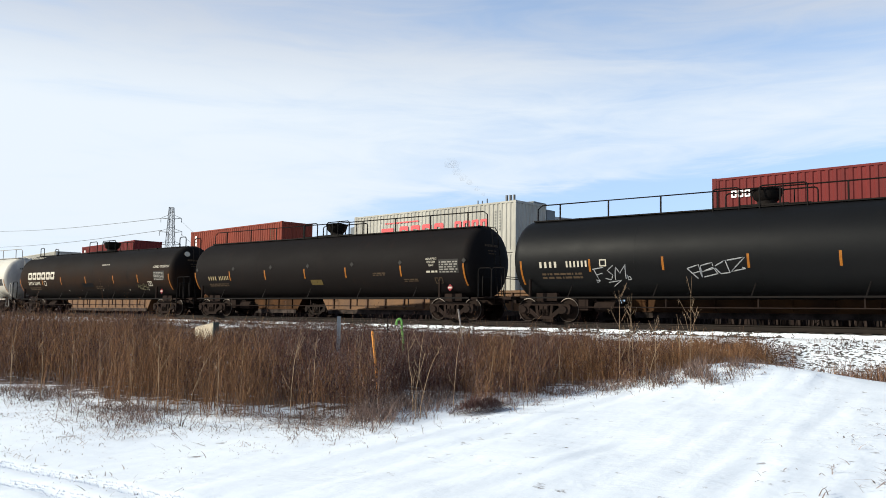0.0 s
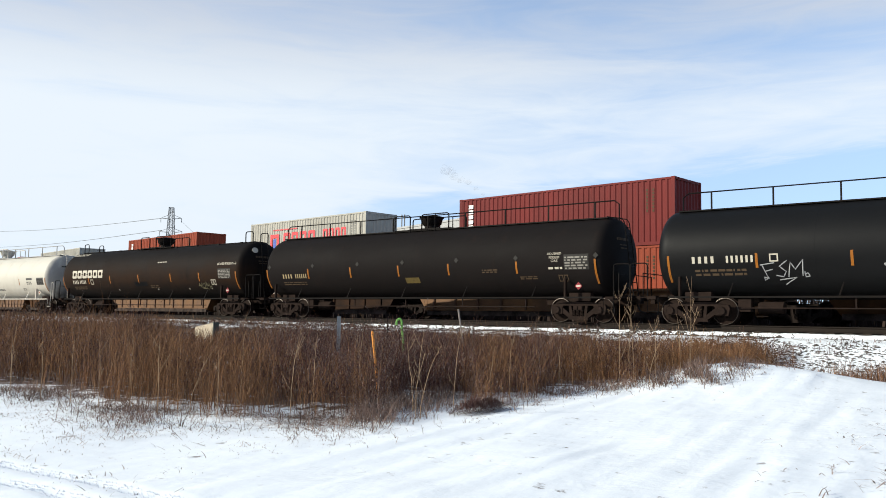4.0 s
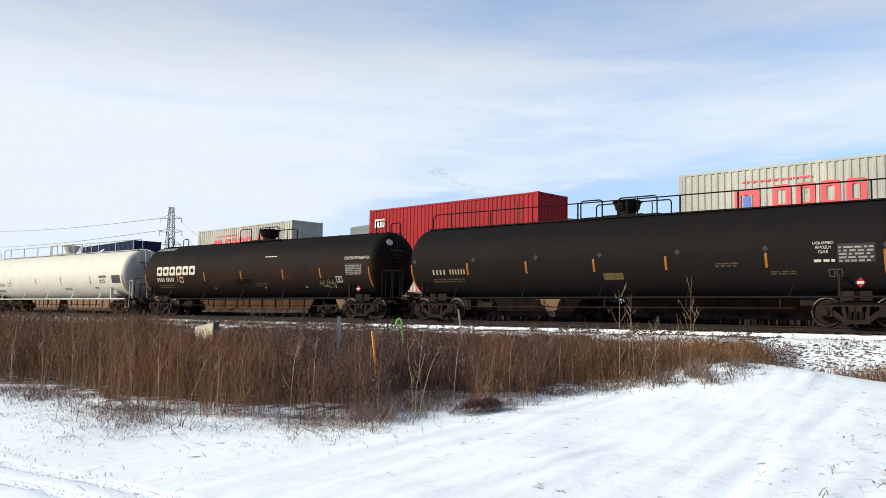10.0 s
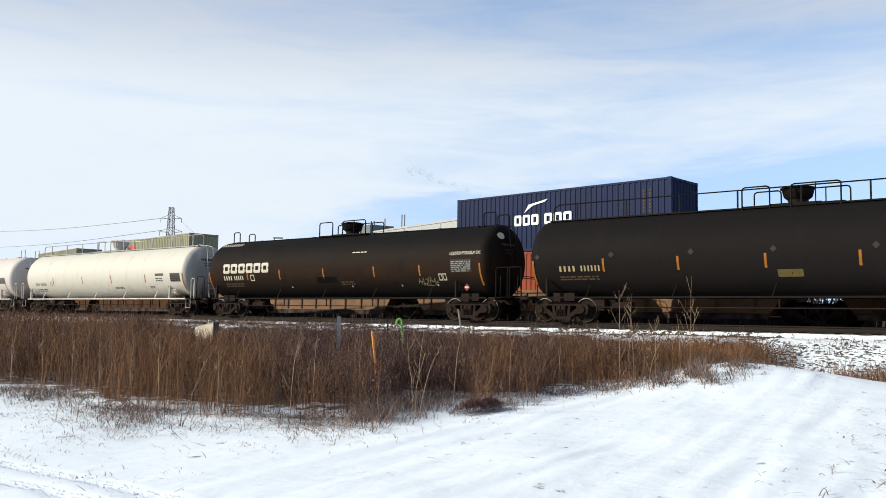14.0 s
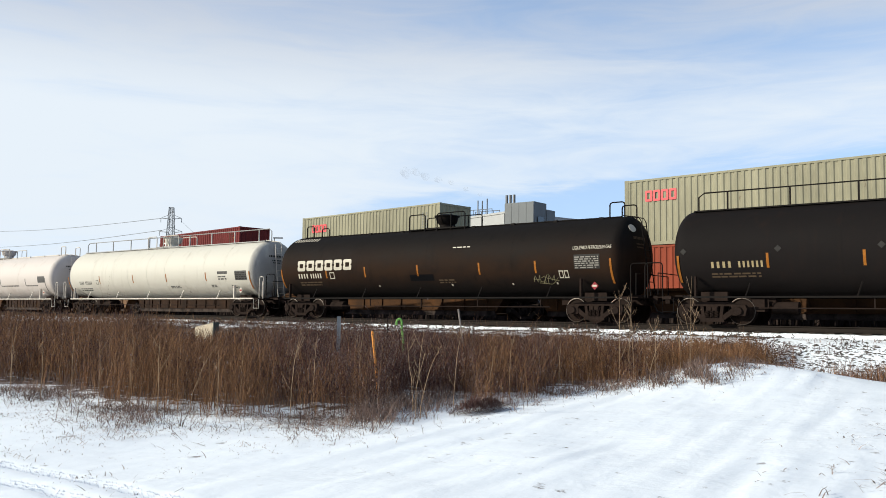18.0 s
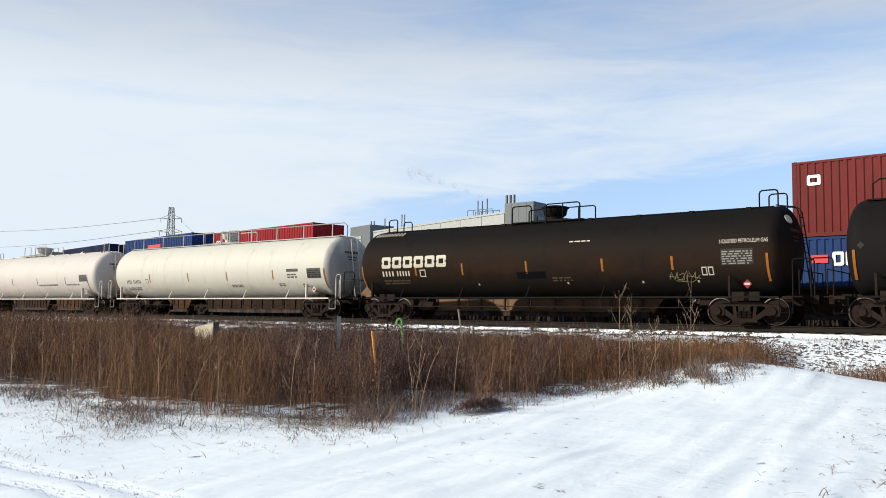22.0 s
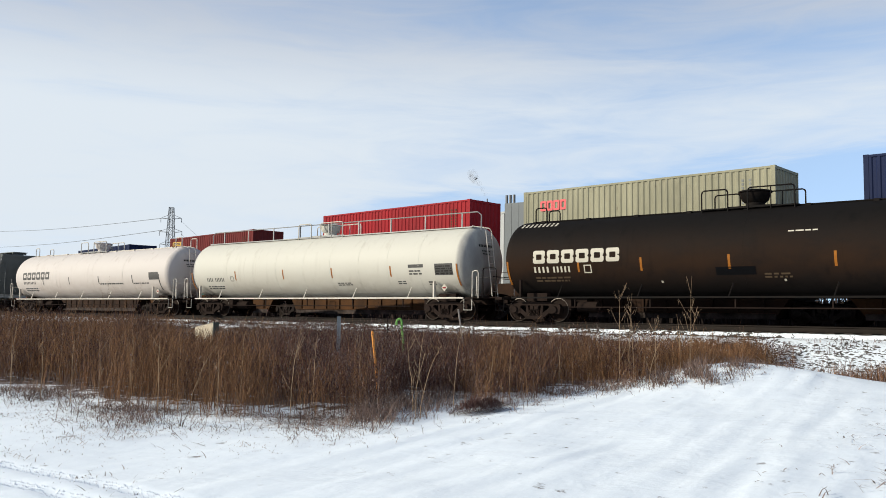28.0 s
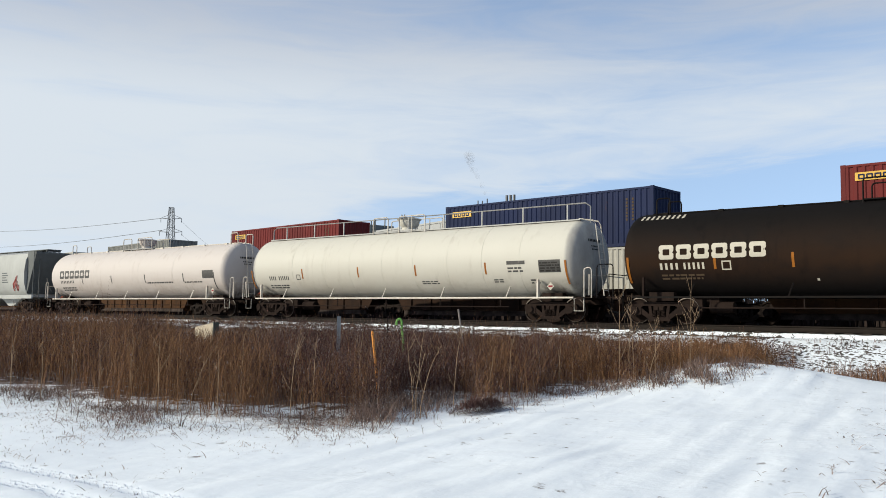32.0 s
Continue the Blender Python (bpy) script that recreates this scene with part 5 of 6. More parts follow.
# ---- dead weeds, stalks and small things beside the track ----
def plant_material(name, cols, rough=0.85):
    """Dry stems: each stem takes one of several tones."""
    m = bpy.data.materials.new(name)
    m.use_nodes = True
    nt = m.node_tree
    N, L = nt.nodes.new, nt.links.new
    p = nt.nodes["Principled BSDF"]
    p.inputs["Roughness"].default_value = rough
    p.inputs["Specular IOR Level"].default_value = 0.15
    geo, ramp = N("ShaderNodeNewGeometry"), N("ShaderNodeValToRGB")
    while len(ramp.color_ramp.elements) < len(cols):
        ramp.color_ramp.elements.new(0.5)
    for k, (el, c) in enumerate(zip(ramp.color_ramp.elements, cols)):
        el.position, el.color = k / (len(cols) - 1), (*c, 1)
    L(geo.outputs["Random Per Island"], ramp.inputs[0])
    n, co = N("ShaderNodeTexNoise"), N("ShaderNodeTexCoord")
    n.inputs["Scale"].default_value, n.inputs["Detail"].default_value, n.inputs["Roughness"].default_value = 0.8, 4.0, 0.65
    L(co.outputs["Object"], n.inputs["Vector"])
    hsv, rng = N("ShaderNodeHueSaturation"), N("ShaderNodeMapRange")
    rng.inputs["From Min"].default_value, rng.inputs["From Max"].default_value = 0.3, 0.7
    rng.inputs["To Min"].default_value, rng.inputs["To Max"].default_value = 0.55, 1.50
    L(n.outputs["Fac"], rng.inputs["Value"])
    L(rng.outputs[0], hsv.inputs["Value"])
    L(ramp.outputs["Color"], hsv.inputs["Color"])
    L(hsv.outputs["Color"], p.inputs["Base Color"])
    return m


M_GRASS = plant_material("tawny_dry_grass", ((0.112, 0.055, 0.028), (0.21, 0.104, 0.048), (0.068, 0.034, 0.020), (0.265, 0.143, 0.068), (0.140, 0.065, 0.032), (0.35, 0.22, 0.118)))
M_WEED = plant_material("dark_dead_weed", ((0.020, 0.010, 0.011), (0.060, 0.028, 0.025), (0.095, 0.045, 0.036), (0.034, 0.017, 0.017), (0.12, 0.074, 0.060), (0.25, 0.20, 0.18)))
M_SCRUB = plant_material("dark_gap_fill_scrub", ((0.020, 0.014, 0.012), (0.035, 0.024, 0.020), (0.012, 0.009, 0.008)))
M_STALK = plant_material("pale_dead_stalk", ((0.23, 0.155, 0.095), (0.32, 0.225, 0.14), (0.17, 0.11, 0.07)))
M_TWIG = plant_material("grey_brown_twig", ((0.15, 0.100, 0.082), (0.30, 0.22, 0.18), (0.08, 0.053, 0.046), (0.21, 0.145, 0.12)))


class Strands:
    """Collects thin tapered blades and turns them into one mesh."""

    def __init__(self):
        self.v, self.f = [], []

    def blade(self, a, b, w0, w1, face):
        """A tapered strip from a to b, its width across the given direction."""
        k = len(self.v)
        ux, uy = face
        self.v += [(a[0] - ux * w0, a[1] - uy * w0, a[2]), (a[0] + ux * w0, a[1] + uy * w0, a[2]), (b[0] + ux * w1, b[1] + uy * w1, b[2]), (b[0] - ux * w1, b[1] - uy * w1, b[2])]
        self.f.append((k, k + 1, k + 2, k + 3))

    def bent(self, pts, w0, w1, face):
        k = len(self.v)
        ux, uy = face
        n = len(pts) - 1
        for i, p in enumerate(pts):
            w = w0 + (w1 - w0) * i / n
            self.v += [(p[0] - ux * w, p[1] - uy * w, p[2]), (p[0] + ux * w, p[1] + uy * w, p[2])]
        for i in range(n):
            self.f.append((k + 2 * i, k + 2 * i + 1, k + 2 * i + 3, k + 2 * i + 2))

    def put(self, name, mat, label, category):
        ob = link(name, self.v, self.f, mat)
        return tagged(ob, label, category, kind="stuff")


def weed_top(b, d):
    """Height that the weeds reach at distance d, by bearing: they stand lower towards the bank."""
    drop = float(np.interp(b, (17.0, 24.0, 30.0, 39.0, 46.0, 50.0, 52.6, 55.6, 57.0, 67.0), (1.00, 1.02, 0.88, 0.85, 0.82, 0.8, 1.15, 1.15, 0.30, 0.10)))
    return 0.14 - d * math.tan(radians(drop))


def spot(rng, power, near=0.0, far=24.3):
    b = rng.uniform(15.8, 69.0)
    d0 = weed_front(b) - 0.9 + near + 1.6 * (1 - smooth(15.8, 18.5, b))
    d1 = min((far if b < 30 else far + 2.0 * smooth(40, 47, b) + 0.6) / math.cos(radians(b)), 66.0)
    d = d0 + (max(d1, d0 + 0.5) - d0) * rng.random() ** power
    a = radians(b)
    return b, d, -d * math.sin(a), d * math.cos(a)


def make_weeds():
    rng = random.Random(11)
    grass, weed, twig, scrub = Strands(), Strands(), Strands(), Strands()
    for k in range(88000):
        b, d, x, y = spot(rng, 1.5)
        thick = noise.noise((x * 0.35, y * 0.35, 9.0)) + 0.9 * noise.noise((x * 1.2, y * 0.8, 19.0))
        tawny = 0.34 - 0.22 * smooth(34, 39, b) * (1 - smooth(46, 51, b)) + 0.40 * smooth(48, 55, b) + 0.30 * (1 - smooth(25, 37, b)) + 0.25 * (1 - smooth(0.3, 2.5, d - weed_front(b))) + 0.85 * thick
        z = height(x, y)
        room = max(0.22, weed_top(b, d) - z)
        gap = d - weed_front(b) + 1.9 * noise.noise((x * 0.55, y * 0.55, 12.0)) + 0.7 * noise.noise((x * 1.9, y * 1.9, 12.0))
        edge = smooth(-0.1, 0.9, gap)
        clump = noise.noise((x * 1.1, y * 1.1, 4.0))
        if rng.random() > 0.12 + 0.88 * smooth(16.3, 19.3, b + 1.2 * clump):
            continue
        room *= 0.65 + 0.35 * smooth(15.8, 18.6, b)
        h = room * (0.42 + 0.60 * rng.random() ** (1.3 - 0.6 * smooth(50, 57, b))) * (0.55 + 0.45 * smooth(0.0, 1.6, gap)) * (0.90 + 0.42 * clump + 0.25 * noise.noise((x * 0.5, y * 0.5, 31.0)))
        if rng.random() < 0.10:
            h *= rng.uniform(1.1, 1.42)
        if rng.random() > (0.03 + 0.97 * edge) * (0.80 + 0.9 * clump) * (0.45 + 0.55 * smooth(0.0, 2.2, gap)):
            continue
        w = max(0.0022, 0.00018 * d) * rng.uniform(0.6, 1.3)
        a = rng.uniform(0, 2 * math.pi)
        face = (math.cos(a), math.sin(a))
        lx, ly = rng.gauss(0, 0.20) * h, rng.gauss(0, 0.20) * h
        st = grass if rng.random() < tawny else weed
        m = (x + lx * 0.3 + rng.gauss(0, 0.05) * h, y + ly * 0.3 + rng.gauss(0, 0.05) * h, z + h * rng.uniform(0.4, 0.65))
        t = (x + lx, y + ly, z + h)
        st.bent([(x, y, z - 0.03), m, t], w, w * 0.35, face)
        if st is weed:
            for j in range(rng.randint(5, 11)):
                f = rng.uniform(0.25, 1.0)
                p = (x + lx * f, y + ly * f, z + h * f)
                q = rng.uniform(0, 2 * math.pi)
                r = rng.uniform(0.06, 0.18)
                e = (p[0] + r * math.cos(q), p[1] + r * math.sin(q), p[2] + r * rng.uniform(0.1, 1.0))
                st.blade(p, e, w * 0.6, w * 0.4, (-math.sin(q), math.cos(q)))
                if rng.random() < 0.6:  # seed head
                    s = rng.uniform(0.006, 0.015)
                    st.blade((e[0], e[1], e[2] - s), (e[0], e[1], e[2] + s), s * 0.7, s * 0.5, face)
        for j in range(rng.randint(0, 3) if st is grass else 0):  # drooping side leaves
            f = rng.uniform(0.1, 0.95)
            q = rng.uniform(0, 2 * math.pi)
            r = rng.uniform(0.06, 0.30)
            p = (x + lx * f, y + ly * f, z + h * f)
            st.bent([p, (p[0] + r * 0.6 * math.cos(q), p[1] + r * 0.6 * math.sin(q), p[2] + r * 0.6), (p[0] + r * math.cos(q), p[1] + r * math.sin(q), p[2] + r * rng.uniform(-0.1, 0.6))], w * 0.9, w * 0.3, (-math.sin(q), math.cos(q)))
    for k in range(1500):  # tuft below the bank beyond the drift
        x, y = rng.uniform(-5.0, -1.6), rng.gauss(20.4, 0.6)
        z = height(x, y) - 0.02
        h = rng.uniform(0.12, 0.5) * smooth(-5.4, -3.6, x) + 0.25 * smooth(-2.9, -2.2, x) * rng.random()
        a = rng.uniform(0, 6.28)
        (weed if k % 3 == 0 else grass).bent([(x, y, z), (x + rng.gauss(0, 0.04), y, z + 0.6 * h), (x + rng.gauss(0, 0.12), y, z + h)], 0.006, 0.002, (math.cos(a), math.sin(a)))
    for k in range(7000):  # stubble through the snow along the bank's shoulder
        x, y = rng.uniform(-48, -5), rng.uniform(24.0, 27.1)
        if noise.noise((x * 0.9, y * 1.3, 51.0)) < -0.05 or rng.random() > 1.1 - 0.8 * smooth(24.5, 27.0, y):
            continue
        z, h = height(x, y) - 0.01, rng.uniform(0.03, 0.16)
        a = rng.uniform(0, 6.28)
        weed.bent([(x, y, z), (x + rng.gauss(0, 0.03), y, z + 0.6 * h), (x + rng.gauss(0, 0.09), y, z + h)], 0.010, 0.006, (math.cos(a), math.sin(a)))
    # scrub added beyond the far track, kept dark to fill the gap under cars
    for k in range(30000):
        x = rng.uniform(-190, 25)
        y = b_line(x) + 6.5 + 24 * rng.random() ** 1.3
        z = height(x, y)
        h = rng.uniform(1.0, 2.0) + 1.4 * smooth(12, 26, y - b_line(x)) * rng.random()
        a = rng.uniform(0, 6.28)
        scrub.bent([(x, y, z), (x + rng.gauss(0, 0.1), y, z + 0.6 * h), (x + rng.gauss(0, 0.25), y + rng.gauss(0, 0.2), z + h)], 0.075, 0.035, (math.cos(a), math.sin(a)))
    scrub.put("far_scrub_fill", M_SCRUB, "dark bare scrub added beyond the far track to fill the gap under the cars", "scrub")
    grass.put("dry_grass", M_GRASS, "tawny dry grass standing in snow", "grass")
    # twigs, lying stems and low brush where the weeds thin out over the snow
    def place(b, d):
        a = radians(b)
        return -d * math.sin(a), d * math.cos(a)

    def shoot(px, py, h, r, q, w):
        w *= 1.2 * max(1.0, math.hypot(px, py) / 12.5)
        z = height(px, py) - 0.01
        m = (px + 0.5 * r * math.cos(q), py + 0.5 * r * math.sin(q), z + h * rng.uniform(0.45, 0.75))
        t = (px + r * math.cos(q), py + r * math.sin(q), z + h)
        twig.bent([(px, py, z), m, t], w, w * 0.5, (-math.sin(q), math.cos(q)))
        for i in range(rng.randint(0, 3) if h > 0.07 else 0):
            g = q + rng.uniform(0.6, 2.4) * rng.choice((-1, 1))
            r2 = rng.uniform(0.25, 0.6) * max(h, 0.1)
            twig.blade(m, (m[0] + r2 * math.cos(g), m[1] + r2 * math.sin(g), m[2] + r2 * rng.uniform(0.1, 1.0)), w * 0.75, w * 0.4, (-math.sin(g), math.cos(g)))

    for k in range(1700):  # clumps, thickest along the edge and over the patch of open snow beyond the drifted bend
        b = rng.uniform(15, 67) if k % 3 else rng.uniform(58, 67)
        wide = 2.0 + 1.2 * smooth(48, 54, b) + 1.4 * smooth(58, 62, b)
        d = weed_front(max(b, 17.0)) + 0.3 - wide * abs(rng.gauss(0, 0.72))
        cx, cy = place(b, d)
        if b < 34 and k % 2 or noise.noise((cx * 0.7, cy * 0.7, 5.0)) < -0.22:
            continue
        spread = rng.uniform(0.05, 0.28)
        tall = rng.uniform(0.03, 0.11) if rng.random() < 0.72 else rng.uniform(0.12, 0.36)
        tall *= max(0.2, 1 - max(0.0, weed_front(max(b, 17.0)) - d) / 3.2)
        for j in range(rng.randint(2, 15)):
            px, py = cx + rng.gauss(0, spread * 1.5), cy + rng.gauss(0, spread)
            h = tall * rng.uniform(0.3, 1.0)
            r = h * (rng.uniform(1.0, 4.5) if rng.random() < 0.65 else rng.uniform(0.2, 0.8))
            shoot(px, py, h, r, rng.uniform(0, 6.28), rng.uniform(0.0026, 0.0046))
    for k in range(760):  # lying stems
        b = rng.uniform(40, 66) if k % 4 else rng.uniform(18, 40)
        if k % 3 == 0:
            b = rng.uniform(36.5, 50)
        px, py = place(b, weed_front(b) + 0.3 - min(1.6, abs(rng.gauss(0, 0.75))) * (1 + smooth(58, 62, b)))
        q = rng.gauss(PSI, 0.55) + (math.pi if k % 2 else 0)
        shoot(px, py, rng.uniform(0.02, 0.09), rng.uniform(0.25, 0.9), q, rng.uniform(0.0045, 0.008))
    for b0, d0, sb, sd, tall, n in ((43.0, 13.1, 1.6, 0.5, 0.42, 900), (40.6, 13.9, 1.6, 0.6, 0.30, 700), (39.2, 14.9, 1.4, 0.7, 0.15, 520), (38.2, 15.4, 1.1, 0.5, 0.30, 260), (41.6, 13.9, 0.9, 0.4, 0.24, 220), (57.6, 13.4, 1.6, 0.5, 0.14, 160), (65.2, 16.9, 1.2, 0.9, 0.20, 260), (62.5, 15.2, 1.0, 0.8, 0.16, 200), (53, 13.1, 1.8, 0.35, 0.14, 150), (21.4, 17.6, 1.2, 0.5, 0.36, 1100), (24.0, 17.4, 1.2, 0.5, 0.30, 700), (19.0, 18.4, 0.8, 0.5, 0.24, 420), (31.5, 16.6, 1.5, 0.5, 0.25, 400), (27.5, 17.6, 1.5, 0.5, 0.25, 500)):
        for j in range(n):  # tangled grey brush
            b, d = rng.gauss(b0, sb), rng.gauss(d0, sd)
            px, py = place(b, d)
            if noise.noise((px * 2.0, py * 2.0, 41.0)) < -0.08:
                continue
            h = tall * rng.uniform(0.25, 1.0) * math.exp(-0.4 * ((b - b0) / sb) ** 2)
            shoot(px, py, h, h * rng.uniform(0.2, 1.2), rng.uniform(0, 6.28), rng.uniform(0.0024, 0.004))
    for j in range(800):  # heap of dark fallen stems
        u, v = rng.gauss(0, 0.5), rng.gauss(0, 0.5)
        if u * u + v * v > 1:
            continue
        px, py = place(36.2 + 2.0 * u, 13.55 - 0.35 * u + 0.5 * v)
        h = (0.24 * (1 - u * u - v * v) + 0.03) * rng.uniform(0.4, 1.0)
        q, r = rng.gauss(PSI, 0.9), rng.uniform(0.1, 0.4)
        z = height(px, py)
        weed.bent([(px, py, z + h * 0.4), (px + 0.5 * r * math.cos(q), py + 0.5 * r * math.sin(q), z + h), (px + r * math.cos(q), py + r * math.sin(q), z + h * 0.5)], 0.005, 0.003, (-math.sin(q), math.cos(q)))
    for k in range(90):  # single sprigs on the open snow
        b = rng.uniform(36, 66)
        px, py = place(b, weed_front(b) - 1.2 - abs(rng.gauss(0, 1.4)))
        if math.hypot(px, py) > 9.3:
            for j in range(rng.randint(1, 3)):
                h = rng.uniform(0.02, 0.08)
                shoot(px + rng.gauss(0, 0.05), py + rng.gauss(0, 0.03), h, h * rng.uniform(0.5, 3.0), rng.uniform(0, 6.28), 0.0034)
    for h, q in ((0.26, 0.3), (0.20, 2.4), (0.15, 3.4), (0.12, 0.0)):  # lone forked sprig
        px, py = place(55.6, 12.35)
        shoot(px + 0.02 * math.cos(q), py, h, h * 0.45, q, 0.006)
    # sparse tufts at the clear edge of the lane and below the bank
    for k in range(1100):
        if k < 700 and k % 5 == 0:
            continue
        if k < 700:
            x, y = rng.gauss(-2.6, 0.5), rng.uniform(8, 15)
            x += (y - 12) * -0.12 + 0.4
            if noise.noise((x * 1.6, y * 1.1, 23.0)) < 0.08:
                continue
        else:
            x, y = rng.uniform(-5.2, -2.0), rng.gauss(20.3, 0.7)
        z = height(x, y) - 0.01
        h = rng.uniform(0.015, 0.08) if k < 700 else rng.uniform(0.15, 0.55)
        q = rng.uniform(0, 2 * math.pi)
        r = h * (rng.uniform(1.0, 6.0) if k < 700 else rng.uniform(0.3, 2.2))
        twig.bent([(x, y, z), (x + 0.4 * r * math.cos(q), y + 0.4 * r * math.sin(q), z + 0.7 * h), (x + r * math.cos(q), y + r * math.sin(q), z + h * rng.uniform(0.6, 1))], 0.0055, 0.003, (-math.sin(q), math.cos(q)))
    for k in range(64):
        x, y = rng.gauss(-2.1, 0.42), rng.uniform(8.5, 14.5)
        x += (y - 12) * -0.12 + 0.3
        q, r, h = rng.uniform(0, 6.28), rng.uniform(0.06, 0.28), rng.uniform(0.03, 0.13)
        shoot(x, y, h, r, q, rng.uniform(0.004, 0.0065))
    weed.put("dead_weeds", M_WEED, "dark brown dead weeds with seed heads", "weeds")
    twig.put("scattered_twigs", M_TWIG, "grey-brown twigs and stubble poking through snow", "twigs")


make_weeds()


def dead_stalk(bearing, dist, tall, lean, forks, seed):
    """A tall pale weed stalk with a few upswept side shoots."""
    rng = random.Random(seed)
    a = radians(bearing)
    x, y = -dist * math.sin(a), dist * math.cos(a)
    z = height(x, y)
    bm = bmesh.new()
    right = Vector((math.cos(a), math.sin(a), 0))
    pts = [Vector((0, 0, -0.05))]
    for k in range(1, 7):
        f = k / 6
        pts.append(right * (lean * tall * f * f + rng.gauss(0, 0.006)) + Vector((0, 0, tall * f)))
    n = len(pts)
    for p, q, k in zip(pts, pts[1:], range(n)):
        tube(bm, [p, q], 0.0058 * (1 - 0.11 * k), 4)
    for k in range(forks):
        f = rng.uniform(0.25, 0.92)
        i = min(int(f * 6), 5)
        p = pts[i].lerp(pts[i + 1], f * 6 - i)
        r = rng.uniform(0.12, 0.34) * tall * (1 - 0.5 * f)
        side = right * rng.choice((-1, 1)) * rng.uniform(0.2, 0.6) + Vector((0, 0, 1)) + Vector((0, rng.uniform(-0.3, 0.3), 0))
        e = p + side.normalized() * r
        tube(bm, [p, p.lerp(e, 0.5) + Vector((0, 0, -0.02)), e], 0.0032, 4)
        for j in range(3):
            g = e + Vector((rng.gauss(0, 0.02), rng.gauss(0, 0.02), -0.05 * j))
            tube(bm, [g, g + Vector((rng.gauss(0, 0.025), 0, 0.05))], 0.0022, 4)
    ob = new("dead_stalk", finish(bm, "dead_stalk", M_STALK))
    ob.matrix_basis = Matrix.Translation((x, y, z))
    tagged(ob, "tall pale dry weed stalk standing among brown weeds", "weed stalk", "tall stalks among the weeds")


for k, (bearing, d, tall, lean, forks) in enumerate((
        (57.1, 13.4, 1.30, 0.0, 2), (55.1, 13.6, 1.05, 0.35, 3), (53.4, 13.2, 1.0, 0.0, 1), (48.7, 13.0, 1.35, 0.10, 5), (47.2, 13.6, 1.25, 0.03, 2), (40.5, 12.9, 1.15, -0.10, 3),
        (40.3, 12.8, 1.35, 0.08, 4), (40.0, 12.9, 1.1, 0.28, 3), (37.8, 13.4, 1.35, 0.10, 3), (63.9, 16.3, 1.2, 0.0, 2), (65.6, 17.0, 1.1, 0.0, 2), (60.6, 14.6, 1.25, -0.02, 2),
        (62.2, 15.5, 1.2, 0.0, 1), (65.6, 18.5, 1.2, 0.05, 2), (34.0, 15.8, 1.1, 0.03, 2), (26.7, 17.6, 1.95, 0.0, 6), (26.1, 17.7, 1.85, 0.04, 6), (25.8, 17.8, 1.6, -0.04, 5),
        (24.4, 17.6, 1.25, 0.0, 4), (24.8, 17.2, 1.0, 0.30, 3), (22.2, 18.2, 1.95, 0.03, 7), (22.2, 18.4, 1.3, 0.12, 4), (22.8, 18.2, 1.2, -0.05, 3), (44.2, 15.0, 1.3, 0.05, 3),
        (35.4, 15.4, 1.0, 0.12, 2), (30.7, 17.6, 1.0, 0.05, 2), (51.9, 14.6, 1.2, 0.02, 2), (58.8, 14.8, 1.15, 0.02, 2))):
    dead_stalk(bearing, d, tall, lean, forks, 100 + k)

M_POST = material("galvanised_post", (0.26, 0.28, 0.29), 0.5, 0.5, alt=(0.18, 0.18, 0.18), scale=8)
M_MARKER = material("orange_marker_plastic", (0.78, 0.30, 0.02), 0.5, alt=(0.55, 0.20, 0.03), scale=8)
M_RUSTROD = material("rusty_rod", (0.03, 0.021, 0.018), 0.8, scale=8, spec=0.1)
M_LIME = material("lime_green_plastic", (0.22, 0.50, 0.10), 0.45, alt=(0.12, 0.33, 0.06), scale=9)
M_STAKE = material("weathered_stake_wood", (0.33, 0.29, 0.26), 0.8, scale=9)
M_CONC = material("stained_concrete", (0.66, 0.58, 0.44), 0.85, alt=(0.42, 0.35, 0.26), scale=3, amount=0.6, bump=0.01, bscale=30)
M_CONCDARK = material("dark_green_grey_side", (0.07, 0.09, 0.08), 0.7, scale=4)


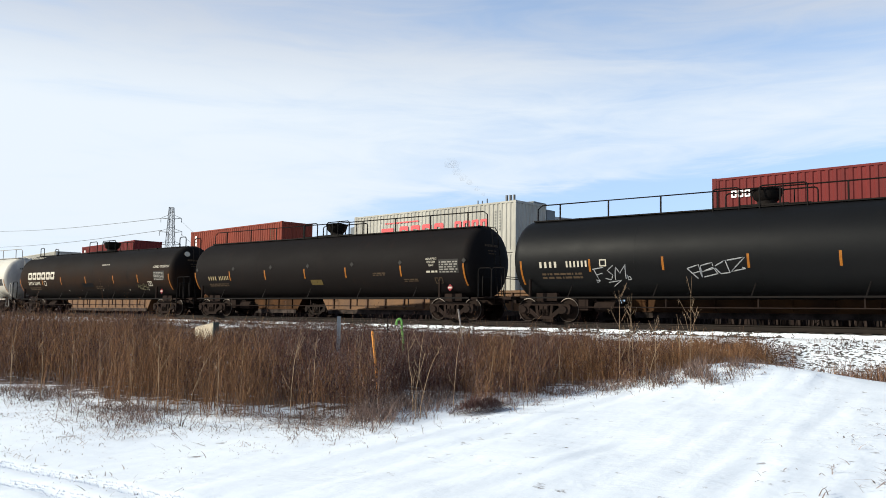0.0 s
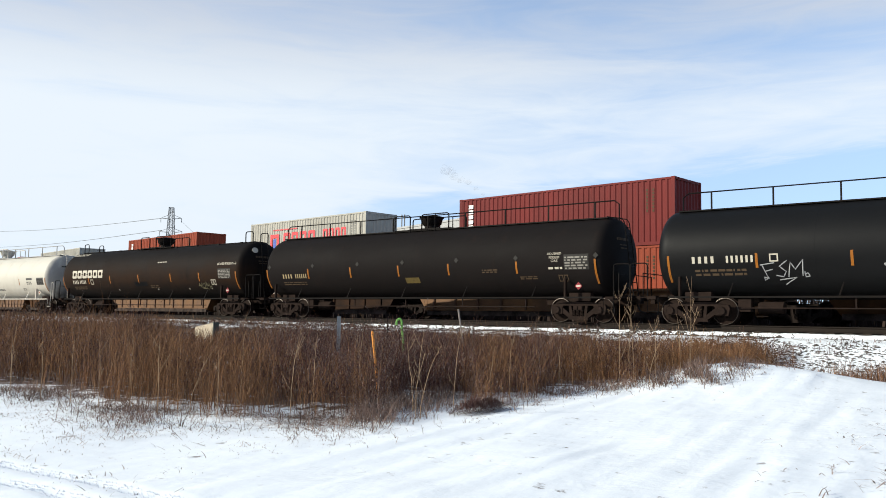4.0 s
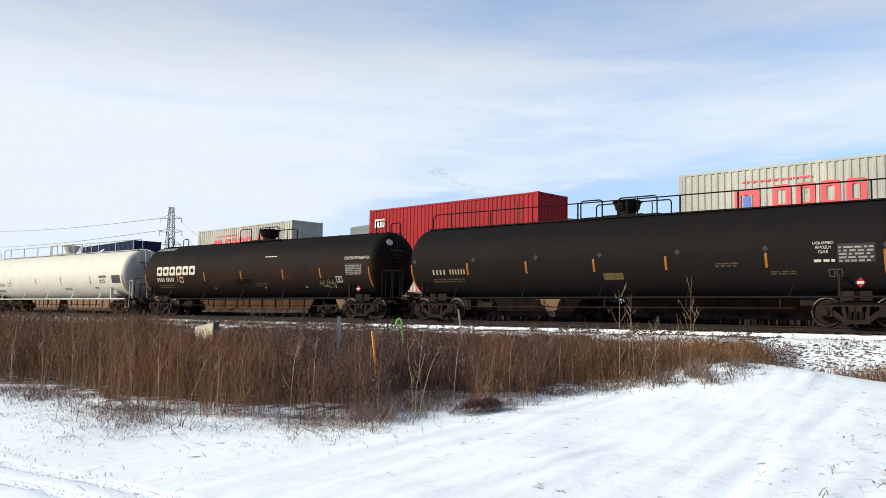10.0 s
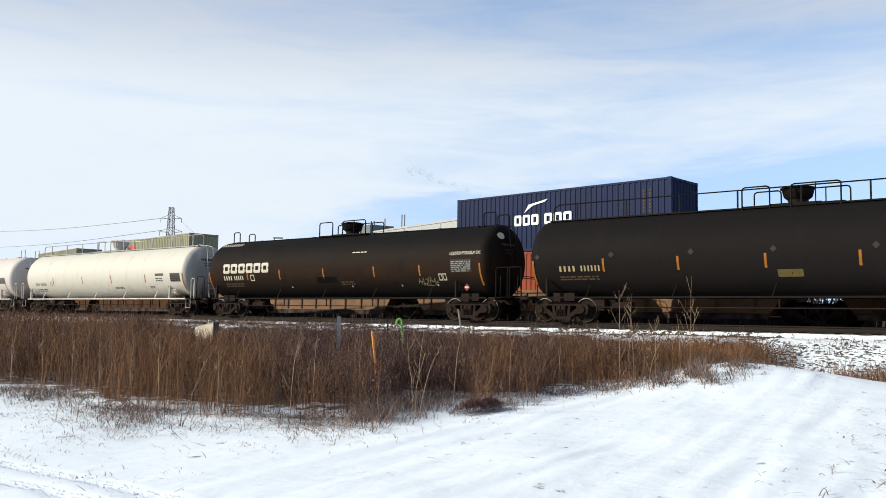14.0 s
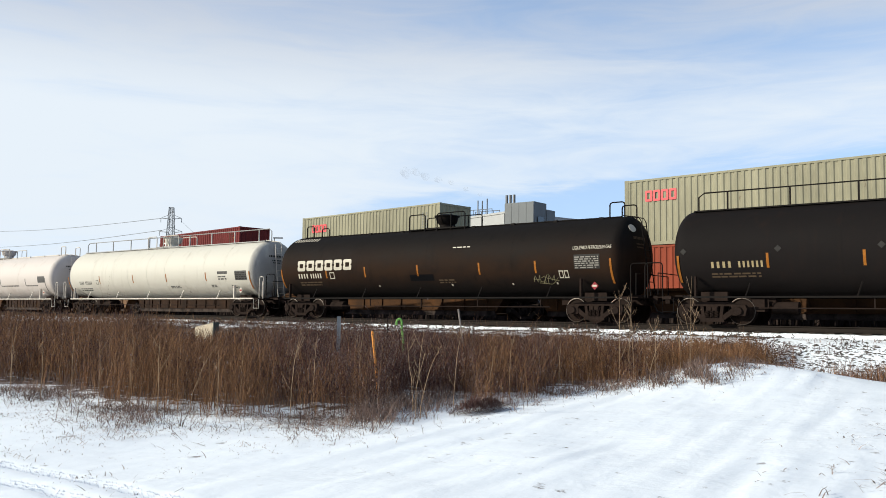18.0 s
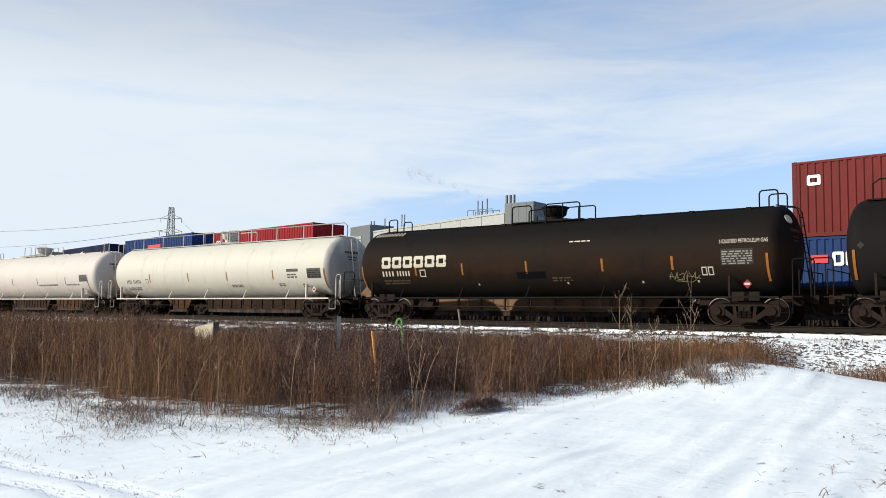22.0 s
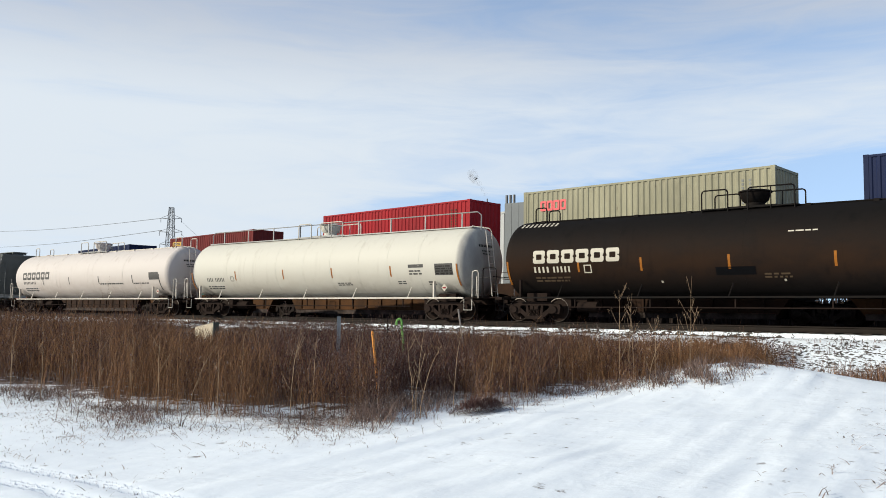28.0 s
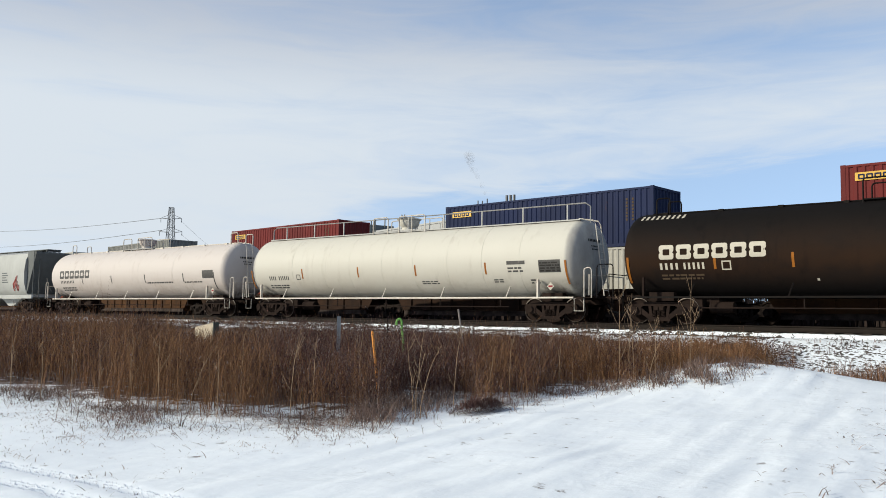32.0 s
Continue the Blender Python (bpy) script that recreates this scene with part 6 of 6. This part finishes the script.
def small_things():
    # steel channel post
    x, y = -15.72 * 0.86, 15.39 * 0.86
    bm = bmesh.new()
    z0, z1 = height(x, y) - 0.1, 0.11
    box(bm, -0.034, 0.034, -0.010, 0.0, z0, z1)
    box(bm, -0.042, -0.030, -0.012, 0.03, z0, z1)
    box(bm, 0.030, 0.042, -0.012, 0.03, z0, z1)
    ob = new("marker_post", finish(bm, "marker_post", M_POST))
    ob.matrix_basis = pose(x, y, 0, 0, 0, 45)
    tagged(ob, "grey galvanised steel channel post among weeds", "post")
    # leaning orange marker stake
    x, y = -12.30 * 0.86, 13.14 * 0.86
    z0 = height(x, y)
    bm = bmesh.new()
    lathe(bm, [(-0.05, 0.024), (-0.13 - z0 - 0.03, 0.024), (-0.13 - z0, 0.012)], (0, 0, 0), "z", 10)
    ob = new("marker_stake", finish(bm, "marker_stake", M_MARKER, True))
    ob.matrix_basis = pose(x + 0.06, y + 0.06, z0, 0, 0, 0) @ Matrix.Rotation(radians(-7), 4, Vector((-math.sin(PSI), math.cos(PSI), 0)))
    tagged(ob, "leaning orange plastic marker stake", "marker")
    # rusty rod
    x, y = -14.82 * 0.92, 16.26 * 0.92
    z0 = height(x, y)
    bm = bmesh.new()
    lathe(bm, [(z0 - 0.1, 0.016), (0.06, 0.016)], (x, y, 0), "z", 8)
    lathe(bm, [(0.04, 0.026), (0.08, 0.026)], (x, y, 0), "z", 8)
    tagged(new("steel_rod", finish(bm, "steel_rod", M_RUSTROD)), "rusty dark steel rod standing among weeds", "rod")
    # lime green crook
    x, y = -14.53 * 0.92, 16.52 * 0.92
    z0 = height(x, y)
    right = Vector((math.cos(PSI), math.sin(PSI), 0))
    bm = bmesh.new()
    pts = [Vector((x, y, z0 - 0.05)) + right * 0.06, Vector((x, y, -0.45)) + right * 0.03, Vector((x, y, -0.2)), Vector((x, y, -0.08)) - right * 0.01]
    for k in range(1, 9):
        a = k / 8 * math.pi * 1.05
        pts.append(Vector((x, y, -0.06)) - right * (0.07 - 0.07 * math.cos(a)) + Vector((0, 0, 0.13 * math.sin(a))))
    tube(bm, pts, 0.028, 8)
    tagged(new("green_crook", finish(bm, "green_crook", M_LIME, True)), "lime green plastic crook-topped vent pipe", "pipe")
    # leaning stake
    x, y = -14.57, 19.07
    z0 = height(x, y)
    bm = bmesh.new()
    tube(bm, [Vector((x, y, z0 - 0.05)) + right * 0.2, Vector((x, y, 0.36)) - right * 0.06], 0.025, 5)
    tagged(new("wooden_stake", finish(bm, "wooden_stake", M_STAKE)), "weathered grey stake leaning beside the bank", "stake")
    # concrete housing half hidden in weeds
    box_ob = new("concrete_housing")
    tagged(box_ob, "stained concrete housing half sunk in weeds", "housing")
    box_ob.matrix_basis = pose(-30.0, 21.7, height(-30, 21.7), 0, 0, 8)
    top = -0.24 - height(-30, 21.7)
    bm = bmesh.new()
    prism(bm, [(-0.72, -0.1), (0.34, -0.1), (0.40, top - 0.02), (-0.66, top - 0.22)], -0.13, 0.13)
    part("block", bm, M_CONC, box_ob)
    # the block's dark right side, put on as its own green-grey sheet
    bm = bmesh.new()
    prism(bm, [(0.35, -0.1), (0.45, -0.1), (0.45, top), (0.41, top)], -0.15, 0.15)
    part("dark_side", bm, M_CONCDARK, box_ob, "dark green-grey right side of the block")


small_things()


def make_stones():
    """Dark rubble poking out of the snow on the bank."""
    rng = random.Random(21)
    v, f = [], []
    for k in range(24000):
        x = rng.uniform(-9.5, 1.0) if k < 8600 else rng.uniform(-46, -8)
        y = rng.uniform(20.6, 27.25) if k < 8600 else rng.uniform(24.4, 27.3)
        if k < 8600:
            dens = noise.noise((x * 0.6, y * 0.6, 2.0)) + 0.7 * math.exp(-((y - 23.0) / 1.6) ** 2)
            dens += 0.35 * noise.noise((x * 1.7, y * 1.7, 6.0)) - 0.5 * (1 - smooth(-9.4, -7.6, x + 0.8 * noise.noise((x, y, 3.0))))
            if dens < 0.02 + 0.16 * smooth(24.5, 26.5, y) - 0.30 * smooth(26.3, 27.0, y) or rng.random() < 0.25:
                continue
        z = height(x, y)
        if k >= 8600 and noise.noise((x * 1.2, y * 1.6, 17.0)) < -0.02:
            continue
        r = rng.uniform(0.020, 0.066) if k < 8600 else rng.uniform(0.022, 0.075)
        n = len(v)
        a0 = rng.uniform(0, 6.28)
        for j in range(5):
            a = a0 + j * 2 * math.pi / 5
            q = r * rng.uniform(0.7, 1.4)
            v.append((x + q * math.cos(a) * 1.8, y + q * math.sin(a) * 0.9, z - 0.02))
        v.append((x + rng.gauss(0, 0.02), y + rng.gauss(0, 0.02), z + r * rng.uniform(0.2, 0.55) * (1 + 0.5 * smooth(25.6, 26.6, y))))
        for j in range(5):
            f.append((n + j, n + (j + 1) % 5, n + 5))
    ob = link("rubble_stones", v, f, material("dark_rubble", (0.030, 0.026, 0.024), 0.9, alt=(0.085, 0.072, 0.062), scale=5, rnd=0.4, island=True))
    tagged(ob, "dark ballast rubble showing through bank snow", "stones", kind="stuff")


make_stones()


def make_tread_crumbs():
    """Pressed lumps of snow that the tyre treads left in the ruts."""
    rng = random.Random(77)
    v, f = [], []
    for yr, bow in ((4.28, 0.07), (3.80, 0.10)):
        for k in range(196):
            x = -9.6 + k * 0.026
            if x > -4.6:
                break
            for lane in (-0.075, -0.02, 0.04, 0.09):
                if rng.random() < 0.25:
                    continue
                px = x + abs(lane) * 0.4 + rng.gauss(0, 0.004)
                py = yr - bow * (px + 7.3) ** 2 * 0.5 + lane + rng.gauss(0, 0.006)
                z, n = height(px, py), len(v)
                r, a0 = rng.uniform(0.007, 0.015), rng.uniform(0, 6.28)
                for j in range(4):
                    a = a0 + j * math.pi / 2
                    v.append((px + r * math.cos(a) * 0.7, py + r * math.sin(a) * 1.3, z - 0.01))
                v.append((px, py, z + rng.uniform(0.006, 0.022)))
                f.extend((n + j, n + (j + 1) % 4, n + 4) for j in range(4))
    ob = link("snow_crumbs", v, f, material("packed_snow", (0.84, 0.86, 0.90), 0.7, alt=(0.70, 0.71, 0.74), scale=6))
    tagged(ob, "pressed snow crumbs in the tyre ruts", "snow", kind="stuff")


make_tread_crumbs()

# ---- distance ----
M_WALLPALE = material("pale_wall_cladding", (0.37, 0.375, 0.37), 0.7, alt=(0.31, 0.315, 0.315), scale=0.1, amount=0.5)
M_WALLGREY = material("grey_wall_cladding", (0.115, 0.128, 0.135), 0.6, alt=(0.09, 0.10, 0.108), scale=0.2, amount=0.5)
M_STACK = material("steel_stack", (0.16, 0.16, 0.16), 0.5, 0.5, scale=1)
M_GLASSDARK = material("dark_window_glass", (0.03, 0.04, 0.05), 0.15, scale=1)
M_LATTICE = material("galvanised_lattice", (0.20, 0.21, 0.22), 0.6, 0.4, scale=2)
M_BARK = material("grey_bark", (0.34, 0.29, 0.27), 0.9, alt=(0.42, 0.37, 0.34), scale=5, spec=0.1)


def make_plant():
    b = new("factory_building")
    tagged(b, "pale long factory hall with a grey tower block and steel stacks", "factory")
    b.matrix_basis = pose(0, 0, -1.0)
    # the hall runs back at an angle from the tower block
    turn = Matrix.Translation((-73.4, 107.2, 0)) @ Matrix.Rotation(radians(-16.7), 4, "Z") @ Matrix.Translation((73.4, -107.2, 0))

    def hall_part(name, x0, x1, y0, y1, z0, z1, mat, parent=b, label=""):
        bm = bmesh.new()
        box(bm, x0, x1, y0, y1, z0, z1)
        ob = part(name, bm, mat, parent, label)
        if parent is b:
            ob.matrix_basis = turn
        return ob

    hall_part("hall", -114.5, -73.4, 107.4, 125.0, 0, 17.3, M_WALLPALE)
    hall_part("parapet", -114.5, -73.4, 107.1, 125.1, 17.3, 17.62, M_WALLPALE)
    for x in np.arange(-114.5, -77, 5.85):
        hall_part("wall_panel", x, x + 5.74, 107.2, 107.41, 0.5, 17.25, M_WALLPALE)
    block = hall_part("end_block", -122.6, -114.52, 106.6, 112.0, 0, 18.9, M_WALLGREY, b, "dark grey end block")
    for i in range(3):
        for j in range(5):
            hall_part("window", -121.7 + i * 1.35, -120.6 + i * 1.35, 106.5, 106.61, 13.2 + j * 0.78, 13.75 + j * 0.78, M_WALLPALE, block)
    bm = bmesh.new()
    box(bm, -73.3, -68.0, 107.0, 110.6, 0, 18.8)
    tower = part("tower_block", bm, M_WALLGREY, b)
    for x in np.arange(-73.3, -68.3, 1.33):
        bm = bmesh.new()
        box(bm, x + 0.02, x + 1.30, 106.9, 107.0, 0.2, 18.7)
        part("cladding_sheet", bm, M_WALLGREY, tower)
    bm = bmesh.new()
    box(bm, -72.0, -67.9, 110.6, 113.0, 0, 17.9)
    part("stair_wing", bm, M_WALLGREY, b)
    bm = bmesh.new()
    box(bm, -68.2, -67.9, 113.0, 115.0, 0, 12.6)
    part("low_wing", bm, M_WALLPALE, b)
    for z in (3.5, 6.5, 9.5, 12.5, 15.2):
        bm = bmesh.new()
        box(bm, -67.91, -67.84, 108.0, 109.6, z, z + 1.4)
        part("window", bm, M_GLASSDARK, b)
    for x, y, top, r in ((-82.9, 113, 20.7, 0.10), (-82.0, 113, 20.6, 0.10), (-81.0, 113, 20.9, 0.10), (-75.0, 110, 20.6, 0.22), (-74.3, 110, 20.6, 0.22), (-73.6, 110, 20.6, 0.22), (-107.0, 121, 20.7, 0.12), (-106.3, 121, 20.7, 0.12), (-115.6, 121.5, 20.0, 0.12), (-114.8, 121.5, 20.0, 0.12), (-111.9, 121.5, 20.3, 0.12)):
        bm = bmesh.new()
        lathe(bm, [(16.8, r), (top, r)], (x, y, 0), "z", 10)
        part("stack", bm, M_STACK, b, soft=True)
    for x0, x1 in ((-84.0, -79.0),):
        for y in (111.6, 113.8):
            bm = bmesh.new()
            tube(bm, [(x0, y, 18.0), (x0, y, 18.9), (x1, y, 18.9), (x1, y, 18.0)], 0.06)
            for x in np.linspace(x0, x1, 5):
                tube(bm, [(x, y, 18.0), (x, y, 18.9)], 0.05, 5)
            part("roof_railing", bm, M_STACK, b)


make_plant()


def make_tower():
    t = new("transmission_tower")
    tagged(t, "steel lattice transmission tower against the sky", "power tower")
    t.matrix_basis = pose(-292.6, 192.0, -1.0, 0, 0, 35)
    legs = ((-1, -1), (1, -1), (1, 1), (-1, 1))

    def half_width(z):
        return float(np.interp(z, (0, 26, 43), (4.6, 1.5, 0.75)))
    for sx, sy in legs:
        bm = bmesh.new()
        tube(bm, [(sx * half_width(z), sy * half_width(z), z) for z in (0, 26, 43)], 0.13, 4)
        part("leg", bm, M_LATTICE, t)
    zs = [0, 7, 13, 18, 22, 26, 29, 32, 35, 38, 41, 43]
    for z0, z1 in zip(zs, zs[1:]):
        bm = bmesh.new()
        for k in range(4):
            a, b = legs[k], legs[(k + 1) % 4]
            w0, w1 = half_width(z0), half_width(z1)
            tube(bm, [(a[0] * w0, a[1] * w0, z0), (b[0] * w1, b[1] * w1, z1)], 0.07, 4)
            tube(bm, [(b[0] * w0, b[1] * w0, z0), (a[0] * w1, a[1] * w1, z1)], 0.07, 4)
            tube(bm, [(a[0] * w1, a[1] * w1, z1), (b[0] * w1, b[1] * w1, z1)], 0.07, 4)
        part("bracing", bm, M_LATTICE, t)
    for z, reach in ((38.4, 4.2), (33.0, 4.6), (28.0, 4.2)):
        for s in (-1, 1):
            bm = bmesh.new()
            w = half_width(z)
            tube(bm, [(s * w, -w, z), (s * reach, 0, z + 0.3), (s * w, w, z)], 0.09, 4)
            tube(bm, [(s * w, 0, z + 1.6), (s * reach, 0, z + 0.3)], 0.08, 4)
            part("cross_arm", bm, M_LATTICE, t)
            bm = bmesh.new()
            lathe(bm, [(z - 1.4, 0.12), (z + 0.3, 0.12)], (s * reach, 0, 0), "z", 6)
            part("insulator", bm, M_LATTICE, t)
    for z, x_end, y_end, z_end in ((38.5, -596.6, 258.0, 53.95), (33.7, -596.4, 258.5, 43.06)):
        bm = bmesh.new()
        a, e = Vector((-294.5, 189.2, z - 1)), Vector((x_end, y_end, z_end))
        pts = [a.lerp(e, f) - Vector((0, 0, 1.2 * math.sin(math.pi * f))) for f in np.linspace(0, 1.25, 14)]
        tube(bm, pts, 0.10, 4)
        w = new("power_line", finish(bm, "power_line", M_LATTICE))
        tagged(w, "sagging overhead power cable", "cable", "overhead cables")
    for z, x_end, y_end, z_end in ((37.6, -500.0, 390.0, 44.0), (32.5, -500.0, 392.0, 36.0)):
        bm = bmesh.new()
        a, e = Vector((-290.0, 195.0, z - 1)), Vector((x_end, y_end, z_end))
        pts = [a.lerp(e, f) - Vector((0, 0, 6.0 * math.sin(math.pi * f))) for f in np.linspace(0, 1, 12)]
        tube(bm, pts, 0.06, 4)
        w = new("power_line", finish(bm, "power_line", M_LATTICE))
        tagged(w, "sagging overhead power cable", "cable", "overhead cables")


make_tower()


def bare_tree(x, y, tall, seed):
    rng = random.Random(seed)
    tree = new("bare_tree")
    tagged(tree, "leafless grey winter tree beyond the tracks", "tree", "bare trees beyond the line")
    tree.matrix_basis = pose(x, y, -1.2)
    trunk, crown = bmesh.new(), bmesh.new()
    tube(trunk, [(0, 0, -0.2), (0.05, 0, tall * 0.2), (0.0, 0.1, tall * 0.42)], 0.16, 8)

    def grow(p, d, length, r, level):
        e = p + d * length
        tube(crown, [p, p.lerp(e, 0.5) + Vector((rng.gauss(0, 0.05), rng.gauss(0, 0.05), 0)) * length, e], max(r, 0.009), 4 if level > 1 else 3)
        if level == 0:
            return
        for k in range(rng.randint(3, 5)):
            v = (d + Vector((rng.gauss(0, 0.50), rng.gauss(0, 0.50), rng.uniform(-0.10, 0.40)))).normalized()
            grow(p.lerp(e, rng.uniform(0.35, 1.0)), v, length * rng.uniform(0.52, 0.75), r * 0.58, level - 1)
    for k in range(9):
        q = rng.uniform(0, 6.28)
        grow(Vector((0, 0, tall * rng.uniform(0.2, 0.42))), Vector((0.5 * math.cos(q), 0.5 * math.sin(q), 0.9)).normalized(), tall * rng.uniform(0.22, 0.3), 0.062, 4)
    part("trunk", trunk, M_BARK, tree, soft=True)
    part("crown", crown, M_BARK, tree)


for k, (x, y, tall) in enumerate(((-50.5, 97.7, 9.5), (-40.6, 102.5, 12.2), (-38.2, 104.0, 11.0), (-31.0, 105.8, 10.0), (-21.6, 107.9, 9.0), (-20.0, 112.0, 10.0))):
    bare_tree(x, y, tall, 300 + k)


def street_lamp():
    lamp = new("street_lamp")
    tagged(lamp, "tall grey street lamp beyond the tracks", "street lamp")
    lamp.matrix_basis = pose(-115.0, 96.3, -1.0, 0, 0, 38)
    bm = bmesh.new()
    lathe(bm, [(0, 0.14), (14.4, 0.08)], (0, 0, 0), "z", 8)
    part("pole", bm, M_STACK, lamp)
    bm = bmesh.new()
    box(bm, -0.2, 1.5, -0.12, 0.12, 14.4, 14.62)
    part("head", bm, M_STACK, lamp)


street_lamp()

M_SMOKE = bpy.data.materials.new("thin_grey_smoke")
M_SMOKE.use_nodes = True


def smoke_nodes():
    nt = M_SMOKE.node_tree
    N, L = nt.nodes.new, nt.links.new
    out = nt.nodes["Material Output"]
    nt.nodes.remove(nt.nodes["Principled BSDF"])
    tr, df, mx = N("ShaderNodeBsdfTransparent"), N("ShaderNodeBsdfDiffuse"), N("ShaderNodeMixShader")
    df.inputs["Color"].default_value = (0.42, 0.43, 0.46, 1)
    n, co, r = N("ShaderNodeTexNoise"), N("ShaderNodeTexCoord"), N("ShaderNodeMapRange")
    n.inputs["Scale"].default_value, n.inputs["Detail"].default_value = 0.6, 2.0
    L(co.outputs["Object"], n.inputs["Vector"])
    r.inputs["From Min"].default_value, r.inputs["From Max"].default_value = 0.38, 0.80
    r.inputs["To Max"].default_value = 0.16
    L(n.outputs["Fac"], r.inputs["Value"])
    L(r.outputs[0], mx.inputs[0])
    L(tr.outputs[0], mx.inputs[1])
    L(df.outputs[0], mx.inputs[2])
    L(mx.outputs[0], out.inputs[0])


smoke_nodes()
PUFFS = []


def make_smoke():
    """Puffs strung along the plume; each keeps its place along it while the wind swings the plume."""
    rng = random.Random(61)
    for k in range(7):
        f = (k + 0.4) / 6.4
        bm = bmesh.new()
        bmesh.ops.create_icosphere(bm, subdivisions=3, radius=1.0)
        for v in bm.verts:
            v.co *= 1 + 0.55 * noise.noise(v.co * 1.8 + Vector((k * 5.0, 0, 0)))
            v.co = Vector((v.co.x * (0.30 + 0.85 * f), v.co.y * (0.25 + 0.5 * f), v.co.z * (0.26 + 0.50 * f)))
        ob = new("smoke_puff", finish(bm, "smoke_puff", M_SMOKE, True))
        tagged(ob, "thin grey puff of stack smoke drifting", "smoke", "smoke from the factory stack")
        PUFFS.append((ob, f ** 0.9, rng.gauss(0, 0.45) * f, rng.gauss(0, 0.30) * f))


def plume_end(t):
    """Where the plume ends: metres to the right of the stack's mouth, and above it."""
    ts = (0, 5, 9, 14, 18, 21, 24, 28, 31, 32)
    return np.interp(t, ts, (-6.8, -7.6, -8.6, -12.5, -16.0, -13.0, -10.5, -3.0, -3.4, -3.6)), np.interp(t, ts, (5.6, 5.0, 4.6, 4.6, 4.9, 4.3, 4.0, 4.6, 7.0, 7.2))


make_smoke()

# ties, piece by piece
make_ties(near_track, lambda x: TRACK_A, -82, 6, True)
make_ties(far_track, b_line, -130, 30, False)


# ---- motion of both trains ----
def motions():
    for ob, c in MOVERS_A:
        walk(ob, [(t, pose(c + travel_a(t), TRACK_A, 0)) for t in range(33)])
    for w in WHEELS:
        here = w.matrix_basis.translation.copy()
        walk(w, [(k * 0.4, Matrix.Translation(here) @ Matrix.Rotation((travel_a(k * 0.4) - travel_a(0)) / 0.457, 4, "Y")) for k in range(81)])
    for ob, mid, z, reach in MOVERS_B:
        rows = []
        for k in range(33):
            s = mid + SPEED_B * (k - 6)
            a, b = b_line(s - reach), b_line(s + reach)
            rows.append((k, pose(s, (a + b) / 2, z, 0, 0, math.degrees(math.atan2(b - a, 2 * reach)))))
        walk(ob, rows)
    for ob, f, off, lift in PUFFS:
        rows = []
        for t in range(0, 33, 4):
            a, b = plume_end(t)
            sway = 0.5 * f * math.sin(t * 0.55 - 5 * f)
            m = Matrix.Translation((-81.0 + (a * f + off) * math.cos(PSI), 113.0 + (a * f + off) * math.sin(PSI), 20.0 + b * f ** 0.85 + lift + sway))
            rows.append((t, m @ Matrix.Rotation(t * 0.03, 4, "Y")))
        walk(ob, rows)


motions()
